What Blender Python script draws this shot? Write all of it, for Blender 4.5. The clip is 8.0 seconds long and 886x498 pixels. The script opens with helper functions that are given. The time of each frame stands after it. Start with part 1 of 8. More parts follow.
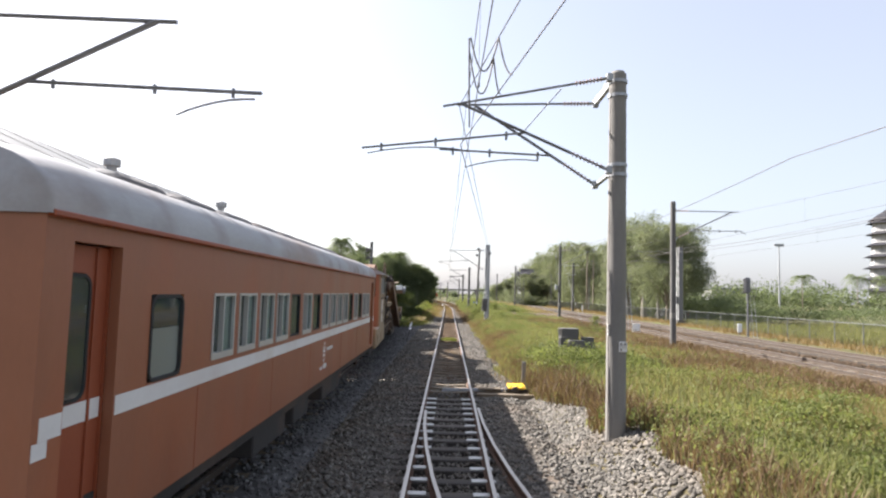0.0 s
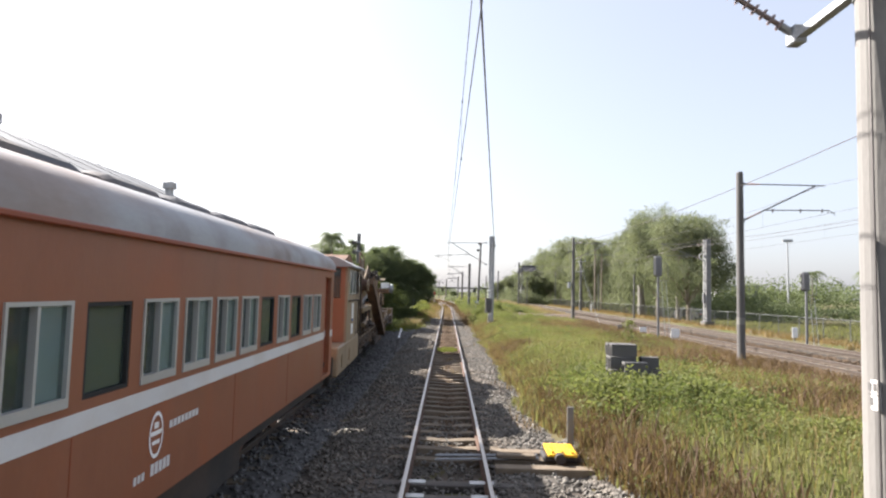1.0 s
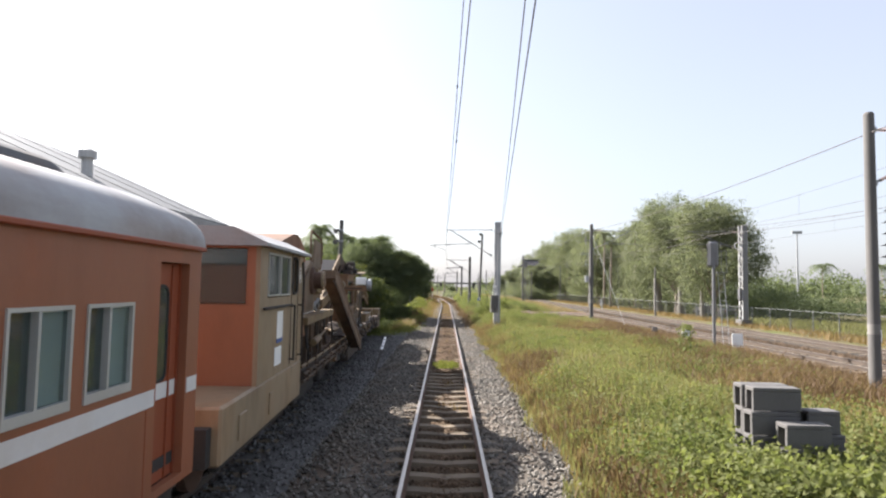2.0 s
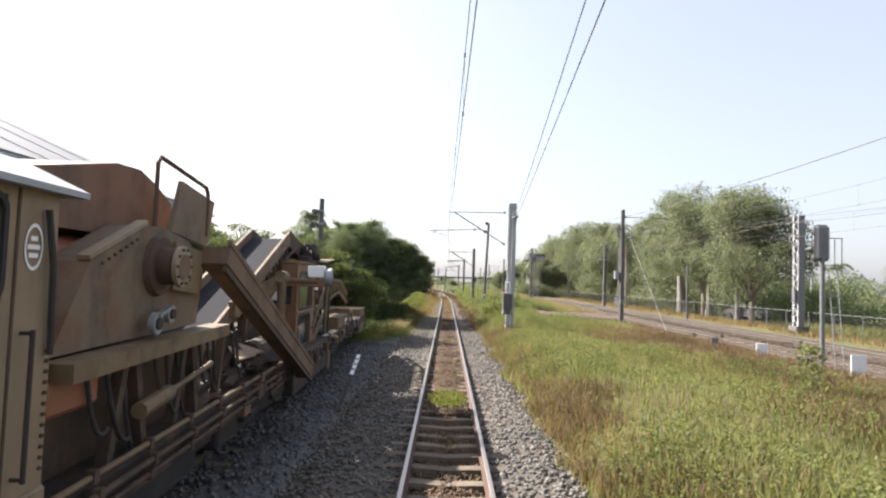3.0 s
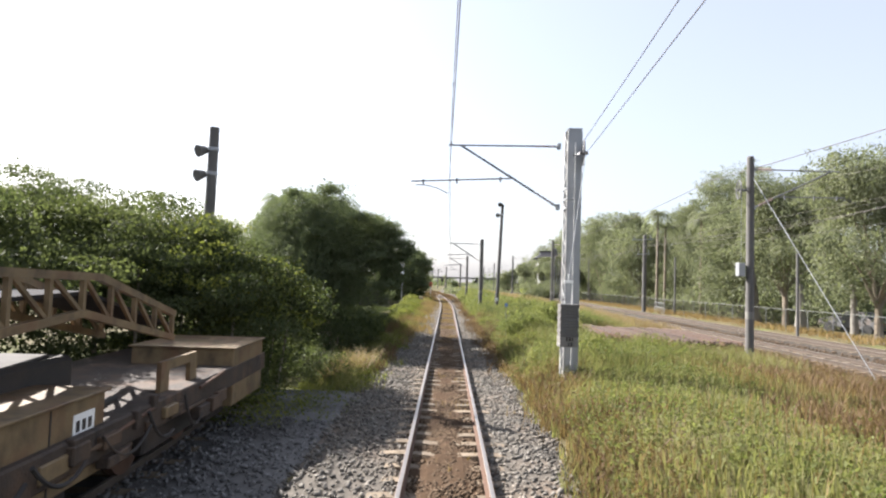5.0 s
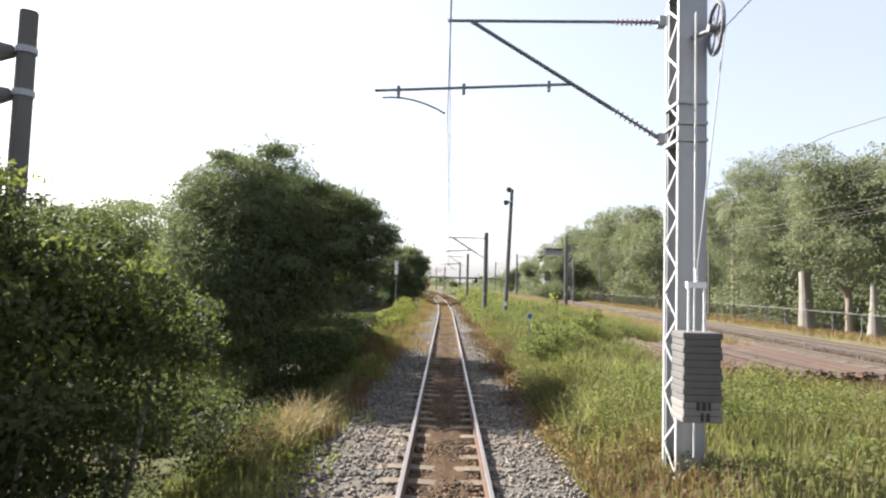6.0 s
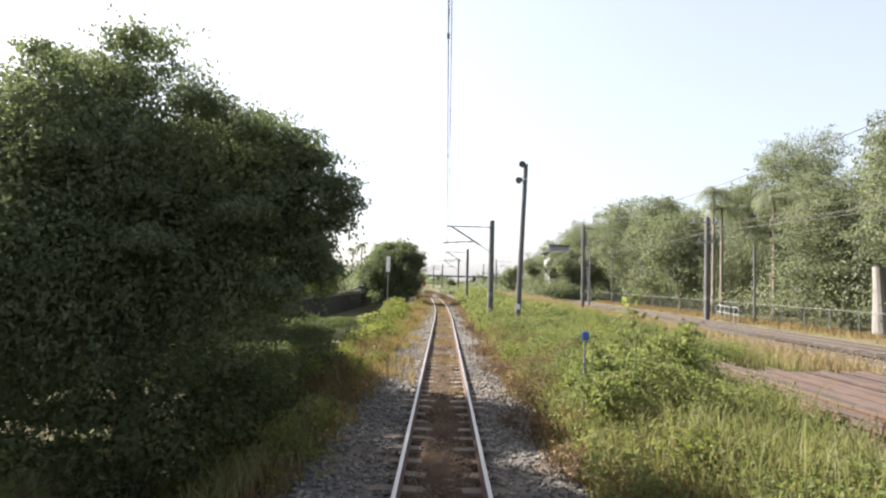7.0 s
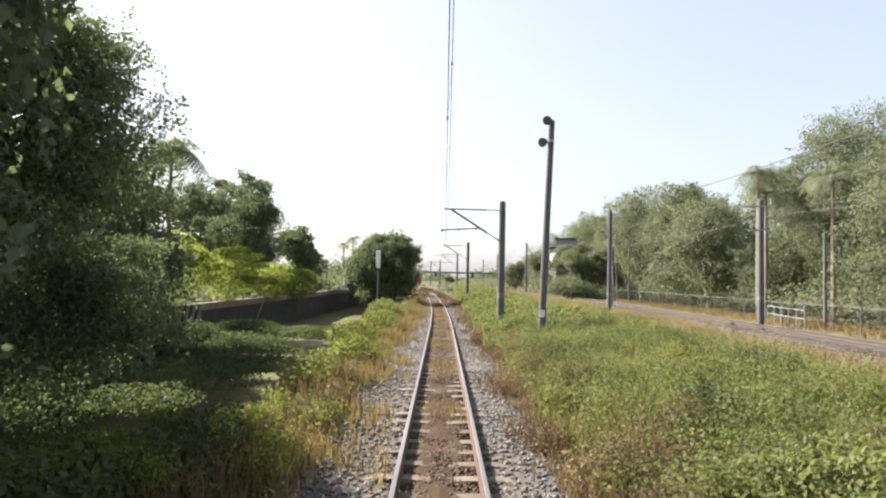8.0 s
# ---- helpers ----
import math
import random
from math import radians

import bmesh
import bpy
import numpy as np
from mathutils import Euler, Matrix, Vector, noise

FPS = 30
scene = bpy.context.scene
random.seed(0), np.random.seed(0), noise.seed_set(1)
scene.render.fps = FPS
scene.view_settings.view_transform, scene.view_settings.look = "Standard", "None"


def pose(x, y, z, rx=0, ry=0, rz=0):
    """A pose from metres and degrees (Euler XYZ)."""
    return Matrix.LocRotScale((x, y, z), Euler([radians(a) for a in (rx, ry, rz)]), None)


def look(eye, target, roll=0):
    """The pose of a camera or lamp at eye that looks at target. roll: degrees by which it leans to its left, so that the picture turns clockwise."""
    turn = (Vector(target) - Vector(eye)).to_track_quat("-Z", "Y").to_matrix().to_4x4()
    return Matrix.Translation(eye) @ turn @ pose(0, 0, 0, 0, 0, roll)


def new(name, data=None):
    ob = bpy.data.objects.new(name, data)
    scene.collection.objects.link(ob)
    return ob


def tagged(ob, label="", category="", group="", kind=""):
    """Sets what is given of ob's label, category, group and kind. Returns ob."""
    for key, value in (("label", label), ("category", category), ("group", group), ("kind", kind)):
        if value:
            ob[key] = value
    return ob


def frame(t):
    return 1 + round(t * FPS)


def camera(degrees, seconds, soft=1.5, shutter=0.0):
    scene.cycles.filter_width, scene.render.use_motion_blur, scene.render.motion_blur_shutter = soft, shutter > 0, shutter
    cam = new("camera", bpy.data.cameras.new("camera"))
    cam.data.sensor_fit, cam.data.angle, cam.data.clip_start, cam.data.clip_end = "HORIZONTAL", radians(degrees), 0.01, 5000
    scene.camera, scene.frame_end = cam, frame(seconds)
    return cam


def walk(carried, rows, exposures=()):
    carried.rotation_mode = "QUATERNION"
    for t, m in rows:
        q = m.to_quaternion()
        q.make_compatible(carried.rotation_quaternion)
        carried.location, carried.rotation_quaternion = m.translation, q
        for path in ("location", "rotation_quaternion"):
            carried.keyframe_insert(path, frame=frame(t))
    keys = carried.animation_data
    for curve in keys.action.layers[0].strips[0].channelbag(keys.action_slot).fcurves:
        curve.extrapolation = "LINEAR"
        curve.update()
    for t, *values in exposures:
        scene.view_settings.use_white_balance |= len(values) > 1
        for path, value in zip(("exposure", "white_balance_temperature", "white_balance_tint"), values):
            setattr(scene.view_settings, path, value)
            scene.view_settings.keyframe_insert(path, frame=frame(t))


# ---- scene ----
cam = camera(73.0, 8.0, soft=2.25)
PATH = [
    (0, (-0.07, 0.396, 2.465), (-0.093, 2.391, 2.611), 1.6),
    (0.5, (-0.075, 3.635, 2.462), (-0.091, 5.629, 2.605), 1.8),
    (1, (-0.054, 6.808, 2.513), (-0.072, 8.803, 2.653), 1.4),
    (1.5, (-0.012, 10.067, 2.543), (-0.023, 12.063, 2.679), 0.7),
    (3, (-0.086, 20.05, 2.587), (-0.102, 22.047, 2.692), 2.0),
    (3.5, (-0.046, 23.619, 2.602), (-0.071, 25.616, 2.709), 1.6),
    (4, (-0.067, 27.135, 2.586), (-0.084, 29.132, 2.686), 1.7),
    (4.5, (-0.059, 30.748, 2.51), (-0.077, 32.745, 2.617), 1.9),
    (6, (-0.062, 41.782, 2.578), (-0.075, 43.779, 2.685), 1.6),
    (6.5, (-0.031, 45.42, 2.533), (-0.042, 47.417, 2.64), 1.3),
    (7, (-0.053, 49.133, 2.513), (-0.058, 51.131, 2.616), 1.6),
    (7.5, (-0.038, 53.005, 2.497), (-0.043, 55.003, 2.601), 1.5),
    (8, (-0.045, 56.782, 2.561), (-0.042, 58.779, 2.652), 1.4),
]
walk(cam, [(t, look(eye, target, roll)) for t, eye, target, roll in PATH], [(0.0, 1.90, 6150, 14), (3.0, 1.94, 6150, 14), (6.0, 2.02, 6130, 13), (7.0, 2.04, 6130, 13), (8.0, 1.94, 6130, 13)])

# ---- world, sun, exposure ----
SUN_AZ, SUN_EL = -55.0, 35.0        # degrees, clockwise from +y
world = bpy.data.worlds.new("sky")
scene.world = world
world.use_nodes = True
wn = world.node_tree
sky = wn.nodes.new("ShaderNodeTexSky")
sky.sky_type = "NISHITA"
sky.sun_disc = False
sky.sun_elevation = radians(SUN_EL)
sky.sun_rotation = radians(SUN_AZ)
sky.air_density, sky.dust_density, sky.ozone_density = 1.15, 2.2, 0.6
wn.nodes["Background"].inputs["Strength"].default_value = 0.052
haze = wn.nodes.new("ShaderNodeHueSaturation")
haze.inputs["Saturation"].default_value = 0.64
veil = wn.nodes.new("ShaderNodeMix")     # thin even summer haze over the whole sky
veil.data_type = "RGBA"
veil.inputs[0].default_value = 0.27
veil.inputs[7].default_value = (7.0, 7.25, 7.9, 1)
wn.links.new(sky.outputs["Color"], haze.inputs["Color"])
wn.links.new(haze.outputs["Color"], veil.inputs[6])
wn.links.new(veil.outputs[2], wn.nodes["Background"].inputs["Color"])
sun_data = bpy.data.lights.new("sun", "SUN")
sun_data.energy, sun_data.angle, sun_data.color = 5.0, radians(0.6), (1.0, 0.93, 0.82)
sun = new("sun", sun_data)
az, el = radians(SUN_AZ), radians(SUN_EL)
sun.matrix_basis = look((0, 0, 0), (-math.sin(az) * math.cos(el), -math.cos(az) * math.cos(el), -math.sin(el)))


# ---- materials ----
def mat(name, base, rough=0.7, metal=0.0, var=0.25, scale=4.0, fine=60.0, bump=0.15, stain=None, stain_amt=0.4,
        stain_scale=1.2, stretch=(1, 1, 1), piece=0.0, island=0.0, spec=0.4, grime=0.0, grime_col=(0.03, 0.024, 0.018), grime_scale=3.0):
    """Base colour broken by coarse and fine noise, a stain colour in patches, and fine relief."""
    m = bpy.data.materials.new(name)
    m.use_nodes = True
    nt = m.node_tree
    b = nt.nodes["Principled BSDF"]
    tc = nt.nodes.new("ShaderNodeTexCoord")
    mp = nt.nodes.new("ShaderNodeMapping")
    mp.inputs["Scale"].default_value = stretch
    nt.links.new(tc.outputs["Object"], mp.inputs["Vector"])

    def noise_tex(s, detail=5.0):
        n = nt.nodes.new("ShaderNodeTexNoise")
        n.inputs["Scale"].default_value = s
        n.inputs["Detail"].default_value = detail
        nt.links.new(mp.outputs["Vector"], n.inputs["Vector"])
        return n.outputs["Fac"]

    def math_node(op, a, c):
        n = nt.nodes.new("ShaderNodeMath")
        n.operation = op
        for i, v in enumerate((a, c)):
            if isinstance(v, (int, float)):
                n.inputs[i].default_value = v
            else:
                nt.links.new(v, n.inputs[i])
        return n.outputs[0]

    coarse, grain = noise_tex(scale), noise_tex(fine, 3.0)
    value = math_node("ADD", math_node("MULTIPLY", coarse, var * 2.2), math_node("MULTIPLY", grain, var * 0.9))
    value = math_node("ADD", value, 1.0 - var * 1.55)
    if piece:
        oi = nt.nodes.new("ShaderNodeObjectInfo")
        value = math_node("MULTIPLY", value, math_node("ADD", math_node("MULTIPLY", oi.outputs["Random"], piece * 2), 1 - piece))
    if island:
        ge = nt.nodes.new("ShaderNodeNewGeometry")
        value = math_node("MULTIPLY", value, math_node("ADD", math_node("MULTIPLY", ge.outputs["Random Per Island"], island * 2), 1 - island))
    col = nt.nodes.new("ShaderNodeMix")
    col.data_type, col.blend_type = "RGBA", "MIX"
    col.inputs[6].default_value = (*base, 1)
    col.inputs[7].default_value = (*(stain or base), 1)
    if stain:
        r = nt.nodes.new("ShaderNodeMapRange")
        r.inputs["From Min"].default_value, r.inputs["From Max"].default_value = 0.48, 0.66
        r.inputs["To Max"].default_value = stain_amt
        nt.links.new(noise_tex(stain_scale, 8.0), r.inputs["Value"])
        nt.links.new(r.outputs["Result"], col.inputs[0])
    else:
        col.inputs[0].default_value = 0
    tone = col.outputs[2]
    if grime:
        # run-down streaks and speckled dirt
        ms = nt.nodes.new("ShaderNodeMapping")
        ms.inputs["Scale"].default_value = (1.2, 1.2, 0.55)
        nt.links.new(tc.outputs["Object"], ms.inputs["Vector"])
        ns = nt.nodes.new("ShaderNodeTexNoise")
        ns.inputs["Scale"].default_value, ns.inputs["Detail"].default_value = grime_scale, 8.0
        nt.links.new(ms.outputs["Vector"], ns.inputs["Vector"])
        both = math_node("MULTIPLY", ns.outputs["Fac"], math_node("ADD", noise_tex(grime_scale * 2.7, 9.0), 0.5))
        rg = nt.nodes.new("ShaderNodeMapRange")
        rg.inputs["From Min"].default_value, rg.inputs["From Max"].default_value = 0.46, 0.78
        rg.inputs["To Max"].default_value = grime
        nt.links.new(both, rg.inputs["Value"])
        cg = nt.nodes.new("ShaderNodeMix")
        cg.data_type = "RGBA"
        nt.links.new(rg.outputs["Result"], cg.inputs[0])
        nt.links.new(tone, cg.inputs[6])
        cg.inputs[7].default_value = (*grime_col, 1)
        tone = cg.outputs[2]
    mul = nt.nodes.new("ShaderNodeVectorMath")
    mul.operation = "SCALE"
    nt.links.new(tone, mul.inputs[0])
    nt.links.new(value, mul.inputs["Scale"])
    nt.links.new(mul.outputs[0], b.inputs["Base Color"])
    nt.links.new(math_node("ADD", math_node("MULTIPLY", coarse, 0.25), rough - 0.12), b.inputs["Roughness"])
    b.inputs["Metallic"].default_value = metal
    b.inputs["Specular IOR Level"].default_value = spec
    if bump:
        bp = nt.nodes.new("ShaderNodeBump")
        bp.inputs["Strength"].default_value = bump
        bp.inputs["Distance"].default_value = 0.02
        nt.links.new(grain, bp.inputs["Height"])
        nt.links.new(bp.outputs["Normal"], b.inputs["Normal"])
    return m


def leaf_mat(name, base, other, through_amt=0.45, rough=0.65):
    """Leaves: a colour for each leaf, light passing through from behind."""
    m = bpy.data.materials.new(name)
    m.use_nodes = True
    nt = m.node_tree
    b = nt.nodes["Principled BSDF"]
    ge = nt.nodes.new("ShaderNodeNewGeometry")
    tc = nt.nodes.new("ShaderNodeTexCoord")
    n = nt.nodes.new("ShaderNodeTexNoise")
    n.inputs["Scale"].default_value = 0.45
    n.inputs["Detail"].default_value = 4
    nt.links.new(tc.outputs["Object"], n.inputs["Vector"])
    add = nt.nodes.new("ShaderNodeMath")
    add.operation = "MULTIPLY_ADD"
    nt.links.new(ge.outputs["Random Per Island"], add.inputs[0])
    add.inputs[1].default_value = 0.55
    sub = nt.nodes.new("ShaderNodeMapRange")
    sub.inputs["From Min"].default_value, sub.inputs["From Max"].default_value = 0.35, 0.65
    sub.inputs["To Max"].default_value = 0.6
    nt.links.new(n.outputs["Fac"], sub.inputs["Value"])
    nt.links.new(sub.outputs["Result"], add.inputs[2])
    col = nt.nodes.new("ShaderNodeMix")
    col.data_type = "RGBA"
    col.inputs[6].default_value, col.inputs[7].default_value = (*base, 1), (*other, 1)
    nt.links.new(add.outputs[0], col.inputs[0])
    nt.links.new(col.outputs[2], b.inputs["Base Color"])
    b.inputs["Roughness"].default_value = rough
    b.inputs["Specular IOR Level"].default_value = 0.18
    tr = nt.nodes.new("ShaderNodeBsdfTranslucent")
    warm = nt.nodes.new("ShaderNodeMix")
    warm.data_type, warm.blend_type = "RGBA", "MULTIPLY"
    warm.inputs[0].default_value = 1.0
    warm.inputs[7].default_value = (1.12, 1.18, 0.82, 1)
    nt.links.new(col.outputs[2], warm.inputs[6])
    nt.links.new(warm.outputs[2], tr.inputs["Color"])
    mx = nt.nodes.new("ShaderNodeMixShader")
    mx.inputs[0].default_value = through_amt
    nt.links.new(b.outputs[0], mx.inputs[1])
    nt.links.new(tr.outputs[0], mx.inputs[2])
    nt.links.new(mx.outputs[0], nt.nodes["Material Output"].inputs["Surface"])
    return m


def glass_mat(name, tint, rough=0.03, clear=0.38):
    m = bpy.data.materials.new(name)
    m.use_nodes = True
    nt = m.node_tree
    b = nt.nodes["Principled BSDF"]
    b.inputs["Base Color"].default_value = (*tint, 1)
    b.inputs["Roughness"].default_value = rough
    b.inputs["IOR"].default_value = 1.5
    b.inputs["Specular IOR Level"].default_value = 0.9
    tr = nt.nodes.new("ShaderNodeBsdfTransparent")
    tr.inputs["Color"].default_value = (0.75, 0.8, 0.8, 1)
    mx = nt.nodes.new("ShaderNodeMixShader")
    mx.inputs[0].default_value = clear
    nt.links.new(b.outputs[0], mx.inputs[1])
    nt.links.new(tr.outputs[0], mx.inputs[2])
    nt.links.new(mx.outputs[0], nt.nodes["Material Output"].inputs["Surface"])
    return m


M_SOIL = mat("soil", (0.10, 0.085, 0.045), 0.95, spec=0.1, var=0.35, scale=0.6, fine=18, bump=0.5, stain=(0.09, 0.11, 0.035), stain_amt=0.7, stain_scale=0.25)
M_DIRT = mat("dirt", (0.076, 0.058, 0.045), 0.95, spec=0.1, var=0.3, scale=0.8, fine=25, bump=0.4, stain=(0.10, 0.075, 0.055), stain_amt=0.6)
M_OLDRAIL = mat("old_rail_rust", (0.07, 0.047, 0.037), 0.85, var=0.35, scale=3, fine=50, bump=0.2, stain=(0.10, 0.075, 0.06), stain_amt=0.6)
M_STONE = mat("ballast_stone", (0.145, 0.134, 0.117), 0.9, spec=0.2, var=0.3, scale=1.5, fine=80, bump=0.2, stain=(0.165, 0.135, 0.105), stain_amt=0.6, stain_scale=0.8, island=0.45)
# Darker ballast and stone whose colour holds the shade beside the parked vehicles.
M_SHADEBED = mat("shaded_ballast", (0.10, 0.096, 0.092), 0.9, var=0.5, scale=9, fine=45, bump=0.8, stain=(0.04, 0.036, 0.033), stain_amt=0.7, stain_scale=0.8)
M_STONE_SHADE = mat("shaded_stone", (0.122, 0.119, 0.116), 0.85, var=0.3, scale=1.5, fine=80, bump=0.2, stain=(0.09, 0.08, 0.075), stain_amt=0.6, stain_scale=0.8, island=0.45)
M_STONE_B = mat("rusty_stone", (0.090, 0.064, 0.043), 0.9, spec=0.1, var=0.35, scale=1.5, fine=80, bump=0.2, stain=(0.125, 0.088, 0.057), stain_amt=0.6, stain_scale=0.8, island=0.45)
M_MAINBED = mat("rusty_ballast", (0.062, 0.056, 0.048), 0.95, spec=0.1, var=0.5, scale=6, fine=45, bump=0.8, stain=(0.050, 0.042, 0.035), stain_amt=0.7, stain_scale=0.5)
M_BED = mat("ballast_bed", (0.10, 0.09, 0.077), 0.95, spec=0.1, var=0.45, scale=9, fine=45, bump=0.8, stain=(0.16, 0.12, 0.09), stain_amt=0.6, stain_scale=0.6)
M_TRACKSOIL = mat("track_soil", (0.062, 0.040, 0.025), 0.95, spec=0.05, var=0.4, scale=2.5, fine=40, bump=0.7, stain=(0.09, 0.065, 0.042), stain_amt=0.7, stain_scale=0.7)
M_SLEEPER = mat("concrete_sleeper", (0.155, 0.122, 0.085), 0.9, var=0.25, scale=5, fine=60, stain=(0.11, 0.083, 0.056), stain_amt=0.7, stain_scale=2.0, piece=0.25)
M_TIMBER = mat("tarred_timber", (0.055, 0.048, 0.042), 0.85, var=0.4, scale=3, fine=50, stretch=(0.2, 2, 2), stain=(0.13, 0.11, 0.09), stain_amt=0.5, piece=0.3)
M_RAIL_DULL = mat("dull_rail", (0.17, 0.155, 0.14), 0.6, metal=0.5, var=0.25, scale=2, fine=40, bump=0.03, stretch=(1, 0.1, 1))
M_RAIL_TOP = mat("polished_rail", (0.38, 0.345, 0.31), 0.36, metal=0.9, var=0.15, scale=2, fine=40, bump=0.03, stretch=(1, 0.1, 1))
M_RUST = mat("rusty_steel", (0.105, 0.06, 0.04), 0.85, metal=0.1, var=0.35, scale=4, fine=60, bump=0.3, stain=(0.09, 0.055, 0.04), stain_amt=0.7)
M_RAILSIDE = mat("brown_rail_side", (0.080, 0.064, 0.052), 0.85, var=0.3, scale=4, fine=60, bump=0.2, spec=0.2)
M_PLATE = mat("worn_steel_plate", (0.42, 0.41, 0.39), 0.4, metal=0.7, var=0.3, scale=9, fine=60)
M_CONC = mat("weathered_concrete", (0.185, 0.177, 0.164), 0.9, var=0.25, scale=1.6, fine=45, stretch=(1, 1, 0.35), stain=(0.20, 0.185, 0.165), stain_amt=0.55, stain_scale=0.9, grime=0.4, grime_col=(0.14, 0.13, 0.115), grime_scale=1.8)
M_CONC_D = mat("dark_concrete", (0.115, 0.11, 0.105), 0.9, var=0.25, scale=1.6, fine=45, stretch=(1, 1, 0.35), stain=(0.07, 0.066, 0.062), stain_amt=0.5)
M_GALV = mat("galvanised_steel", (0.30, 0.31, 0.32), 0.5, metal=0.5, var=0.15, scale=3, fine=50, bump=0.05)
M_ARM = mat("cantilever_tube", (0.16, 0.16, 0.165), 0.5, metal=0.4, var=0.15, scale=3, fine=50, bump=0.05)
M_INSUL = mat("brown_insulator", (0.22, 0.17, 0.16), 0.3, var=0.1, bump=0.0)
M_WIRE = mat("wire", (0.10, 0.09, 0.085), 0.6, metal=0.4, var=0.1, bump=0.0)
M_ORANGE = mat("orange_coach_paint", (0.25, 0.098, 0.052), 0.5, var=0.14, scale=1.3, fine=30, bump=0.04, stretch=(1, 1, 0.4), stain=(0.29, 0.088, 0.036), stain_amt=0.5, stain_scale=1.6, grime=0.28, grime_col=(0.16, 0.06, 0.03), grime_scale=1.6)
# Coach orange darkened for the shade in door recesses; also gutter and seams.
M_ORANGE_D = mat("darkened_orange_paint", (0.235, 0.060, 0.026), 0.5, var=0.14, scale=1.3, fine=30, bump=0.04, stain=(0.26, 0.06, 0.02), stain_amt=0.4)
M_ROOF = mat("grey_coach_roof", (0.33, 0.335, 0.345), 0.7, var=0.2, scale=1.2, fine=30, bump=0.06, stretch=(1, 0.4, 1), stain=(0.25, 0.18, 0.14), stain_amt=0.65, stain_scale=1.0, grime=0.5, grime_col=(0.13, 0.09, 0.07), grime_scale=1.3)
M_VENT = mat("sooty_vent", (0.10, 0.10, 0.105), 0.85, var=0.25, scale=2, fine=30, stain=(0.16, 0.12, 0.09), stain_amt=0.5)
M_DARK = mat("dark_underframe", (0.035, 0.032, 0.03), 0.85, var=0.35, scale=3, fine=40, stain=(0.08, 0.055, 0.04), stain_amt=0.5)
M_STRIPE = mat("white_stripe_paint", (0.60, 0.595, 0.58), 0.55, var=0.1, scale=2, fine=30, bump=0.03, stain=(0.52, 0.47, 0.42), stain_amt=0.5)
M_LATTICE = mat("pale_galvanised_angle", (0.40, 0.40, 0.395), 0.6, metal=0.2, var=0.15, scale=3, fine=40, bump=0.03, stain=(0.30, 0.28, 0.25), stain_amt=0.5)
M_ALU = mat("aluminium_frame", (0.44, 0.44, 0.42), 0.45, metal=0.35, var=0.1, scale=3, fine=40, bump=0.03)
M_RUBBER = mat("black_rubber", (0.02, 0.02, 0.02), 0.7, var=0.2, bump=0.05)
M_GLASS = glass_mat("window_glass", (0.055, 0.075, 0.072))
M_CLEAR = glass_mat("clear_glass", (0.10, 0.125, 0.12), 0.05, 0.84)
M_OLIVE = mat("olive_blind", (0.36, 0.33, 0.22), 0.9, var=0.15, scale=2, fine=60)
M_FROST = mat("frosted_glass", (0.17, 0.19, 0.175), 0.35, var=0.12, scale=2, fine=60, bump=0.03)
M_CURTAIN = mat("pale_blind", (0.75, 0.79, 0.77), 0.9, var=0.12, scale=2, fine=60)
M_INSIDE = mat("coach_lining", (0.20, 0.21, 0.20), 0.8, var=0.15)
M_YELLOW = mat("faded_machine_yellow", (0.17, 0.120, 0.062), 0.6, var=0.25, scale=1.5, fine=30, bump=0.08, stain=(0.14, 0.075, 0.04), stain_amt=0.8, stain_scale=2.2, grime=0.75)
M_MACH = mat("dusty_machine_brown", (0.085, 0.055, 0.035), 0.85, var=0.4, scale=1.7, fine=30, bump=0.25, stain=(0.055, 0.04, 0.03), stain_amt=0.8, stain_scale=2.0, grime=0.7, grime_scale=4.0)
M_HOUSING = mat("faded_tan_paint", (0.162, 0.116, 0.075), 0.7, var=0.25, scale=1.5, fine=30, bump=0.1, stain=(0.15, 0.075, 0.04), stain_amt=0.7, stain_scale=2.6, grime=0.6, grime_scale=2.5)
M_BEAM = mat("rusty_beam_paint", (0.15, 0.096, 0.058), 0.75, var=0.25, scale=1.5, fine=30, bump=0.1, stain=(0.12, 0.062, 0.035), stain_amt=0.75, stain_scale=2.0, grime=0.6)
M_TANK = mat("rusty_tank", (0.19, 0.105, 0.065), 0.85, var=0.3, scale=1.2, fine=30, bump=0.15, stain=(0.12, 0.08, 0.06), stain_amt=0.7, stain_scale=1.0, grime=0.45, grime_scale=2.0)
M_CREAM = mat("cream_cab_paint", (0.255, 0.192, 0.122), 0.55, var=0.16, scale=1.2, fine=30, bump=0.04, stretch=(1, 1, 0.4), stain=(0.27, 0.17, 0.09), stain_amt=0.5, stain_scale=1.5, grime=0.45, grime_col=(0.09, 0.055, 0.03), grime_scale=2.5)
M_CABORANGE = mat("orange_cab_frame", (0.18, 0.10, 0.052), 0.55, var=0.2, scale=1.5, fine=30, bump=0.05, stain=(0.22, 0.10, 0.045), stain_amt=0.6, grime=0.5, grime_col=(0.07, 0.04, 0.022))
# Grimy steel, darkened further to carry the shade on the machine's deck and frame.
M_SHADEGRIME = mat("shade_dark_grimy_steel", (0.05, 0.036, 0.027), 0.8, var=0.45, scale=2.5, fine=40, bump=0.4, stain=(0.10, 0.062, 0.038), stain_amt=0.6, stain_scale=2.5, grime=0.7, grime_col=(0.012, 0.01, 0.009), grime_scale=3.5)
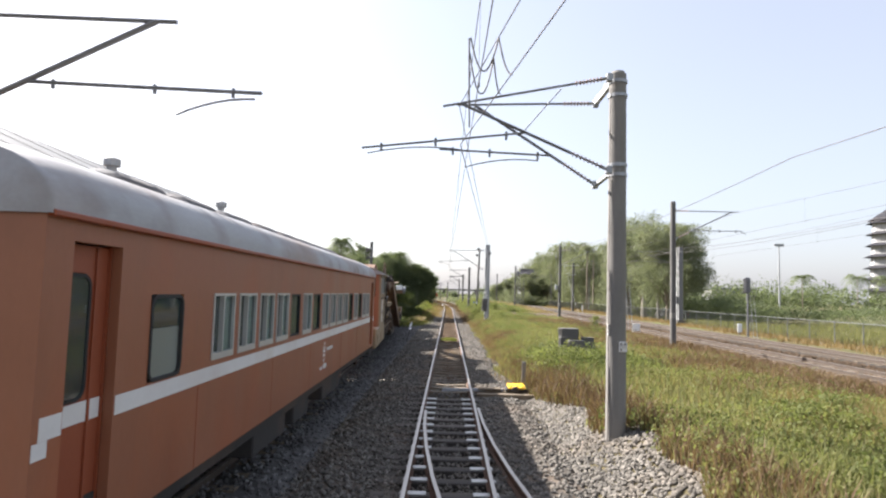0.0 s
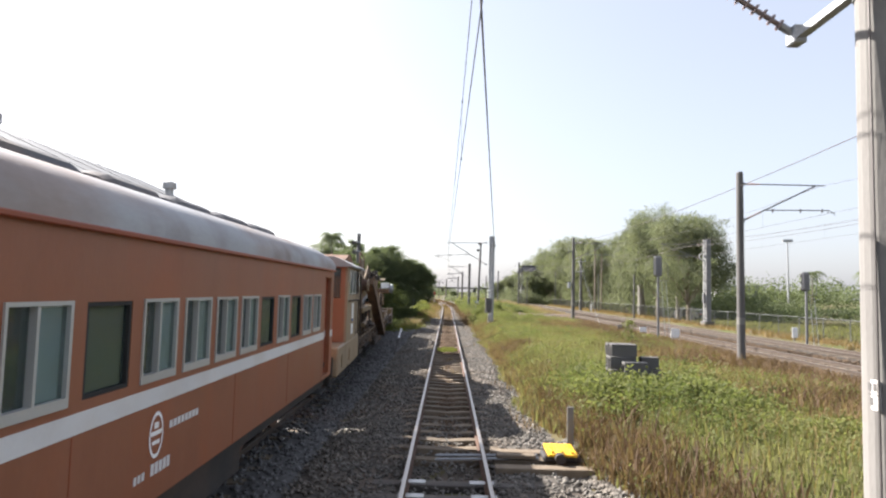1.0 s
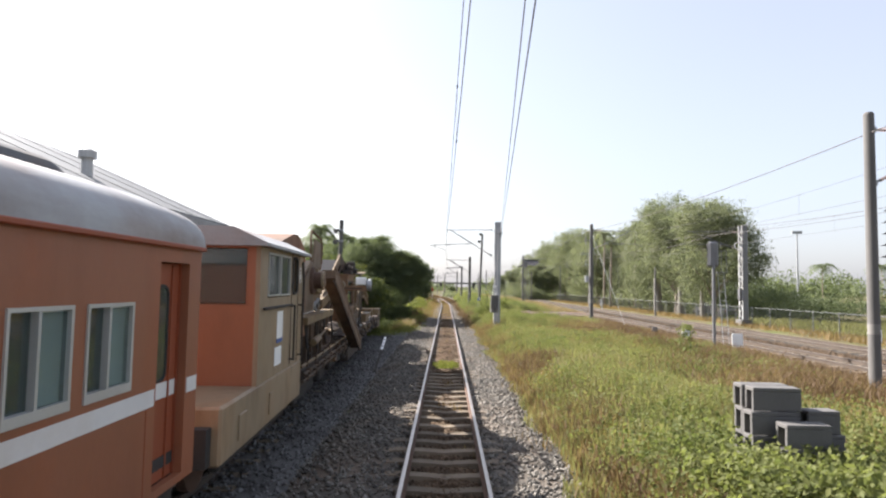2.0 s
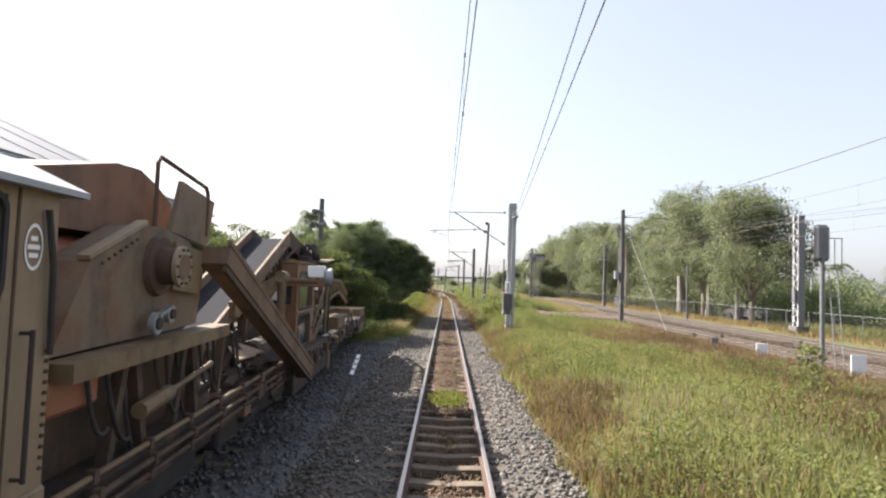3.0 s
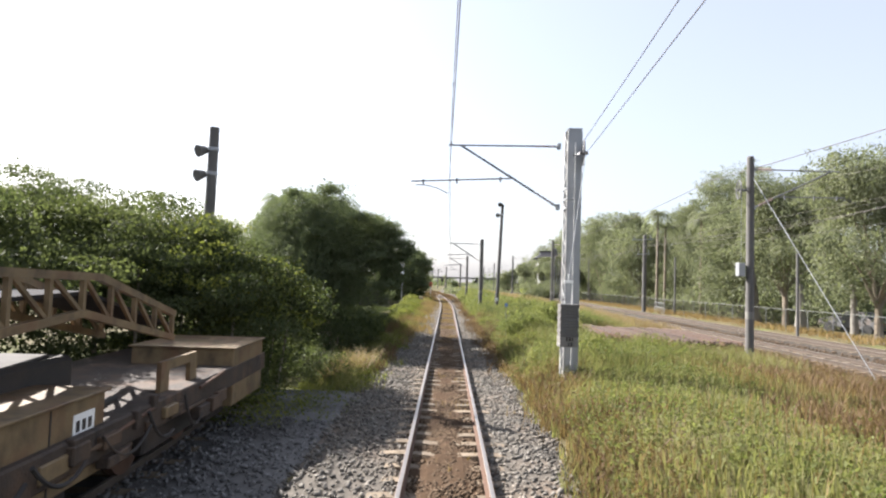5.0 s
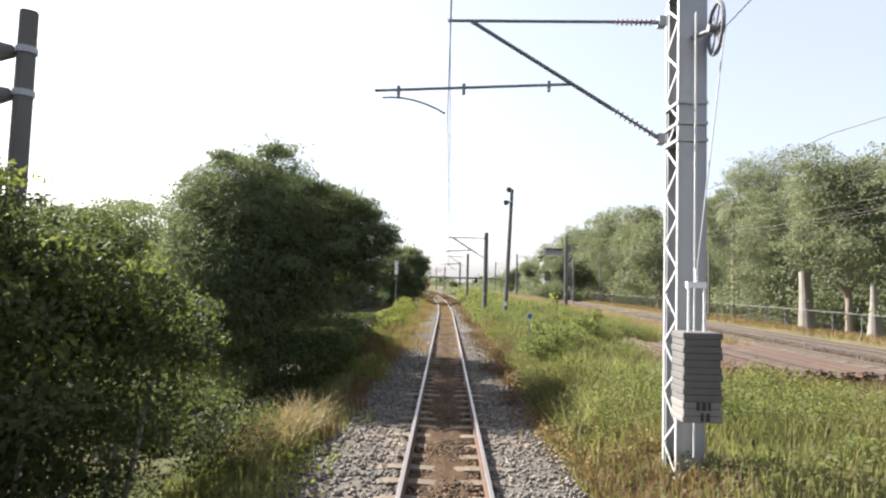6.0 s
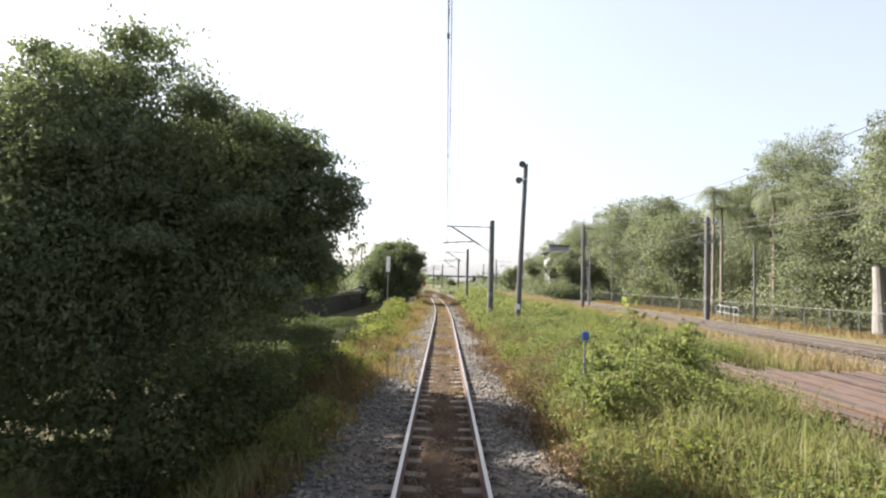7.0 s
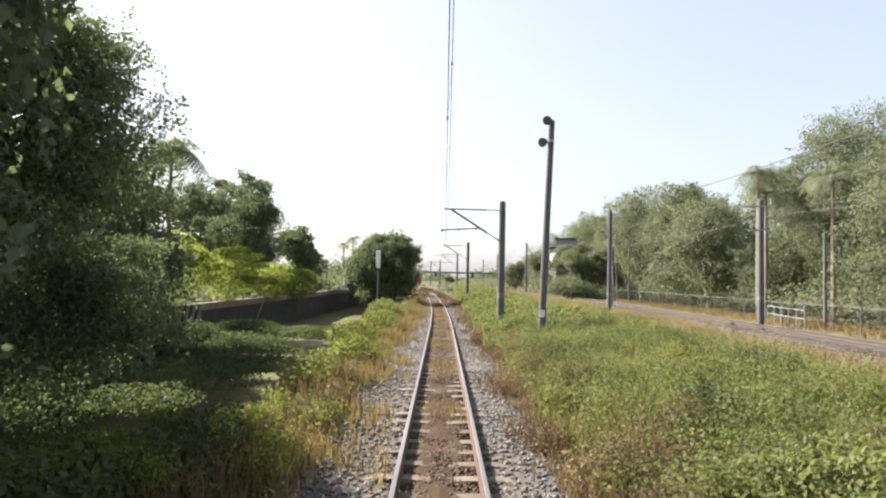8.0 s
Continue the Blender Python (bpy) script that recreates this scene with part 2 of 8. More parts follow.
M_BELT = mat("black_belt", (0.03, 0.03, 0.033), 0.95, var=0.3, scale=2, fine=40, spec=0.1)
M_BRIGHT = mat("bright_yellow_paint", (0.80, 0.47, 0.02), 0.5, var=0.12, scale=4, fine=40, stain=(0.45, 0.26, 0.05), stain_amt=0.4)
M_WHITE = mat("white_paint", (0.78, 0.78, 0.76), 0.55, var=0.08, scale=3, fine=40, bump=0.03)
M_BUILD = mat("rendered_wall", (0.36, 0.36, 0.355), 0.9, var=0.15, scale=0.5, fine=20, stretch=(1, 1, 0.3), stain=(0.24, 0.24, 0.235), stain_amt=0.7, stain_scale=0.5, grime=0.7, grime_col=(0.11, 0.11, 0.11), grime_scale=0.9)
M_ROOFSHEET = mat("grey_sheet_roof", (0.118, 0.127, 0.134), 0.75, var=0.12, scale=0.4, fine=12, stain=(0.085, 0.088, 0.09), stain_amt=0.5, stain_scale=0.3)
M_TILE = mat("dark_roof_tile", (0.045, 0.045, 0.05), 0.95, var=0.2, spec=0.05)
M_PARAPET = mat("tan_parapet", (0.20, 0.165, 0.115), 0.9, var=0.25, scale=0.8, fine=20, stain=(0.11, 0.09, 0.065), stain_amt=0.6)
M_BARK = mat("bark", (0.20, 0.165, 0.125), 0.95, var=0.4, scale=2, fine=30, bump=0.6, stretch=(1, 1, 0.25), stain=(0.30, 0.28, 0.24), stain_amt=0.5)
M_PALEBARK = mat("pale_bark", (0.21, 0.195, 0.17), 0.95, var=0.35, scale=2, fine=30, bump=0.5, stretch=(1, 1, 0.25), stain=(0.13, 0.115, 0.095), stain_amt=0.6)
M_BLUE = mat("blue_paint", (0.045, 0.10, 0.30), 0.5, var=0.1)
M_RED = mat("red_paint", (0.30, 0.04, 0.03), 0.5, var=0.1)
M_FENCE = mat("fence_steel", (0.15, 0.155, 0.15), 0.6, metal=0.3, var=0.15, bump=0.0)
M_LEAF_DARK = leaf_mat("dark_leaves", (0.082, 0.102, 0.060), (0.150, 0.172, 0.090), 0.45)
M_LEAF_MID = leaf_mat("mid_leaves", (0.114, 0.130, 0.088), (0.192, 0.202, 0.126), 0.5)
M_LEAF_BRIGHT = leaf_mat("bright_leaves", (0.080, 0.100, 0.024), (0.175, 0.180, 0.048), 0.5)
M_LEAF_SHRUB = leaf_mat("shrub_leaves", (0.037, 0.050, 0.024), (0.094, 0.108, 0.044), 0.5)
M_WEED = leaf_mat("weed_leaves", (0.094, 0.118, 0.039), (0.190, 0.198, 0.074), 0.5)
M_GRASS = leaf_mat("green_grass", (0.118, 0.132, 0.048), (0.222, 0.205, 0.098), 0.5)
M_DRY = leaf_mat("dry_grass", (0.150, 0.100, 0.045), (0.262, 0.188, 0.090), 0.35)
M_RUSTGRASS = leaf_mat("withered_grass", (0.083, 0.052, 0.031), (0.174, 0.116, 0.071), 0.35)
# Brighter leaves: sun shining through is mixed into the base colour.
M_LEAF_SUNLIT = leaf_mat("sunlit_leaves", (0.125, 0.155, 0.035), (0.245, 0.265, 0.065), 0.62)
M_STRAW = leaf_mat("straw_grass", (0.197, 0.142, 0.078), (0.294, 0.226, 0.134), 0.35)


# ---- building helpers ----
def part(name, bm, material, parent=None, label="", smooth=False):
    me = bpy.data.meshes.new(name)
    bm.to_mesh(me)
    bm.free()
    me.materials.append(material)
    if smooth:
        for p in me.polygons:
            p.use_smooth = True
    ob = new(name, me)
    if parent is not None:
        ob.parent = parent
    if label:
        ob["label"] = label
    return ob


def raw(name, verts, faces, material, parent=None):
    me = bpy.data.meshes.new(name)
    me.from_pydata(verts, [], faces)
    me.materials.append(material)
    ob = new(name, me)
    if parent is not None:
        ob.parent = parent
    return ob


def empty(name, x=0, y=0, z=0, **tags):
    ob = new(name)
    ob.matrix_basis = pose(x, y, z)
    return tagged(ob, **tags)


def box(bm, x0, x1, y0, y1, z0, z1, bevel=0.0):
    r = bmesh.ops.create_cube(bm, size=1.0)
    vs = r["verts"]
    for v in vs:
        v.co = Vector(((x0 + x1) / 2 + v.co.x * (x1 - x0), (y0 + y1) / 2 + v.co.y * (y1 - y0), (z0 + z1) / 2 + v.co.z * (z1 - z0)))
    if bevel:
        es = list({e for v in vs for e in v.link_edges})
        bmesh.ops.bevel(bm, geom=es, offset=bevel, segments=1, affect="EDGES", profile=0.5)
    return bm


def bx(x0, x1, y0, y1, z0, z1, bevel=0.0):
    return box(bmesh.new(), x0, x1, y0, y1, z0, z1, bevel)


def rod(bm, a, b, r0, r1=None, seg=8, caps=True):
    """A round bar from a to b."""
    a, b = Vector(a), Vector(b)
    r1 = r0 if r1 is None else r1
    d = b - a
    m = Matrix.Translation((a + b) / 2) @ d.to_track_quat("Z", "Y").to_matrix().to_4x4()
    bmesh.ops.create_cone(bm, cap_ends=caps, segments=seg, radius1=r0, radius2=r1, depth=d.length, matrix=m)
    return bm


def bar(bm, a, b, w, h, up=(0, 0, 1)):
    """A rectangular bar from a to b, w wide and h high."""
    a, b = Vector(a), Vector(b)
    d = b - a
    f = d.normalized()
    s = f.cross(Vector(up)).normalized()
    u = s.cross(f)
    vs = []
    for p in (a, b):
        for i, j in ((-1, -1), (1, -1), (1, 1), (-1, 1)):
            vs.append(bm.verts.new(p + s * (w / 2 * i) + u * (h / 2 * j)))
    for q in ((3, 2, 1, 0), (4, 5, 6, 7), (0, 1, 5, 4), (1, 2, 6, 5), (2, 3, 7, 6), (3, 0, 4, 7)):
        bm.faces.new([vs[k] for k in q])
    return bm


def extrude_profile(pts, y0, y1, closed=True):
    """A profile of (x, z) points swept along y."""
    bm = bmesh.new()
    a = [bm.verts.new((x, y0, z)) for x, z in pts]
    b = [bm.verts.new((x, y1, z)) for x, z in pts]
    n = len(pts)
    for i in range(n if closed else n - 1):
        j = (i + 1) % n
        bm.faces.new((a[i], a[j], b[j], b[i]))
    if closed:
        bm.faces.new(a[::-1])
        bm.faces.new(b)
    bmesh.ops.recalc_face_normals(bm, faces=bm.faces)
    return bm


def holed_panel(y0, y1, z0, z1, x_out, x_in, holes):
    """An upright panel in the y-z plane, x_out to x_in thick, with right-angled holes (y0, y1, z0, z1)."""
    ys = sorted({y0, y1, *[h[0] for h in holes], *[h[1] for h in holes]})
    zs = sorted({z0, z1, *[h[2] for h in holes], *[h[3] for h in holes]})

    def solid(i, j):
        if i < 0 or j < 0 or i >= len(ys) - 1 or j >= len(zs) - 1:
            return False
        cy, cz = (ys[i] + ys[i + 1]) / 2, (zs[j] + zs[j + 1]) / 2
        return not any(h[0] < cy < h[1] and h[2] < cz < h[3] for h in holes)

    bm = bmesh.new()
    grid = {}

    def v(i, j, s):
        if (i, j, s) not in grid:
            grid[i, j, s] = bm.verts.new((x_out if s else x_in, ys[i], zs[j]))
        return grid[i, j, s]

    for i in range(len(ys) - 1):
        for j in range(len(zs) - 1):
            if not solid(i, j):
                continue
            for s in (0, 1):
                bm.faces.new((v(i, j, s), v(i + 1, j, s), v(i + 1, j + 1, s), v(i, j + 1, s)))
            for di, dj, e in ((-1, 0, ((i, j), (i, j + 1))), (1, 0, ((i + 1, j), (i + 1, j + 1))), (0, -1, ((i, j), (i + 1, j))), (0, 1, ((i, j + 1), (i + 1, j + 1)))):
                if not solid(i + di, j + dj):
                    (p, q), (r, t) = e
                    bm.faces.new((v(p, q, 0), v(r, t, 0), v(r, t, 1), v(p, q, 1)))
    bmesh.ops.recalc_face_normals(bm, faces=bm.faces)
    return bm


def tube(pts, r, seg=6):
    """A bent round bar through the points, one skin."""
    bm = bmesh.new()
    pts = [Vector(p) for p in pts]
    rings = []
    for i, p in enumerate(pts):
        d = (pts[min(i + 1, len(pts) - 1)] - pts[max(i - 1, 0)]).normalized()
        s = d.cross(Vector((0.31, 0.2, 0.93))).normalized()
        u = s.cross(d)
        rings.append([bm.verts.new(p + r * (math.cos(2 * math.pi * k / seg) * s + math.sin(2 * math.pi * k / seg) * u)) for k in range(seg)])
    for a, b in zip(rings, rings[1:]):
        for k in range(seg):
            bm.faces.new((a[k], a[(k + 1) % seg], b[(k + 1) % seg], b[k]))
    bm.faces.new(rings[0][::-1])
    bm.faces.new(rings[-1])
    bmesh.ops.recalc_face_normals(bm, faces=bm.faces)
    return bm


def wire_curve(name, pts, r, material, parent=None):
    cu = bpy.data.curves.new(name, "CURVE")
    cu.dimensions, cu.bevel_depth, cu.bevel_resolution, cu.use_fill_caps = "3D", r, 1, True
    sp = cu.splines.new("POLY")
    sp.points.add(len(pts) - 1)
    for p, c in zip(sp.points, pts):
        p.co = (*c, 1)
    me = bpy.data.meshes.new_from_object(new("wire_guide", cu))
    bpy.data.objects.remove(bpy.data.objects["wire_guide"])
    me.materials.clear()
    me.materials.append(material)
    ob = new(name, me)
    if parent is not None:
        ob.parent = parent
    return ob


def sag(a, b, s, n=14):
    a, b = Vector(a), Vector(b)
    return [tuple(a.lerp(b, i / n) - Vector((0, 0, 4 * s * (i / n) * (1 - i / n)))) for i in range(n + 1)]


rng = np.random.default_rng(7)


def ground_z(x, y):
    """The lie of the land: a low bed for the track, a bank on one side, a ditch on the other further on."""
    x, y = np.asarray(x, float), np.asarray(y, float)

    def step(a, b, v):
        t = np.clip((v - a) / (b - a), 0, 1)
        return t * t * (3 - 2 * t)

    z = -0.26 + 0.0 * x
    z = z + (0.60 + 0.15 * step(52, 66, y)) * step(1.7, 3.6, x) - (0.20 + 0.15 * step(52, 66, y)) * step(7.0, 10.5, x)
    z = z - 0.12 * step(20, 24, x)
    z = z - 0.22 * step(10.9, 11.8, x) * (1 - step(19.5, 20.5, x))
    ditch = step(44, 52, y) * (1 - step(125, 140, y))
    z = z - ditch * 0.9 * step(2.3, 4.6, -x) * (1 - step(11, 12.6, -x))
    z = z + 0.07 * np.sin(x * 0.9 + 0.3 * y) * np.sin(0.37 * y + 1.0) * step(2.2, 4.5, np.abs(x)) * (1 - step(80, 160, np.hypot(x, y)))
    return z


def leaf_quads(centres, normals, sizes, aspect=0.55, droop=0.0, seed=1, fold=0.25):
    """A pointed, folded leaf (two triangles along the rib) at each centre."""
    g = np.random.default_rng(seed)
    n = len(centres)
    rnd = g.normal(size=(n, 3))
    nn = normals + rnd * 0.65
    nn /= np.linalg.norm(nn, axis=1, keepdims=True) + 1e-9
    t = np.cross(nn, g.normal(size=(n, 3)))
    t[:, 2] -= droop
    t /= np.linalg.norm(t, axis=1, keepdims=True) + 1e-9
    b = np.cross(nn, t)
    s = sizes[:, None]
    tip, base = centres + t * s * 0.5, centres - t * s * 0.5
    left = centres + b * s * aspect * 0.5 + nn * s * fold * 0.4
    right = centres - b * s * aspect * 0.5 + nn * s * fold * 0.4
    verts = np.stack([base, right, tip, left], 1).reshape(-1, 3)
    i = np.arange(n) * 4
    faces = np.concatenate([np.stack([i, i + 1, i + 2], 1), np.stack([i, i + 2, i + 3], 1)])
    return verts, faces


def mesh_np(name, verts, faces, material, parent=None):
    """A mesh from arrays, triangles or quads."""
    me = bpy.data.meshes.new(name)
    k = faces.shape[1]
    me.vertices.add(len(verts))
    me.vertices.foreach_set("co", verts.astype(np.float32).ravel())
    me.loops.add(faces.size)
    me.loops.foreach_set("vertex_index", faces.astype(np.int32).ravel())
    me.polygons.add(len(faces))
    me.polygons.foreach_set("loop_start", np.arange(0, faces.size, k, dtype=np.int32))
    me.update(calc_edges=True)
    me.materials.append(material)
    ob = new(name, me)
    if parent is not None:
        ob.parent = parent
    return ob


def crown_points(blobs, count, g, shell=0.55):
    """Points in the outer shell of a set of ellipsoids (x, y, z, rx, ry, rz), broken into clumps."""
    blobs = np.array(blobs, float)
    vol = blobs[:, 3] * blobs[:, 4] + blobs[:, 4] * blobs[:, 5] + blobs[:, 3] * blobs[:, 5]
    which = g.choice(len(blobs), count, p=vol / vol.sum())
    d = g.normal(size=(count, 3))
    d /= np.linalg.norm(d, axis=1, keepdims=True)
    clump = np.zeros(count)
    for k in range(3):
        f = g.normal(size=3) * (3.0 + 2.5 * k)
        clump += np.sin(d @ f + which * 1.7 + k * 2.0) / (k + 1.5)
    r = (1 - shell * g.random(count) ** 1.6) * (1 + 0.17 * clump)
    p = blobs[which, :3] + d * blobs[which, 3:] * r[:, None]
    keep = np.ones(count, bool)
    keep &= p[:, 2] > -0.6
    return p[keep], d[keep], which[keep]


def tree(name, x, y, height, spread, leaf, count, material, label, seed, shell=0.45, trunk_h=None, trunk_r=0.2, blobs=None, category="tree", clusters=14, flat=0.8, group="", bark=True, zbase=None, twigs=0, twig_len=0.6, within=None):
    """A tapered, forking trunk and a ragged crown of single leaves."""
    g = np.random.default_rng(seed)
    zb = float(ground_z(x, y)) if zbase is None else zbase
    th = height * 0.3 if trunk_h is None else trunk_h
    root = empty(name, x, y, zb, label=label, category=category, group=group)
    if blobs is None:
        blobs = []
        ch = height - th
        for k in range(clusters):
            u = g.random()
            hz = th + ch * (0.12 + 0.76 * u)
            wid = spread * (0.35 + 0.65 * math.sin(math.pi * min(0.93, 0.22 + 0.72 * u)))
            ang = k * 2.4 + g.random()
            rad = wid * (0.25 + 0.45 * g.random())
            rr = spread * (0.30 + 0.22 * g.random())
            blobs.append((rad * math.cos(ang), rad * math.sin(ang), hz, rr, rr, rr * flat))
        # sprays that stand out of the crown
        for k in range(clusters * 2):
            b = blobs[int(g.integers(clusters))]
            d = g.normal(size=3)
            d[2] = abs(d[2]) * 0.8 - 0.15
            d /= np.linalg.norm(d)
            r = spread * (0.09 + 0.07 * g.random())
            blobs.append((b[0] + d[0] * b[3] * 1.05, b[1] + d[1] * b[4] * 1.05, b[2] + d[2] * b[5] * 1.05, r * 1.5, r * 1.5, r * 0.7))
    if bark:
        bm = bmesh.new()
        rod(bm, (0, 0, -1.4), (0.05, 0.03, th * 0.55), trunk_r, trunk_r * 0.8, 9)
        rod(bm, (0.05, 0.03, th * 0.53), (0, 0, th * 1.05), trunk_r * 0.8, trunk_r * 0.6, 9)
        for b in blobs[:10]:
            a = Vector((0, 0, th * (0.7 + 0.3 * g.random())))
            e = Vector(b[:3]) * 0.9 + Vector((0, 0, th * 0.05))
            mid = a.lerp(e, 0.5) + Vector((0, 0, 0.12 * (e - a).length))
            rod(bm, a, mid, trunk_r * 0.45, trunk_r * 0.28, 6)
            rod(bm, mid, e, trunk_r * 0.28, trunk_r * 0.08, 5)
        part("trunk", bm, M_BARK, root)
    p, d, _ = crown_points(blobs, count, g, shell)
    if twigs:
        # leafy twigs that stand out of the outline and droop at their ends
        per, reach = 26, twig_len
        k = g.integers(0, len(p), twigs)
        out = d[k] + g.normal(size=(twigs, 3)) * 0.45
        out[:, 2] += 0.15
        out /= np.linalg.norm(out, axis=1, keepdims=True)
        u = np.tile(np.linspace(0.1, 1.0, per), twigs)
        i = np.repeat(np.arange(twigs), per)
        ln = (reach * (0.4 + 0.8 * g.random(twigs)))[i]
        q = p[k][i] + out[i] * (u * ln)[:, None] + g.normal(size=(len(i), 3)) * leaf * 0.9
        q[:, 2] -= 0.45 * ln * u ** 2
        p, d = np.concatenate([p, q]), np.concatenate([d, out[i]])
    if within is not None:
        ok = within(p)
        p, d = p[ok], d[ok]
    v, f = leaf_quads(p, d * 0.8 + np.array([0, 0, 0.35]), leaf * (0.6 + 0.8 * g.random(len(p))), seed=seed, droop=0.5)
    mesh_np("crown", v, f, material, root)
    return root


def blades(n, xs, ys, hs, ws, material, name, label, category, seed, lean=0.35, keep=None, parent=None, zoff=0.0):
    """Grass: a bent blade of two joined triangles at each place; arrays of places, heights and widths."""
    g = np.random.default_rng(seed)
    z = ground_z(xs, ys) + zoff
    a = g.random(n) * 2 * np.pi
    dx, dy = np.cos(a), np.sin(a)
    l = lean * hs * (0.3 + g.random(n))
    la = g.random(n) * 2 * np.pi
    tipx, tipy = xs + np.cos(la) * l, ys + np.sin(la) * l
    mx, my = xs + np.cos(la) * l * 0.3, ys + np.sin(la) * l * 0.3
    v = np.stack([
        np.stack([xs - dx * ws / 2, ys - dy * ws / 2, z - 0.03], 1),
        np.stack([xs + dx * ws / 2, ys + dy * ws / 2, z - 0.03], 1),
        np.stack([mx + dx * ws * 0.4, my + dy * ws * 0.4, z + hs * 0.6], 1),
        np.stack([mx - dx * ws * 0.4, my - dy * ws * 0.4, z + hs * 0.6], 1),
        np.stack([tipx, tipy, z + hs], 1)], 1).reshape(-1, 3)
    i = np.arange(n) * 5
    f = np.concatenate([np.stack([i, i + 1, i + 2], 1), np.stack([i, i + 2, i + 3], 1), np.stack([i + 3, i + 2, i + 4], 1)])
    ob = mesh_np(name, v, f, material, parent)
    return tagged(ob, label=label, category=category, kind="stuff")


def patch(x, y, s, seed=0.0):
    """Smooth pseudo-noise in -1..1 for the spread of plants."""
    x, y = x * s, y * s
    return (np.sin(x * 1.3 + 1.7 * np.sin(y * 0.9 + seed)) + np.sin(y * 1.1 + 1.3 * np.sin(x * 1.2 + 2.1 + seed)) + 0.7 * np.sin((x + y) * 2.3 + seed * 3)) / 2.7


# ---- ground ----
def axis_steps(lo, fine0, fine1, hi, step, grow=1.25):
    out = list(np.arange(fine0, fine1 + 1e-6, step))
    s, v = step, fine1
    while v < hi:
        s *= grow
        v = min(hi, v + s)
        out.append(v)
    s, v = step, fine0
    while v > lo:
        s *= grow
        v = max(lo, v - s)
        out.insert(0, v)
    return np.array(out)


gx = axis_steps(-2500, -12, 26, 2500, 0.5)
gy = axis_steps(-400, -4, 110, 3500, 0.7)
GX, GY = np.meshgrid(gx, gy)
GZ = ground_z(GX, GY) + 0.015 * rng.normal(size=GX.shape)
nx, ny = len(gx), len(gy)
ii = (np.arange(ny - 1)[:, None] * nx + np.arange(nx - 1)[None]).ravel()
ground = mesh_np("ground", np.stack([GX.ravel(), GY.ravel(), GZ.ravel()], 1), np.stack([ii, ii + 1, ii + nx + 1, ii + nx], 1), M_SOIL)
tagged(ground, label="brown soil with green growth, flat to the horizon", category="ground", kind="structure")


# ---- tracks ----
def rail_piece(x, y0, y1, parent, z_top=0.0, bend=None, face=None):
    """A rail with its rusty web and bright running face; bend moves it sideways along its way."""
    n = max(1, int((y1 - y0) / 1.5)) if bend else 1
    bm = bmesh.new()
    prof = [(-0.061, -0.140), (0.061, -0.140), (0.061, -0.130), (0.009, -0.118), (0.009, -0.040), (0.032, -0.034), (0.032, -0.003), (-0.032, -0.003), (-0.032, -0.034), (-0.009, -0.040), (-0.009, -0.118), (-0.061, -0.130)]
    rings, tops = [], []
    for i in range(n + 1):
        y = y0 + (y1 - y0) * i / n
        o = bend(y) if bend else 0.0
        rings.append([bm.verts.new((x + o + a, y, z_top + b)) for a, b in prof])
        tops.append((x + o, y))
    for r, s in zip(rings, rings[1:]):
        for k in range(12):
            bm.faces.new((r[k], r[(k + 1) % 12], s[(k + 1) % 12], s[k]))
    bm.faces.new(rings[0][::-1])
    bm.faces.new(rings[-1])
    bmesh.ops.recalc_face_normals(bm, faces=bm.faces)
    ob = part("rail", bm, M_RAILSIDE if face else M_RUST, parent)
    tb = bmesh.new()
    rows = [[tb.verts.new((cx + a, y, z_top + b)) for a, b in ((-0.028, -0.003), (-0.024, 0.0), (0.024, 0.0), (0.028, -0.003))] for cx, y in tops]
    for r, s in zip(rows, rows[1:]):
        for k in range(3):
            tb.faces.new((r[k], r[k + 1], s[k + 1], s[k]))
    part("running_face", tb, face or M_RAIL_TOP, ob, "worn steel running face")
    return ob


def sleeper_mesh():
    """Concrete sleeper: a trapezium section, lower in the middle."""
    bm = bmesh.new()
    rows = []
    for x, top in ((-1.0, -0.165), (-0.78, -0.14), (-0.35, -0.15), (0.0, -0.175), (0.35, -0.15), (0.78, -0.14), (1.0, -0.165)):
        rows.append([bm.verts.new((x, a, b)) for a, b in ((-0.14, -0.33), (-0.10, top), (0.10, top), (0.14, -0.33))])
    for r, s in zip(rows, rows[1:]):
        for k in range(4):
            bm.faces.new((r[k], r[(k + 1) % 4], s[(k + 1) % 4], s[k]))
    bm.faces.new(rows[0][::-1])
    bm.faces.new(rows[-1])
    bmesh.ops.recalc_face_normals(bm, faces=bm.faces)
    me = bpy.data.meshes.new("sleeper")
    bm.to_mesh(me)
    bm.free()
    me.materials.append(M_SLEEPER)
    return me


def far_bend(y):
    """The line turns gently to one side far ahead."""
    return 0.0 if y < 85 else -0.00055 * (y - 85) ** 2


track = empty("railway_track", 0, 0, 0, label="single railway track on concrete sleepers in grey ballast", category="railway track", kind="structure")
for sx in (-0.566, 0.566):
    rail_piece(sx, -8, 88, track)
    rail_piece(sx, 88, 330, track, bend=far_bend)

# right-hand turnout that falls away behind the start
TOE = 13.6
turn_bend = lambda y: 0.0 if y > TOE else 0.011 * (TOE - y) ** 2
rail_piece(0.566 + 0.07, -8, TOE, track, bend=turn_bend)
rail_piece(-0.566 + 0.075, -8, TOE - 0.4, track, bend=turn_bend)

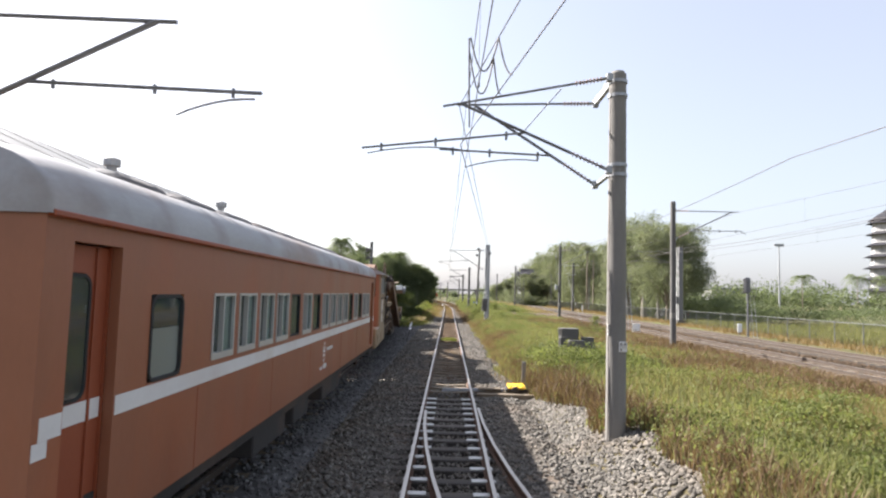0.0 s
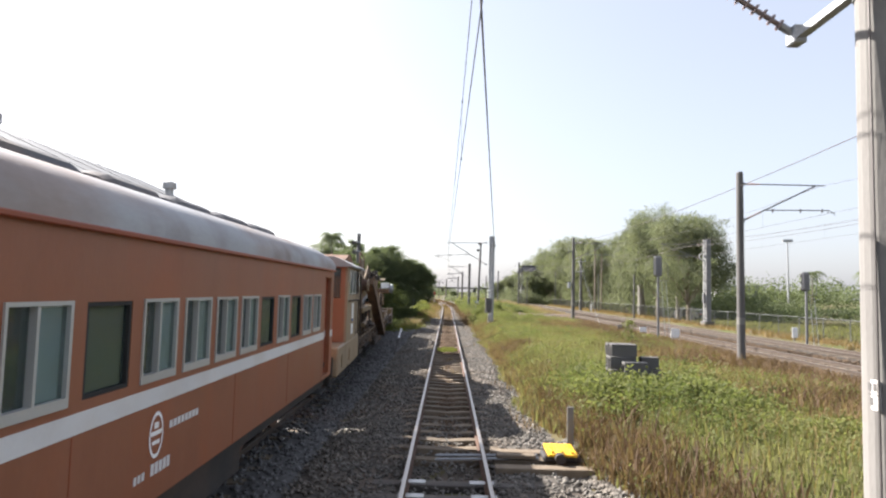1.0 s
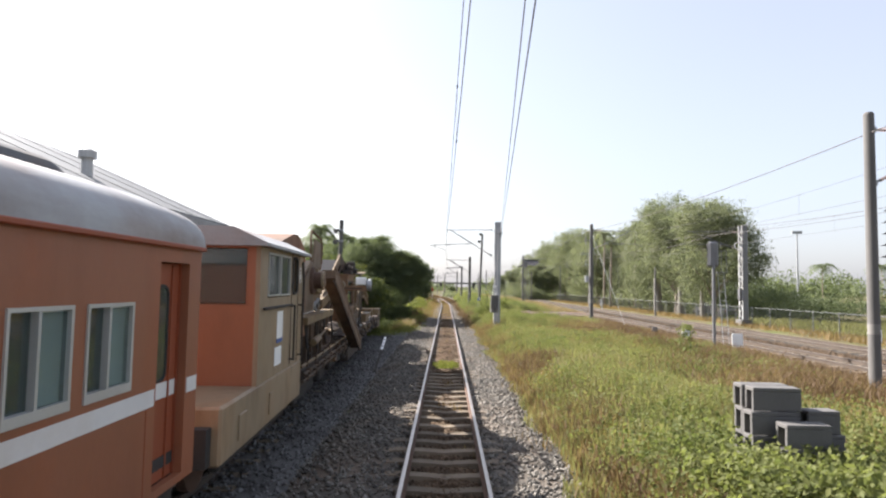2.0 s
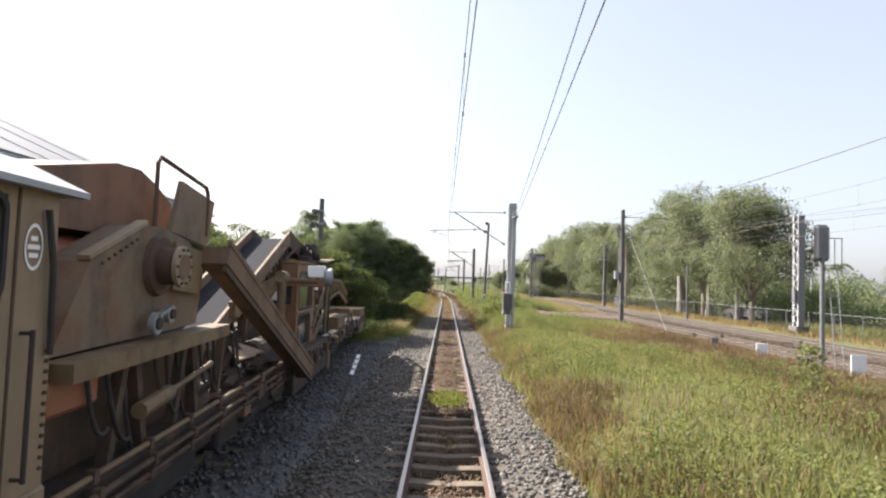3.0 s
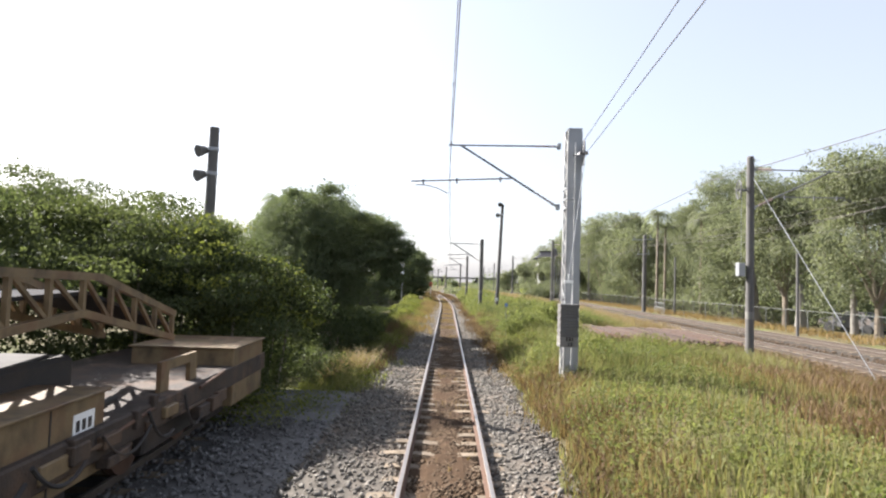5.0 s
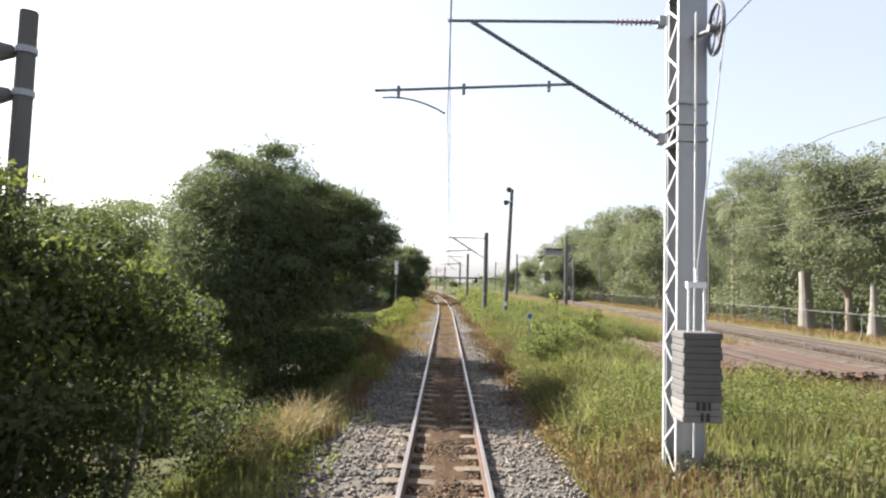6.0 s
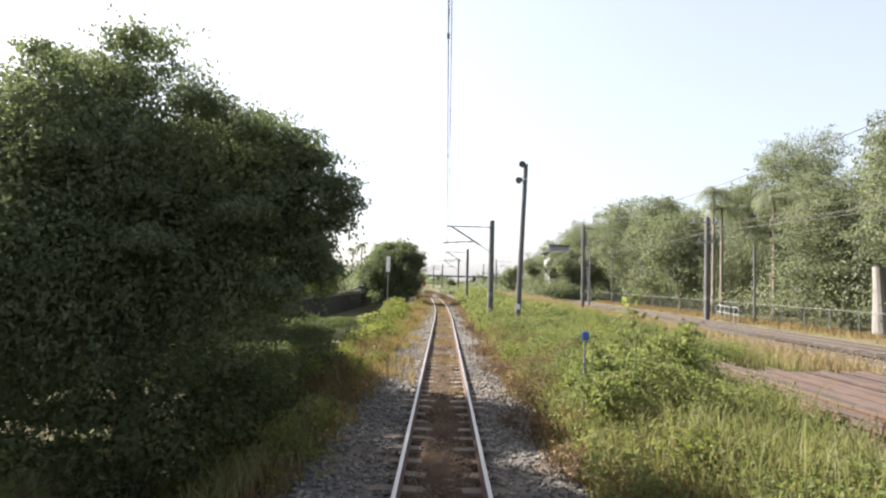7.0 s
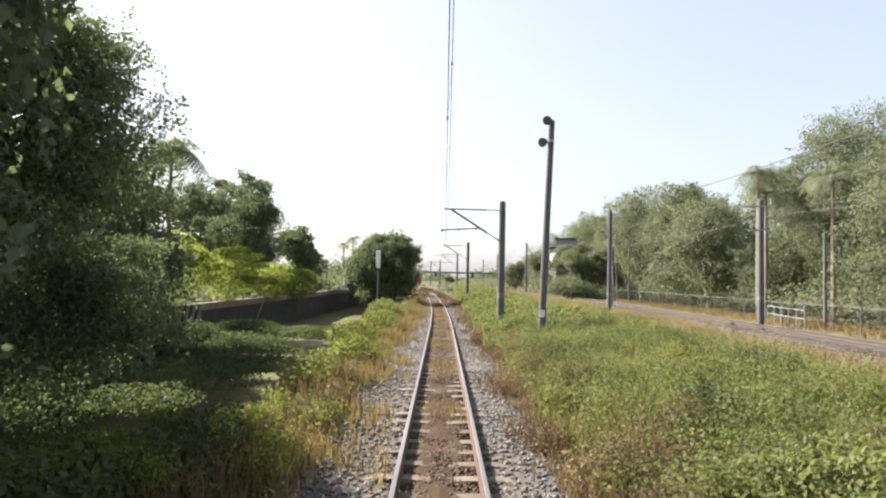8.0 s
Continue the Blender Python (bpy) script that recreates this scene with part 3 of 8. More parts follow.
# trackbed
bed = extrude_profile([(-2.35, -0.30), (-1.75, -0.16), (-0.74, -0.165), (-0.54, -0.26), (0.54, -0.26), (0.74, -0.16), (1.55, -0.14), (2.2, -0.29), (2.2, -0.5), (-2.35, -0.5)], -10, 340)
tagged(part("ballast_bed", bed, M_BED), label="bed of dusty grey crushed stone under the track", category="ballast", kind="structure")
core = bmesh.new()
prev = None
for i in range(0, 160):
    y = 17.0 + i * 0.9
    w = 0.50 if i else 0.1
    row = [core.verts.new((a * w / 0.5, y, (-0.148 if 32.4 < y < 43.5 else -0.225 if y < 32.4 else -0.168) + 0.014 * math.sin(i * 1.7 + a * 9) + h)) for a, h in ((-0.5, -0.03), (-0.25, 0.005), (0.0, 0.015), (0.25, 0.005), (0.5, -0.03))]
    if prev:
        for k in range(4):
            core.faces.new((prev[k], prev[k + 1], row[k + 1], row[k]))
    prev = row
tagged(part("soil_strip", core, M_TRACKSOIL), label="rusty brown earth silted between the rails", category="earth", kind="structure")


def parallel_track(cx, y0, y1, z_top, label, bend=None, bed_mat=M_MAINBED, bed_label="dusty rust-brown ballast"):
    t = empty("railway_track", 0, 0, 0, label=label, category="railway track", kind="structure")
    b = extrude_profile([(cx - 2.0, z_top - 0.32), (cx - 1.5, z_top - 0.15), (cx + 1.5, z_top - 0.15), (cx + 2.0, z_top - 0.32), (cx + 2.0, z_top - 0.6), (cx - 2.0, z_top - 0.6)], y0, y1)
    part("ballast", b, bed_mat, t, bed_label)
    for s in (-0.566, 0.566):
        rail_piece(cx + s, y0, y1, t, z_top, bend, M_RAIL_DULL)
    bm = bmesh.new()
    for k in range(int((min(y1, 120) - y0) / 0.62)):
        y = y0 + k * 0.62
        o = bend(y) if bend else 0.0
        box(bm, cx + o - 1.0, cx + o + 1.0, y - 0.1, y + 0.1, z_top - 0.30, z_top - 0.135 + 0.01 * math.sin(k * 3.3))
    tagged(part("sleepers", bm, M_SLEEPER, t), kind="stuff")
    return t


parallel_track(13.6, -20, 420, 0.28, "main line track with worn rails on dusty ballast")
parallel_track(17.6, -20, 420, 0.28, "second main line track on dusty ballast")
parallel_track(-3.8, -12, 49, -0.05, "siding track under the parked vehicles", lambda y: -0.0454 * max(0.0, y - 19.6) + (0.08 if y > 21 else 0.0), M_SHADEBED, "ballast with the siding shade put into its dark colour")


def rounded_ring(x_out, x_in, ya, yb, za, zb, r, w):
    """A gasket round an opening with rounded corners."""
    def loop(x, o):
        pts = []
        for cy, cz, a0 in ((yb - r, zb - r, 0), (ya + r, zb - r, 90), (ya + r, za + r, 180), (yb - r, za + r, 270)):
            for k in range(6):
                a = math.radians(a0 + 18 * k)
                pts.append((x, cy + (r + o) * math.cos(a), cz + (r + o) * math.sin(a)))
        return pts
    bm = bmesh.new()
    rg = [[bm.verts.new(p) for p in loop(x, o)] for x, o in ((x_in, w), (x_out, w * 0.8), (x_out, w * 0.1), (x_in, 0.0))]
    for a, b in zip(rg, rg[1:]):
        for k in range(24):
            bm.faces.new((a[k], a[(k + 1) % 24], b[(k + 1) % 24], b[k]))
    bmesh.ops.recalc_face_normals(bm, faces=bm.faces)
    return bm


# ---- parked coach ----
XS = -2.38          # its near side
def coach():
    y0, y1 = 3.78, 19.05
    xc, half = -3.8, 1.42
    root = empty("passenger_coach", xc, y0, -0.05, label="old orange passenger coach with white stripe and grey roof on siding", category="railway coach")

    def P(name, bm, m, label="", parent=None, smooth=False):
        for v in bm.verts:
            v.co -= Vector((xc, y0, -0.05))
        return part(name, bm, m, parent or root, label, smooth)

    wins = [(6.30 + 0.731 * k, 6.86 + 0.731 * k, 1.755, 2.385) for k in range(16)]
    toilet = (5.05, 5.62, 1.70, 2.39)
    doors = [(4.05, 4.60, 0.85, 2.72), (18.25, 18.80, 0.85, 2.72)]
    P("side_wall", holed_panel(y0, y1, 0.78, 2.86, XS, XS - 0.07, [toilet, *wins, *doors]), M_ORANGE, "orange painted steel side with flaking paint")
    P("far_side_wall", bx(xc - half, xc - half + 0.07, y0, y1, 0.78, 2.86), M_ORANGE)
    P("floor", bx(xc - half + 0.08, XS - 0.08, y0 + 0.05, y1 - 0.05, 0.95, 1.05), M_DARK)
    for ya, yb in ((y0 - 0.0, y0 + 0.06), (y1 - 0.06, y1)):
        pts = [(xc - half + 0.07, 0.78)] + [(xc + (half - 0.07) * math.cos(a), 2.86 + 0.52 * math.sin(a)) for a in [math.pi - math.pi * k / 16 for k in range(17)]] + [(XS - 0.07, 0.78)]
        P("end_wall", extrude_profile(pts, ya + 0.002, yb - 0.002), M_ORANGE)
    # roof shell, drawn in at both ends
    bm = bmesh.new()
    rings = []
    ys = [y0 - 0.02, y0 + 0.05, y0 + 0.45, y0 + 1.0] + [y0 + 1.0 + (y1 - y0 - 2.0) * k / 12 for k in range(1, 13)] + [y1 - 0.45, y1 - 0.05, y1 + 0.02]
    for y in ys:
        e = min(y - y0, y1 - y) + 0.02
        drop = 0.06 * max(0, 1 - e / 0.8) ** 2
        rings.append([bm.verts.new((xc + (half + 0.035) * math.copysign(abs(math.cos(a)) ** 0.8, math.cos(a)), y, 2.86 + (0.57 - drop) * abs(math.sin(a)) ** 0.85)) for a in [math.pi * k / 22 for k in range(23)]])
    for r, s in zip(rings, rings[1:]):
        for k in range(22):
            bm.faces.new((r[k], r[k + 1], s[k + 1], s[k]))
    bm.faces.new(rings[0])
    bm.faces.new(rings[-1][::-1])
    bmesh.ops.recalc_face_normals(bm, faces=bm.faces)
    roof = P("roof", bm, M_ROOF, "dull grey curved roof streaked with rust", smooth=True)
    P("gutter", bx(XS - 0.005, XS + 0.05, y0, y1, 2.845, 2.885, 0.008), M_ORANGE_D, "rain gutter along the roof edge")
    # torpedo ventilators along the crown of the roof
    for k in range(8):
        ya, yb = 6.30 + 1.58 * k, 7.72 + 1.58 * k
        bm = bmesh.new()
        rows = []
        for y, f in ((ya, 0.35), (ya + 0.10, 0.8), (ya + 0.28, 1.0), (yb - 0.28, 1.0), (yb - 0.10, 0.8), (yb, 0.35)):
            rows.append([bm.verts.new((xc + 0.36 * (0.6 + 0.4 * f) * math.cos(a), y, 3.40 + 0.27 * f * math.sin(a) ** 0.7)) for a in [math.pi * j / 10 for j in range(11)]])
        for r, q in zip(rows, rows[1:]):
            for j in range(10):
                bm.faces.new((r[j], r[j + 1], q[j + 1], q[j]))
        bm.faces.new(rows[0])
        bm.faces.new(rows[-1][::-1])
        bmesh.ops.recalc_face_normals(bm, faces=bm.faces)
        P("ventilator", bm, M_VENT, "low dark roof ventilator hood")
    # stripe, broken at the doors
    for a, b in ((3.84, 4.04), (4.62, 18.22), (18.83, y1 - 0.01)):
        P("stripe", bx(XS, XS + 0.004, a, b, 1.55, 1.685), M_STRIPE, "white painted waist stripe")
    P("stripe_step", bx(XS, XS + 0.004, 3.79, 3.92, 1.45, 1.548), M_STRIPE)
    # end doors, set back
    for ya, yb, za, zb in doors:
        d = P("end_door", bx(XS - 0.13, XS - 0.09, ya + 0.01, yb - 0.01, za, zb - 0.01), M_ORANGE_D, "folding door, set back, recess shade put into its dark orange")
        P("door_window_frame", rounded_ring(XS - 0.078, XS - 0.091, ya + 0.05, ya + 0.32, 1.72, 2.50, 0.07, 0.03), M_RUBBER, parent=d)
        P("door_glass", bx(XS - 0.090, XS - 0.086, ya + 0.05, ya + 0.32, 1.72, 2.50), M_GLASS, parent=d)
        P("door_post", bx(XS - 0.090, XS - 0.075, ya + 0.38, ya + 0.40, za, zb - 0.02), M_ORANGE_D, parent=d)
        P("door_stripe", bx(XS - 0.090, XS - 0.086, ya + 0.01, yb - 0.01, 1.55, 1.685), M_STRIPE, parent=d)
        for yr in (ya + 0.001, yb - 0.021):
            P("door_jamb", bx(XS - 0.13, XS - 0.072, yr, yr + 0.02, za, zb), M_ORANGE_D, parent=d)
        hb = bmesh.new()
        rod(hb, (XS - 0.05, ya + 0.05, 1.45), (XS - 0.05, ya + 0.05, 1.95), 0.010)
        rod(hb, (XS - 0.09, ya + 0.05, 1.47), (XS - 0.05, ya + 0.05, 1.47), 0.008)
        rod(hb, (XS - 0.09, ya + 0.05, 1.93), (XS - 0.05, ya + 0.05, 1.93), 0.008)
        P("grab_rail", hb, M_RUST, parent=d)
        st = bmesh.new()
        box(st, XS - 0.25, XS - 0.03, ya + 0.02, yb - 0.02, 0.50, 0.53)
        box(st, XS - 0.25, XS - 0.03, ya + 0.02, yb - 0.02, 0.74, 0.77)
        box(st, XS - 0.25, XS - 0.22, ya + 0.02, ya + 0.05, 0.50, 0.95)
        box(st, XS - 0.25, XS - 0.22, yb - 0.05, yb - 0.02, 0.50, 0.95)
        P("step", st, M_DARK)
    # lavatory window with a rubber seal
    ya, yb, za, zb = toilet
    w = P("window", rounded_ring(XS + 0.012, XS - 0.03, ya + 0.03, yb - 0.03, za + 0.03, zb - 0.03, 0.07, 0.035), M_RUBBER, "frosted window in a black rubber seal")
    P("pane", bx(XS - 0.025, XS - 0.018, ya + 0.02, yb - 0.02, za + 0.02, zb - 0.02), M_FROST, "frosted glass", parent=w)
    P("top_light", bx(XS - 0.017, XS - 0.011, ya + 0.03, yb - 0.03, zb - 0.27, zb - 0.03), M_GLASS, parent=w)
    # saloon windows: most with a sliding pane in an aluminium frame, a few with one plain pane
    plain = {4, 6, 11, 13}
    for k, (ya, yb, za, zb) in enumerate(wins):
        if k in plain:
            w = P("window", holed_panel(ya + 0.002, yb - 0.002, za + 0.002, zb - 0.002, XS - 0.005, XS - 0.05, [(ya + 0.03, yb - 0.03, za + 0.03, zb - 0.03)]), M_RUBBER, "plain fixed window in a dark seal")
            P("pane", bx(XS - 0.035, XS - 0.029, ya + 0.025, yb - 0.025, za + 0.025, zb - 0.025), M_CLEAR, parent=w)
            P("blind", bx(XS - 0.060, XS - 0.055, ya + 0.005, yb - 0.005, za + 0.005, zb - 0.005), M_OLIVE, "olive blind drawn down", parent=w)
        else:
            ym = ya + 0.25
            w = P("window", holed_panel(ya - 0.012, yb + 0.012, za - 0.014, zb + 0.012, XS + 0.014, XS - 0.05, [(ya + 0.010, ym - 0.010, za + 0.05, zb - 0.014), (ym + 0.014, yb - 0.016, za + 0.05, zb - 0.014)]), M_ALU, "sliding window in a pale aluminium frame")
            P("pane", bx(XS - 0.040, XS - 0.034, ya + 0.008, ym, za + 0.045, zb - 0.010), M_GLASS, parent=w)
            P("pane", bx(XS - 0.020, XS - 0.014, ym, yb - 0.018, za + 0.045, zb - 0.025), M_CLEAR, parent=w)
            P("blind", bx(XS - 0.050, XS - 0.045, ym + 0.004, yb - 0.004, za + 0.004, zb - 0.004), M_CURTAIN, "pale drawn blind", parent=w)
    # lining behind the windows
    P("lining", bx(xc - 0.1, xc - 0.06, y0 + 0.1, y1 - 0.1, 1.05, 3.2), M_INSIDE)
    # emblem: a ring with bars, and bars for the lettering
    em = bmesh.new()
    yc, zc, ry, rz = 11.72, 1.30, 0.115, 0.185
    n = 28
    ring = [[em.verts.new((XS + 0.004, yc + s * ry * math.cos(2 * math.pi * k / n), zc + s * rz * math.sin(2 * math.pi * k / n))) for k in range(n)] for s in (1.0, 0.83)]
    for k in range(n):
        em.faces.new((ring[0][k], ring[0][(k + 1) % n], ring[1][(k + 1) % n], ring[1][k]))
    for dz, hw, h in ((0.075, 0.035, 0.05), (0.015, 0.085, 0.035), (-0.06, 0.06, 0.03)):
        box(em, XS + 0.001, XS + 0.004, yc - hw, yc + hw, zc + dz - h / 2, zc + dz + h / 2)
    P("emblem", em, M_WHITE, "white round emblem")
    for k in range(8):
        P("letter_bar", bx(XS + 0.001, XS + 0.004, 11.95 + k * 0.075, 12.005 + k * 0.075, 1.30, 1.36), M_STRIPE)
    for k in range(5):
        P("letter_bar", bx(XS + 0.001, XS + 0.004, 11.66 + k * 0.068, 11.71 + k * 0.068, 0.985, 1.075), M_STRIPE)
    for k in range(3):
        P("letter_bar", bx(XS + 0.001, XS + 0.004, 11.40 + k * 0.06, 11.44 + k * 0.06, 0.99, 1.05), M_STRIPE)
    # panel seams
    for y in (6.02, 8.4, 10.6, 13.5, 15.7, 18.1):
        P("seam", bx(XS, XS + 0.003, y, y + 0.012, 0.79, 1.54), M_ORANGE_D)
    # underframe, boxes, bogies
    P("sole_bar", bx(XS - 0.20, XS - 0.10, y0 + 0.2, y1 - 0.2, 0.60, 0.80), M_DARK)
    for ya, yb in ((8.2, 9.7), (10.2, 11.2), (12.4, 14.2)):
        P("equipment_box", bx(XS - 0.75, XS - 0.14, ya, yb, 0.28, 0.72, 0.02), M_DARK)
    for yc in (6.0, 17.0):
        P("bogie_frame", bx(XS - 0.55, XS - 0.45, yc - 1.5, yc + 1.5, 0.32, 0.62, 0.03), M_DARK)
        for dy in (-0.95, 0.95):
            for sx in (-0.566, 0.566):
                wb = bmesh.new()
                rod(wb, (xc + sx - 0.06, yc + dy, 0.38), (xc + sx + 0.06, yc + dy, 0.38), 0.43, 0.43, 24)
                P("wheel", wb, M_RUST)
    return root


coach()


# ---- overhead line masts ----
def insulator(bm, a, b, r=0.035, n=8):
    a, b = Vector(a), Vector(b)
    rod(bm, a, b, r * 0.55, r * 0.55, 8)
    d = (b - a) / n
    for k in range(n):
        p = a + d * (k + 0.5)
        rod(bm, p - d * 0.12, p + d * 0.12, r * 1.35, r * 1.1, 10)


def local(bm, x, y):
    for v in bm.verts:
        v.co -= Vector((x, y, 0))
    return bm


def curved_arm(bm, a, b, rise, r=0.012, n=6):
    a, b = Vector(a), Vector(b)
    pts = [a.lerp(b, i / n) + Vector((0, 0, rise * 4 * (i / n) * (1 - i / n))) for i in range(n + 1)]
    for p, q in zip(pts, pts[1:]):
        rod(bm, p, q, r, r, 6)


def cantilever(root, px, y, z_top, z_foot, end_x, z_reg, reg_end, wire_x, z_contact, name="cantilever", py=None, z_end=None, z_reg_end=None, steady_x=None, thick=1.0):
    """Tubular bracket: a top tube and a strut to the mast, a registration tube and a steady arm."""
    ox, oy = root.location.x, root.location.y
    s = 1 if end_x > px else -1
    py = y if py is None else py
    z_end = z_top if z_end is None else z_end
    z_reg_end = z_reg if z_reg_end is None else z_reg_end
    a, b = Vector((px, py, z_top)), Vector((end_x, y, z_end))
    bm = bmesh.new()
    ins = a.lerp(b, 0.32 / (b - a).length * 1.9)
    rod(bm, ins, b, 0.021 * thick)
    foot, head = Vector((px, py, z_foot)), a.lerp(b, 1 - 0.30 / (b - a).length)
    fi = foot.lerp(head, 0.7 / (head - foot).length)
    rod(bm, fi, head, 0.027 * thick)
    part("bracket_tube", local(bm, ox, oy), M_ARM, root, "grey steel bracket tubes")
    t = (z_reg - z_foot) / (head.z - z_foot)
    joint = foot.lerp(head, t)
    rb = bmesh.new()
    rod(rb, joint, (reg_end, y, z_reg_end), 0.019 * thick)
    for f in (0.12, 0.55, 0.88):
        q = joint.lerp(Vector((reg_end, y, z_reg_end)), f)
        box(rb, q.x - 0.02, q.x + 0.02, q.y - 0.02, q.y + 0.02, q.z - 0.09, q.z + 0.05)
    part("registration_tube", local(rb, ox, oy), M_ARM, root)
    sb = bmesh.new()
    q = Vector((reg_end + (0.10 if reg_end < joint.x else -0.10), y, z_reg_end - 0.09))
    if steady_x is not None:
        f = (steady_x - joint.x) / (reg_end - joint.x)
        q = Vector((steady_x, y, joint.z + f * (z_reg_end - joint.z) - 0.11))
        rod(sb, q, q + Vector((0, 0, 0.11)), 0.012, 0.012, 6)
    curved_arm(sb, q, (wire_x, y, z_contact + 0.02), 0.07, 0.012 * thick)
    part("steady_arm", local(sb, ox, oy), M_ARM, root, "thin curved steady arm")
    for p, q in ((a, ins), (foot, fi)):
        ib = bmesh.new()
        d = (q - p).normalized()
        insulator(ib, p + d * 0.12, q)
        part("insulator", local(ib, ox, oy), M_INSUL, root, "brown ribbed insulator")
        cb = bmesh.new()
        rod(cb, p, p + d * 0.14, 0.03)
        box(cb, p.x - 0.05, p.x + 0.05, p.y - 0.06, p.y + 0.06, p.z - 0.07, p.z + 0.07, 0.01)
        part("clamp", local(cb, ox, oy), M_GALV, root)


def concrete_mast(x, y, top, r, material=M_CONC, label="round grey concrete mast of the overhead line", band=True):
    zb = float(ground_z(x, y))
    root = empty("catenary_mast", x, y, 0, label=label, category="mast", group="overhead line masts")
    bm = bmesh.new()
    rod(bm, (0, 0, zb - 0.5), (0, 0, top - 0.05), r * 1.18, r, 20)
    rod(bm, (0, 0, top - 0.05), (0, 0, top), r, r * 0.75, 20)
    part("pole", bm, material, root, smooth=False)
    if band:
        bb = bmesh.new()
        rod(bb, (0, 0, 1.62), (0, 0, 1.86), r * 1.16, r * 1.15, 20, False)
        part("number_band", bb, M_CONC, root, "pale painted band")
    return root


# mast with the double bracket at the switch
m_a = concrete_mast(2.80, 10.7, 6.42, 0.145, band=False)
cantilever(m_a, 2.60, 10.5, 6.24, 4.63, -0.25, 5.24, -1.63, 0.05, 4.90, z_end=5.67, z_reg_end=4.91)
cantilever(m_a, 2.55, 11.25, 6.03, 4.51, 0.0, 5.03, -0.31, 0.17, 4.76, z_end=5.94, z_reg_end=5.10, steady_x=1.50)
part("bracket", local(bar(bmesh.new(), (2.74, 10.72, 6.30), (2.53, 11.25, 6.01), 0.08, 0.09), 2.8, 10.7), M_GALV, m_a)
part("bracket", local(bar(bmesh.new(), (2.74, 10.72, 4.66), (2.53, 11.25, 4.48), 0.08, 0.05), 2.8, 10.7), M_GALV, m_a)
for z in (6.2, 5.95, 4.72, 4.55):
    part("clamp_band", rod(bmesh.new(), (0, 0, z), (0, 0, z + 0.06), 0.165, 0.165, 20), M_GALV, m_a)
part("hanger_link", local(rod(bmesh.new(), (1.79, 10.6, 6.06), (1.15, 10.6, 5.29), 0.010, 0.010, 6), 2.8, 10.7), M_ARM, m_a)
bm = bmesh.new()
for k in range(4):
    rod(bm, (2.655, 10.62, 6.1 - k * 1.6), (2.64, 10.60, 4.5 - k * 1.6), 0.008, 0.008, 5)
part("earth_wire", local(bm, 2.8, 10.7), M_WIRE, m_a)
bm = bmesh.new()
for k in range(4):
    dx, dz = 0.075 * (k % 2), 0.09 * (k // 2)
    tl = part("number_plate", bx(0.0 + dx, 0.068 + dx, -0.178 + 0.02 * (k % 2), -0.14, 1.56 + dz, 1.642 + dz, 0.004), M_STRIPE, m_a, "small pale number plate")
    if k != 1:
        part("letter_bar", bx(0.02 + dx, 0.048 + dx, -0.182 + 0.02 * (k % 2), -0.179 + 0.02 * (k % 2), 1.58 + dz, 1.62 + dz), M_CONC_D, tl)
tl = part("number_plate", bx(-0.158, -0.140, -0.095, 0.015, 1.83, 2.02, 0.004), M_STRIPE, m_a, "small pale number plate")
for ya, yb, z in ((-0.08, -0.05, 1.95), (-0.035, 0.0, 1.95), (-0.05, -0.02, 1.86)):
    part("letter_bar", bx(-0.161, -0.159, ya, yb, z, z + 0.05), M_CONC_D, tl)
part("rule", bx(-0.161, -0.159, -0.085, 0.005, 1.925, 1.932), M_CONC_D, tl)


def wrapped_letter(ch, root, z, size, r, middle, material):
    """A painted character bent round a mast; middle is the angle from -y towards -x."""
    c = bpy.data.curves.new("letter", "FONT")
    c.body, c.size, c.align_x = ch, size, "CENTER"
    c.extrude = 0.001
    tmp = bpy.data.objects.new("letter", c)
    me = bpy.data.meshes.new_from_object(tmp)
    bpy.data.objects.remove(tmp)
    for v in me.vertices:
        a = middle - v.co.x / r
        rr = r + 0.002 + v.co.z
        v.co = Vector((-rr * math.sin(a), -rr * math.cos(a), z + v.co.y))
    me.materials.clear()
    me.materials.append(material)
    ob = new("letter", me)
    ob.parent = root


for k, ch in enumerate("有電勿近"):
    wrapped_letter(ch, m_a, 1.645 - 0.105 * k, 0.105, 0.148, math.radians(70), M_VENT)

# anchor mast with lattice face, pulley and counterweights
m_b = empty("catenary_mast", 2.98, 49.42, 0, label="tall grey steel anchor mast with lattice edge and counterweights", category="mast", group="overhead line masts")
def anchor_mast():
    def P(n, bm, m, label="", parent=None):
        return part(n, bm, m, parent or m_b, label)
    for y, yf in ((0.0, 0.09), (0.47, 0.38)):
        ch = P("channel", bx(-0.09, 0.25, min(y, y + 0.012), max(y, y + 0.012), -0.3, 6.48), M_GALV, "flat grey steel channel")
        for x in (-0.09, 0.24):
            P("flange", bx(x, x + 0.012, min(y + 0.013, yf), max(y + 0.013, yf), -0.3, 6.48), M_GALV, parent=ch)
    for x in (-0.10, 0.256):
        for y in (0.02, 0.45):
            P("lattice_chord", bx(x - 0.006, x + 0.006, y - 0.026, y + 0.026, -0.3, 6.44), M_LATTICE, "pale angle iron")
        for k in range(20):
            z = -0.1 + k * 0.325
            p, q = (0.02, 0.45) if k % 2 else (0.45, 0.02)
            P("lattice_brace", bar(bmesh.new(), (x, p, z), (x, q, z + 0.325), 0.008, 0.032, (0, 1, 0)), M_LATTICE)
    P("cap_plate", bx(-0.10, 0.26, -0.01, 0.48, 6.481, 6.50), M_GALV)
    for z in (4.46, 4.68, 4.95):
        P("collar", bx(-0.12, 0.27, -0.03, 0.50, z, z + 0.04), M_GALV)
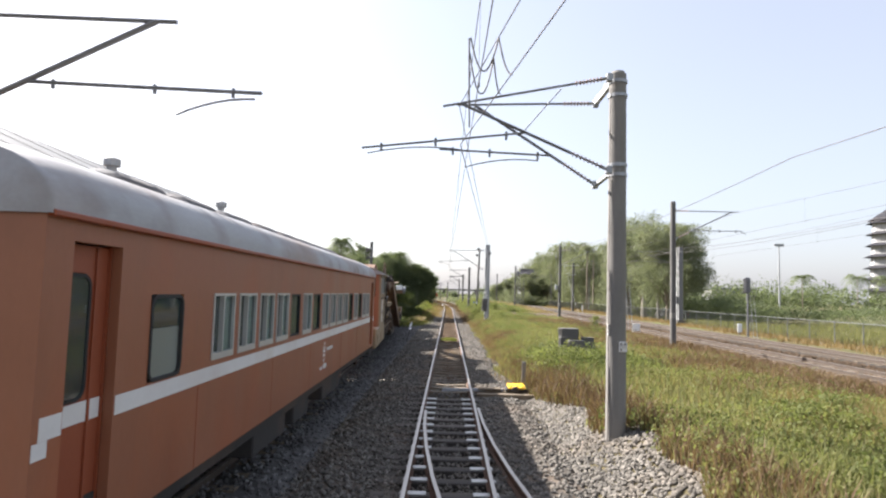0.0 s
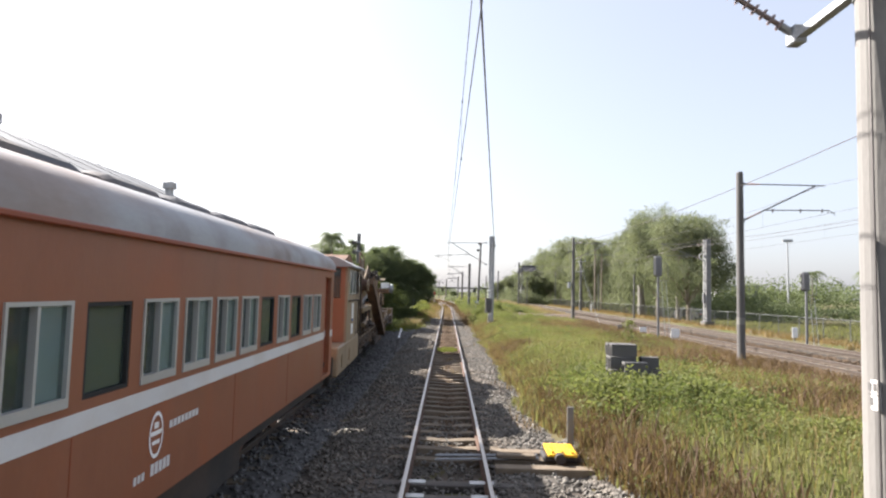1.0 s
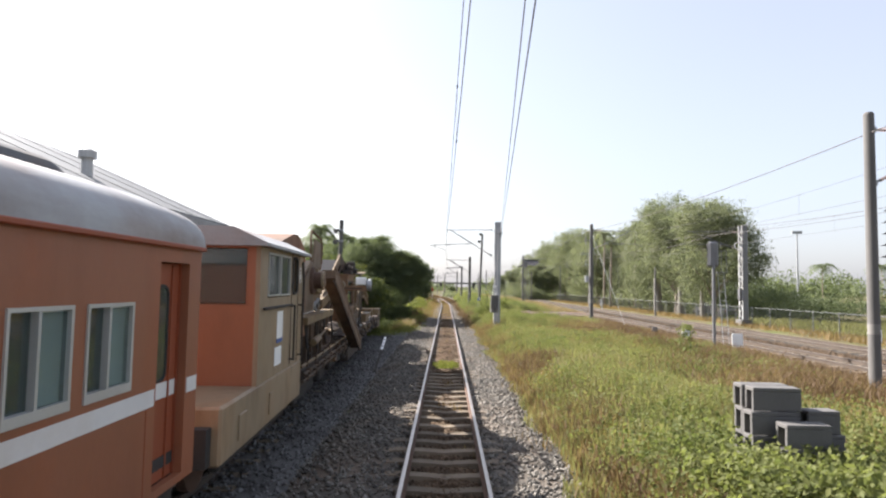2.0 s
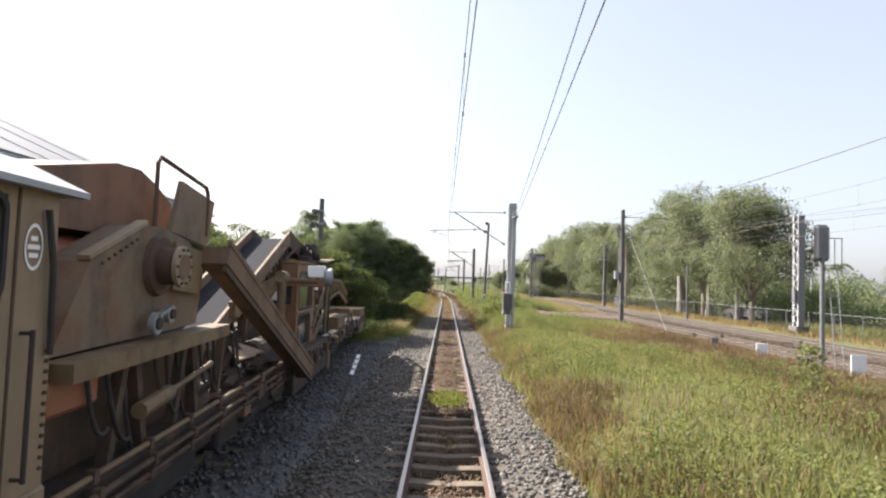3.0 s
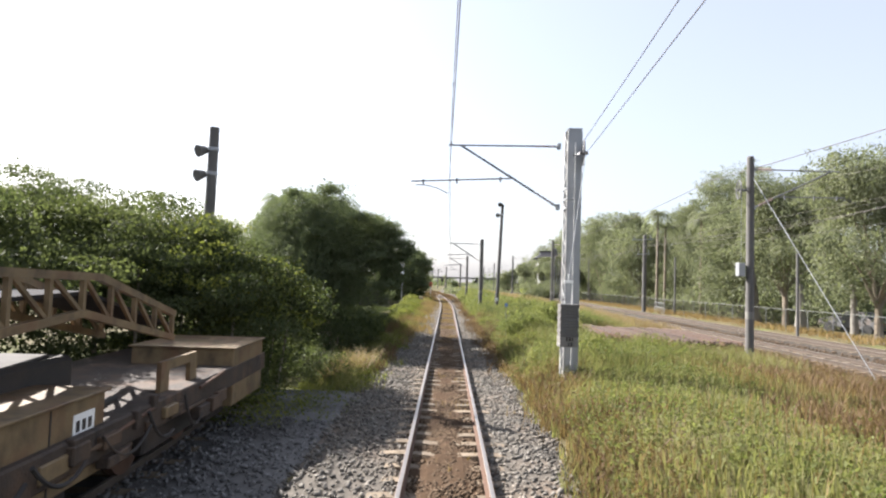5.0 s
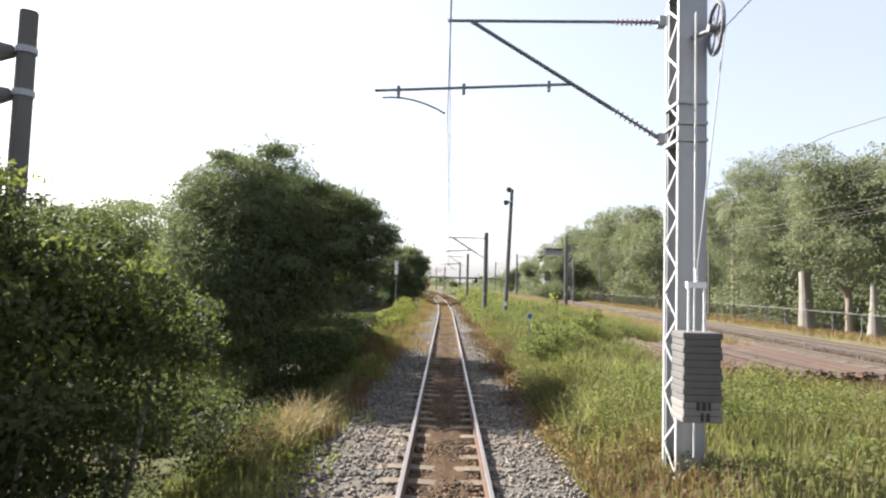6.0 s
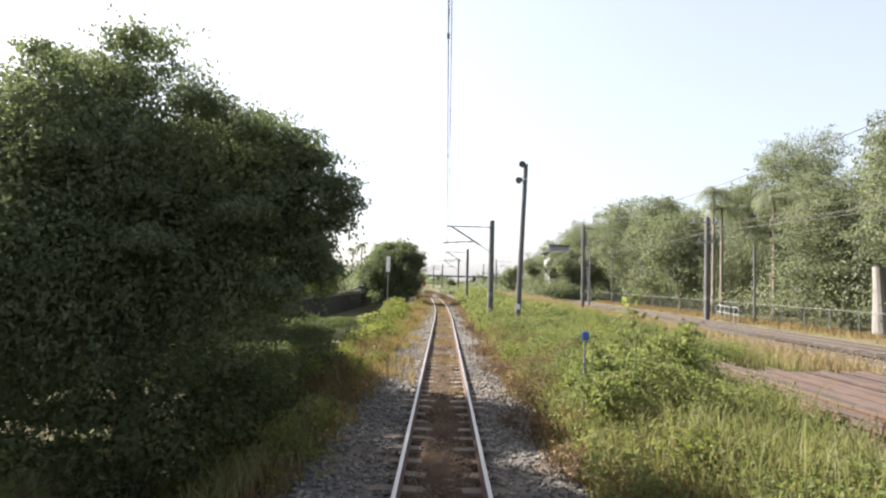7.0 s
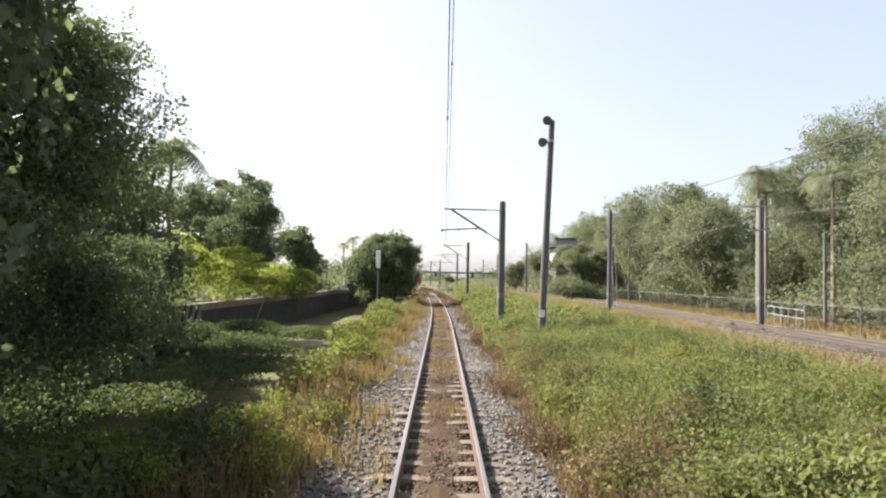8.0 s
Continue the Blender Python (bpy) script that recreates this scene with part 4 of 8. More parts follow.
    wb = bmesh.new()
    wc = Vector((0.22, -0.35, 5.80))
    for k in range(24):
        a0, a1 = 2 * math.pi * k / 24, 2 * math.pi * (k + 1) / 24
        p0 = wc + 0.31 * Vector((0.15 * math.cos(a0), math.cos(a0), math.sin(a0)))
        p1 = wc + 0.31 * Vector((0.15 * math.cos(a1), math.cos(a1), math.sin(a1)))
        rod(wb, p0, p1, 0.024, 0.024, 6)
        if k % 4 == 0:
            rod(wb, wc, p0, 0.014, 0.014, 5)
    rod(wb, wc - Vector((0.10, 0, 0)), wc + Vector((0.10, 0, 0)), 0.05, 0.05, 12)
    rod(wb, wc, (0.05, -0.05, 5.80), 0.03, 0.03, 8)
    P("tension_wheel", wb, M_ARM, "spoked tension wheel")
    rb = bmesh.new()
    rod(rb, (-0.14, -0.68, 2.75), (0.20, -0.64, 5.72), 0.010, 0.010, 6)
    P("tension_cable", rb, M_GALV)
    P("guide_rod", rod(bmesh.new(), (0.06, -0.14, 0.5), (0.06, -0.14, 6.1), 0.012, 0.012, 6), M_STRIPE)
    hb = bmesh.new()
    for xx in (-0.24, -0.06):
        rod(hb, (xx, -0.70, 2.06), (xx, -0.70, 2.62), 0.014, 0.014, 6)
    box(hb, -0.26, -0.04, -0.72, -0.66, 2.58, 2.65)
    rod(hb, (-0.15, -0.69, 2.62), (-0.15, -0.69, 2.80), 0.018, 0.018, 6)
    P("hanger", hb, M_WHITE, "white hanger frame")
    for k in range(13):
        z = 1.08 + k * 0.077
        ob = P("weight", bx(-0.37 + 0.01 * (k % 2), 0.08 - 0.012 * (k % 3), -0.88, -0.52, z, z + 0.075, 0.008), M_CONC_D if k > 2 else M_CONC, "stacked concrete counterweight")
    for a, b, z in ((-0.10, -0.06, 1.26), (-0.04, 0.01, 1.26), (0.03, 0.06, 1.26), (-0.05, -0.02, 1.14), (0.01, 0.05, 1.14)):
        P("letter_bar", bx(a - 0.12, b - 0.12, -0.886, -0.881, z - 0.04, z + 0.05), M_DARK)
anchor_mast()
cantilever(m_b, 2.65, 49.42, 6.02, 4.48, -0.13, 5.17, -1.05, -0.13, 4.72, z_end=5.97, z_reg_end=5.02)

# plain masts further on
for x, y, h in ((2.77, 85.0, 6.17), (2.75, 121.0, 6.3), (2.6, 158.0, 6.3), (-0.4, 196.0, 6.4), (-3.2, 234.0, 6.4)):
    o = far_bend(y)
    m = concrete_mast(x, y, h, 0.15, M_CONC_D, "dark weathered concrete mast with a bracket")
    cantilever(m, x - 0.12, y, h - 0.42, h - 1.87, x - 2.75, h - 1.3, x - 2.9, o - 0.1, 4.65, z_reg_end=h - 1.42, thick=1.8)
for x, y, h in ((10.02, 27.5, 6.9), (9.83, 54.1, 6.97), (10.2, 93.3, 6.9), (10.3, 130, 6.9), (10.3, 168, 6.9), (10.3, 206, 6.9)):
    m = concrete_mast(x, y, h, 0.115, M_CONC_D if y > 30 else M_CONC_D, "slim dark concrete mast beside the main line")
    cantilever(m, x + 0.1, y, h - 0.42, h - 1.7, x + 2.95, h - 1.32, x + 3.1, 13.3, 5.45, z_reg_end=h - 1.28)
mw = [o for o in bpy.data.objects if o.name.startswith("catenary_mast") and abs(o.location.x - 9.83) < 0.01][0]
twb = bmesh.new()
for k in range(20):
    a0, a1 = 2 * math.pi * k / 20, 2 * math.pi * (k + 1) / 20
    rod(twb, (-0.38 + 0.06 * math.cos(a0), 0.30 * math.cos(a0), 5.85 + 0.30 * math.sin(a0)), (-0.38 + 0.06 * math.cos(a1), 0.30 * math.cos(a1), 5.85 + 0.30 * math.sin(a1)), 0.022, 0.022, 6)
    if k % 4 == 0:
        rod(twb, (-0.38, 0, 5.85), (-0.38 + 0.06 * math.cos(a0), 0.30 * math.cos(a0), 5.85 + 0.30 * math.sin(a0)), 0.012, 0.012, 5)
rod(twb, (-0.45, 0, 5.85), (-0.05, 0, 5.85), 0.035, 0.035, 8)
part("tension_wheel", twb, M_ARM, mw, "spoked tension wheel")
part("weight_box", bx(-0.42, -0.20, -0.12, 0.12, 3.0, 3.45, 0.02), M_GALV, mw)
part("tension_cable", rod(bmesh.new(), (-0.32, -0.05, 3.45), (-0.32, -0.05, 5.7), 0.008, 0.008, 5), M_GALV, mw)
# guy wire
g = wire_curve("guy_wire", [(9.83, 54.1, 6.4), (10.9, 49.6, 0.1)], 0.012, M_GALV)
tagged(g, label="steel guy wire from the mast to the ground", category="guy wire")

# lattice mast on the far side of the main line
def lattice_mast(x, y, top, label):
    root = empty("lattice_mast", x, y, 0, label=label, category="mast", group="overhead line masts")
    zb = float(ground_z(x, y)) - 0.2
    for sy in (-0.29, 0.29):
        ch = part("channel", bx(-0.18, 0.20, min(sy, sy * 0.95), max(sy, sy * 0.95), zb, top), M_ARM, root, "dull grey steel channel")
        for sx in (-0.18, 0.19):
            part("flange", bx(sx, sx + 0.012, min(sy * 0.94, sy * 0.70), max(sy * 0.94, sy * 0.70), zb, top), M_LATTICE, ch)
    n = int((top - zb) / 0.36)
    for sx in (-0.19, 0.206):
        for sy in (-0.26, 0.26):
            part("lattice_chord", bx(sx - 0.006, sx + 0.006, sy - 0.035, sy + 0.035, zb, top), M_LATTICE, root)
        for k in range(n):
            z = zb + 0.36 * k
            p = 0.26 if k % 2 else -0.26
            part("lattice_brace", bar(bmesh.new(), (sx, p, z), (sx, -p, z + 0.36), 0.010, 0.045, (0, 1, 0)), M_LATTICE, root)
    part("relay_case", bx(-0.36, -0.215, -0.2, 0.12, zb + 2.1, zb + 2.9, 0.02), M_VENT, root, "dark relay case")
    wb = bmesh.new()
    for k in range(16):
        a0, a1 = 2 * math.pi * k / 16, 2 * math.pi * (k + 1) / 16
        rod(wb, (-0.48 + 0.26 * math.cos(a0), -0.3, top - 1.5 + 0.26 * math.sin(a0)), (-0.48 + 0.26 * math.cos(a1), -0.3, top - 1.5 + 0.26 * math.sin(a1)), 0.03, 0.03, 6)
    bar(wb, (-0.48, -0.3, top - 1.5), (-0.15, -0.3, top - 1.5), 0.06, 0.06)
    part("tension_wheel", wb, M_LATTICE, root, "pale tension wheel")
    part("footing", bx(-0.38, 0.38, -0.45, 0.45, zb - 0.1, zb + 0.62, 0.02), M_CONC_D, root, "dark concrete footing")
    return root


l1 = lattice_mast(21.8, 57.5, 7.42, "galvanised lattice mast beside the fence")
cantilever(l1, 21.6, 57.5, 6.95, 5.6, 17.7, 6.0, 17.2, 17.6, 5.45)
l2 = lattice_mast(21.6, 18.0, 7.4, "galvanised lattice mast beside the fence")
cantilever(l2, 21.4, 18.0, 6.95, 5.6, 17.7, 6.0, 17.2, 17.6, 5.45)
# mast with cross arms
m_g = concrete_mast(18.9, 92.3, 7.6, 0.17, M_CONC_D, "pale concrete mast with two short cross arms")
for z, w in ((7.1, 1.3), (5.7, 0.8)):
    bm = bmesh.new()
    bar(bm, (-w, -0.15, z), (w * 0.6, -0.15, z + 0.12), 0.08, 0.09)
    rod(bm, (-w * 0.8, -0.15, z), (-w * 0.8, -0.15, z + 0.35), 0.03)
    rod(bm, (w * 0.4, -0.15, z), (w * 0.4, -0.15, z + 0.5), 0.03)
    part("cross_arm", bm, M_GALV, m_g)
for x, y, h in ((20.6, 89.0, 5.4), (18.3, 66.0, 4.6), (21.0, 124, 6.8), (21.2, 160, 6.8), (12.3, 100, 5.0)):
    concrete_mast(x, y, h, 0.07, M_CONC_D, "thin dark post beside the main line", band=False)

# ---- wires ----
def wire(name, pts, r, label):
    ob = wire_curve(name, pts, r, M_WIRE)
    tagged(ob, label=label, category="wire")
    return ob


def line_span(a, b, s_mess, z_off, shift=0.0):
    """Catenary wire, contact wire and droppers between two brackets."""
    root = empty("overhead_line", 0, 0, 0, label="messenger and contact wire with droppers over the track", category="overhead wire")
    mess = sag(a, b, s_mess)
    lo_a, lo_b = Vector(a) - Vector((0, 0, z_off)), Vector(b) - Vector((0, 0, z_off))
    cont = sag(lo_a, lo_b + Vector((shift, 0, 0)), 0.03)
    wire_curve("messenger_wire", mess, 0.0055, M_WIRE, root)
    wire_curve("contact_wire", cont, 0.0055, M_WIRE, root)
    for k in range(2, 13, 2):
        wire_curve("dropper", [mess[k], cont[k]], 0.0025, M_WIRE, root)
        for p in (mess[k], cont[k]):
            part("clip", bx(p[0] - 0.012, p[0] + 0.012, p[1] - 0.025, p[1] + 0.025, p[2] - 0.02, p[2] + 0.02), M_ARM, root)
    return root


line_span((0.4, -20, 5.8), (0.16, 11.25, 5.92), 0.35, 1.15)
line_span((0.16, 11.25, 5.92), (-0.1, 49.42, 5.94), 0.45, 1.18)
line_span((-0.1, 49.42, 5.94), (0.2, 85, 5.72), 0.45, 1.15, -0.1)
line_span((0.2, 85, 5.72), (0.05, 121, 5.85), 0.45, 1.15)
line_span((0.05, 121, 5.85), (-2.6, 158, 5.85), 0.45, 1.15)
line_span((-2.6, 158, 5.85), (-6.5, 196, 5.9), 0.45, 1.15)
wire("anchor_wire", sag((2.70, -6, 5.85), (0.03, 10.6, 5.72), 0.02) + sag((0.03, 10.6, 5.72), (3.20, 49.1, 6.1), 0.15)[1:], 0.008, "slack messenger wire led across to the anchor mast")
wire("anchor_wire", sag((2.66, -6, 5.05), (0.06, 10.4, 4.98), 0.01) + sag((0.06, 10.4, 4.98), (3.20, 49.1, 5.70), 0.05)[1:], 0.008, "contact wire led across to the anchor mast")
for x0 in (13.5, 17.6):
    ys = [-10, 27.5, 54.1, 93.3, 130, 168, 206] if x0 < 15 else [-20, 18, 57.5, 96, 134, 172]
    for a, b in zip(ys, ys[1:]):
        line_span((x0 - 0.7 if x0 < 15 else x0, a, 6.45), (x0 - 0.7 if x0 < 15 else x0, b, 6.45), 0.4, 1.0)
for x0, z0 in ((21.9, 7.35), (10.0, 6.75), (19.5, 6.7)):
    for a, b in ((-30, 18), (18, 57.5), (57.5, 92.3), (92.3, 130), (130, 170)):
        wire("feeder_wire", sag((x0, a, z0), (x0, b, z0), 0.5), 0.012, "bare feeder wire between the masts")

# loops of jumper cable above the switch
jp = empty("jumper_cable", 0.3, 7.5, 0, label="looped jumper cables joining the wires", category="cable")
for (xa, ya, za), (xb, yb, zb), s in (((0.12, 7.6, 5.62), (0.45, 7.4, 5.55), 0.42), ((0.12, 7.9, 5.55), (0.42, 7.8, 5.45), 0.50), ((0.45, 7.4, 5.55), (0.60, 7.2, 5.02), 0.12), ((0.42, 7.8, 5.45), (0.52, 7.9, 5.02), 0.10), ((0.10, 7.6, 5.62), (0.15, 8.4, 4.72), 0.08)):
    p = [(a - 0.3, b - 7.5, c) for a, b, c in sag((xa, ya, za), (xb, yb, zb), s, 12)]
    wire_curve("loop", p, 0.010, M_WIRE, jp)

# bracket of a mast hidden behind the coach
m_l = concrete_mast(-8.5, 9.2, 6.8, 0.14, M_CONC, "concrete mast behind the coach with a bracket over the siding")
cantilever(m_l, -8.35, 9.0, 6.45, 4.46, -4.22, 5.42, -2.90, -4.15, 4.95, z_end=6.37, z_reg_end=5.32, thick=1.6)

# ---- lamp posts ----
def flood_post(x, y, top, lean, lamps, label, r=0.11):
    zb = float(ground_z(x, y))
    root = empty("lamp_post", x, y, zb, label=label, category="lamp post")
    h = top - zb
    bm = bmesh.new()
    rod(bm, (0, 0, -0.3), (lean, 0, h), r * 1.25, r, 14)
    part("post", bm, M_CONC_D, root)
    for dx, dz in lamps:
        lb = bmesh.new()
        xx = lean * (h + dz) / h
        rod(lb, (xx + dx * 0.55, -0.02, h + dz - 0.02), (xx + dx * 0.95, -0.22, h + dz - 0.10), 0.10, 0.17, 14)
        l = part("lamp_head", lb, M_CONC_D, root, "round floodlight head")
        ab = bmesh.new()
        rod(ab, (xx, 0, h + dz), (xx + dx * 0.6, 0, h + dz), 0.025)
        part("arm", ab, M_DARK, l)
        if abs(dz) > 0.05:
            part("collar", rod(bmesh.new(), (xx, 0, h + dz - 0.05), (xx, 0, h + dz + 0.05), r * 1.2, r * 1.2, 14), M_GALV, root)
    return root


flood_post(-6.76, 50.9, 6.6, 0.07, ((-0.36, -0.62), (-0.36, -1.30)), "dark concrete post with two round floodlights", 0.13)
flood_post(3.56, 78.3, 8.30, 0.27, ((-0.22, 0.05), (-0.36, -0.75)), "leaning dark post with two round floodlights")
part("warning_band", bx(-0.10, 0.10, -0.145, -0.14, 0.75, 1.0), M_WHITE, bpy.data.objects["lamp_post.001"])


# ---- ballast cleaning machine on the siding ----
MX = -2.35           # its near side, before the siding's turn
MC = -3.7            # its middle
TURN_OUT = 2.6       # degrees by which the siding turns away here


def framed_window(P, parent, x, ya, yb, za, zb, frame_mat=M_RUBBER, t=0.035):
    w = P("window", holed_panel(ya - t, yb + t, za - t, zb + t, x + 0.012, x - 0.03, [(ya, yb, za, zb)]), frame_mat, parent=parent)
    P("pane", bx(x - 0.022, x - 0.016, ya - 0.01, yb + 0.01, za - 0.01, zb + 0.01), M_GLASS, parent=w)
    return w


def rounded_window(P, parent, x, ya, yb, za, zb, r=0.11):
    w = P("window", rounded_ring(x + 0.016, x - 0.002, ya, yb, za, zb, r, 0.05), M_RUBBER, parent=parent)
    P("pane", bx(x - 0.05, x - 0.044, ya - 0.01, yb + 0.01, za - 0.01, zb + 0.01), M_GLASS, parent=w)
    return w


def thing_builder(name, label, category, y0):
    root = empty(name, MC, y0, 0, label=label, category=category)
    root.matrix_basis = pose(MC, y0, 0, 0, 0, TURN_OUT)

    def P(n, bm, m, label="", parent=None, smooth=False):
        for v in bm.verts:
            v.co -= Vector((MC, y0, 0))
        return part(n, bm, m, parent or root, label, smooth)
    return root, P


def slab(pts, x0, x1):
    """A flat plate in the y-z plane with the outline pts, x0 to x1 thick."""
    bm = bmesh.new()
    a = [bm.verts.new((x0, y, z)) for y, z in pts]
    b = [bm.verts.new((x1, y, z)) for y, z in pts]
    n = len(pts)
    for k in range(n):
        bm.faces.new((a[k], a[(k + 1) % n], b[(k + 1) % n], b[k]))
    bm.faces.new(a[::-1])
    bm.faces.new(b)
    bmesh.ops.recalc_face_normals(bm, faces=bm.faces)
    return bm


def slab_xz(pts, y0, y1):
    """A flat plate in the x-z plane with the outline pts, y0 to y1 thick."""
    bm = bmesh.new()
    a = [bm.verts.new((x, y0, z)) for x, z in pts]
    b = [bm.verts.new((x, y1, z)) for x, z in pts]
    n = len(pts)
    for k in range(n):
        bm.faces.new((a[k], a[(k + 1) % n], b[(k + 1) % n], b[k]))
    bm.faces.new(a[::-1])
    bm.faces.new(b)
    bmesh.ops.recalc_face_normals(bm, faces=bm.faces)
    return bm


def bolt_row(P, x, pts, parent=None, m=None):
    for y, z in pts:
        P("bolt", rod(bmesh.new(), (x, y, z), (x + 0.018, y, z), 0.014, 0.012, 6), m or M_MACH, parent=parent)


def machine():
    root, P = thing_builder("ballast_cleaner", "dusty yellow-brown ballast cleaning machine with cabs and conveyors on siding", "track machine", 19.6)
    xl = 2 * MC - MX
    g = np.random.default_rng(77)
    # main frame
    P("frame", bx(xl, MX - 0.05, 19.75, 46.3, 0.70, 1.02, 0.02), M_SHADEGRIME)
    P("front_apron", bx(xl, MX, 19.6, 23.8, 0.62, 1.25, 0.03), M_CREAM, "cream painted lower panel")
    for a, b in ((20.2, 20.5), (21.6, 21.8)):
        P("hatch", bx(MX, MX + 0.02, a, b, 0.75, 1.05, 0.01), M_CREAM)
    P("buffer_beam", bx(xl, MX - 0.1, 19.45, 19.6, 0.65, 1.05), M_DARK)
    P("coupler", bx(MC - 0.12, MC + 0.12, 19.08, 19.5, 0.7, 0.95, 0.03), M_DARK)
    # first cab
    y0, y1, z0, z1 = 21.15, 23.95, 1.25, 3.10
    holes = [(21.55, 22.95, 2.36, 2.98), (23.12, 23.48, 2.38, 2.98)]
    cab = P("cab", holed_panel(y0, y1, z0, z1, MX, MX - 0.06, holes), M_CREAM, "cream steel driving cab")
    P("cab_far_side", bx(xl, xl + 0.06, y0, y1, z0, z1), M_CREAM, parent=cab)
    P("cab_front", bx(xl + 0.06, MX - 0.06, y0, y0 + 0.06, z0, 2.28), M_ORANGE, "dull orange cab end", parent=cab)
    for x0, x1, za, zb in ((xl + 0.06, xl + 0.30, 2.28, z1), (MX - 0.17, MX - 0.06, 2.28, z1), (MC - 0.05, MC + 0.05, 2.28, 3.0)):
        P("windscreen_pillar", bx(x0, x1, y0, y0 + 0.06, za, zb), M_ORANGE, parent=cab)
    P("windscreen_header", bx(xl + 0.30, MX - 0.17, y0, y0 + 0.06, 3.0, z1), M_ORANGE, parent=cab)
    P("windscreen", bx(xl + 0.31, MX - 0.18, y0 + 0.02, y0 + 0.03, 2.29, 2.99), M_GLASS, parent=cab)
    P("cab_back", bx(xl + 0.06, MX - 0.06, y1 - 0.06, y1, z0, z1), M_CREAM, parent=cab)
    P("cab_inside", bx(xl + 0.9, xl + 0.95, y0 + 0.2, y1 - 0.1, z0, z1 - 0.05), M_INSIDE, parent=cab)
    rb = extrude_profile([(xl - 0.10, 3.06), (xl + 0.25, 3.27), (MX - 0.32, 3.27), (MX + 0.12, 3.07), (MX + 0.12, 3.03), (xl - 0.10, 3.02)], y0 - 0.14, y1 + 0.12)
    P("cab_roof", rb, M_ROOF, "pale grey overhanging cab roof", parent=cab)
    framed_window(P, cab, MX, 21.60, 22.22, 2.40, 2.95, M_ALU, 0.022)
    framed_window(P, cab, MX, 22.30, 22.90, 2.40, 2.95, M_ALU, 0.022)
    rounded_window(P, cab, MX, 23.16, 23.44, 2.42, 2.95, 0.07)
    for a in (23.05, 23.56):
        P("door_seam", bx(MX, MX + 0.008, a, a + 0.02, 1.28, 3.05), M_MACH, parent=cab)
    for a, b, za, zb in ((22.15, 22.50, 1.76, 2.15), (22.05, 22.45, 1.38, 1.64)):
        P("notice", bx(MX, MX + 0.006, a, b, za, zb), M_WHITE, "white notice board", parent=cab)
    P("notice_edge", bx(MX, MX + 0.008, 22.15, 22.50, 1.70, 1.755), M_BLUE, parent=cab)
    for y in (23.02, 23.66):
        hb = bmesh.new()
        rod(hb, (MX + 0.07, y, 1.35), (MX + 0.07, y, 2.22), 0.015)
        rod(hb, (MX, y, 1.37), (MX + 0.07, y, 1.37), 0.012)
        rod(hb, (MX, y, 2.20), (MX + 0.07, y, 2.20), 0.012)
        P("grab_rail", hb, M_DARK, parent=cab)
    P("pipe", rod(bmesh.new(), (MX + 0.03, 21.3, 2.22), (MX + 0.03, 23.02, 2.22), 0.02), M_DARK, parent=cab)
    P("pipe", tube([(MX + 0.03, 23.9, 2.05), (MX + 0.04, 23.86, 2.6), (MX + 0.03, 23.80, 2.93)], 0.02), M_DARK, parent=cab)
    bolt_row(P, MX, [(23.91, 1.36 + 0.065 * k) for k in range(12)], cab)
    em = bmesh.new()
    n, yc, zc = 20, 23.72, 2.70
    rg = [[em.verts.new((MX + 0.006, yc + s * 0.085 * math.cos(2 * math.pi * k / n), zc + s * 0.14 * math.sin(2 * math.pi * k / n))) for k in range(n)] for s in (1, 0.84)]
    for k in range(n):
        em.faces.new((rg[0][k], rg[0][(k + 1) % n], rg[1][(k + 1) % n], rg[1][k]))
    for dz, hw in ((0.05, 0.03), (0.0, 0.055), (-0.05, 0.04)):
        box(em, MX + 0.002, MX + 0.006, yc - hw, yc + hw, zc + dz - 0.014, zc + dz + 0.014)
    P("emblem", em, M_WHITE, "white round emblem", parent=cab)
    cab.location.y -= 0.22
    # tank and hood behind the cab
    P("tank", slab([(24.2, 2.90), (24.2, 3.30), (24.6, 3.38), (25.5, 3.57), (25.95, 3.59), (26.35, 3.49), (26.72, 3.34), (26.9, 2.90)], MX - 0.55, xl + 0.4), M_TANK, "rust-brown tank with chamfered top")
    P("drum", rod(bmesh.new(), (MX - 0.78, 23.85, 2.60), (MX - 0.78, 25.6, 2.60), 0.26, 0.26, 20), M_ORANGE, "rusty orange round tank")
    # solid dark mass added to fill the shade inside the machine
    P("core", bx(xl + 0.2, MX - 0.62, 23.98, 26.7, 1.05, 2.75, 0.04), M_DARK)
    # pentagon housing with winch drum, flange and lid, sunlight put into the lid's pale colour
    pent = [(24.0, 1.98), (24.42, 2.64), (25.28, 2.98), (25.6, 3.0), (26.3, 2.9), (26.75, 2.60), (26.6, 2.02)]
    hs = P("gear_housing", slab(pent, MX - 0.16, MX - 0.50), M_HOUSING, "faded yellow gear housing")
    lid = bmesh.new()
    bar(lid, (MX - 0.20, 24.40, 2.665), (MX - 0.20, 25.30, 3.015), 0.10, 0.035)
    P("housing_lid", lid, M_CREAM, "pale yellow lid strip", parent=hs)
    bolt_row(P, MX - 0.16, [(24.58 + 0.09 * k, 2.63 + 0.036 * k) for k in range(7)] + [(26.0 + 0.1 * k, 2.72 - 0.06 * k) for k in range(5)], hs)
    wd = bmesh.new()
    rod(wd, (MX - 0.17, 25.54, 2.63), (MX - 0.10, 25.54, 2.63), 0.29, 0.27, 26)
    rod(wd, (MX - 0.10, 25.54, 2.63), (MX + 0.06, 25.52, 2.63), 0.17, 0.17, 26)
    P("winch_drum", wd, M_RUST, "rusty winch drum", parent=hs)
    fl = bmesh.new()
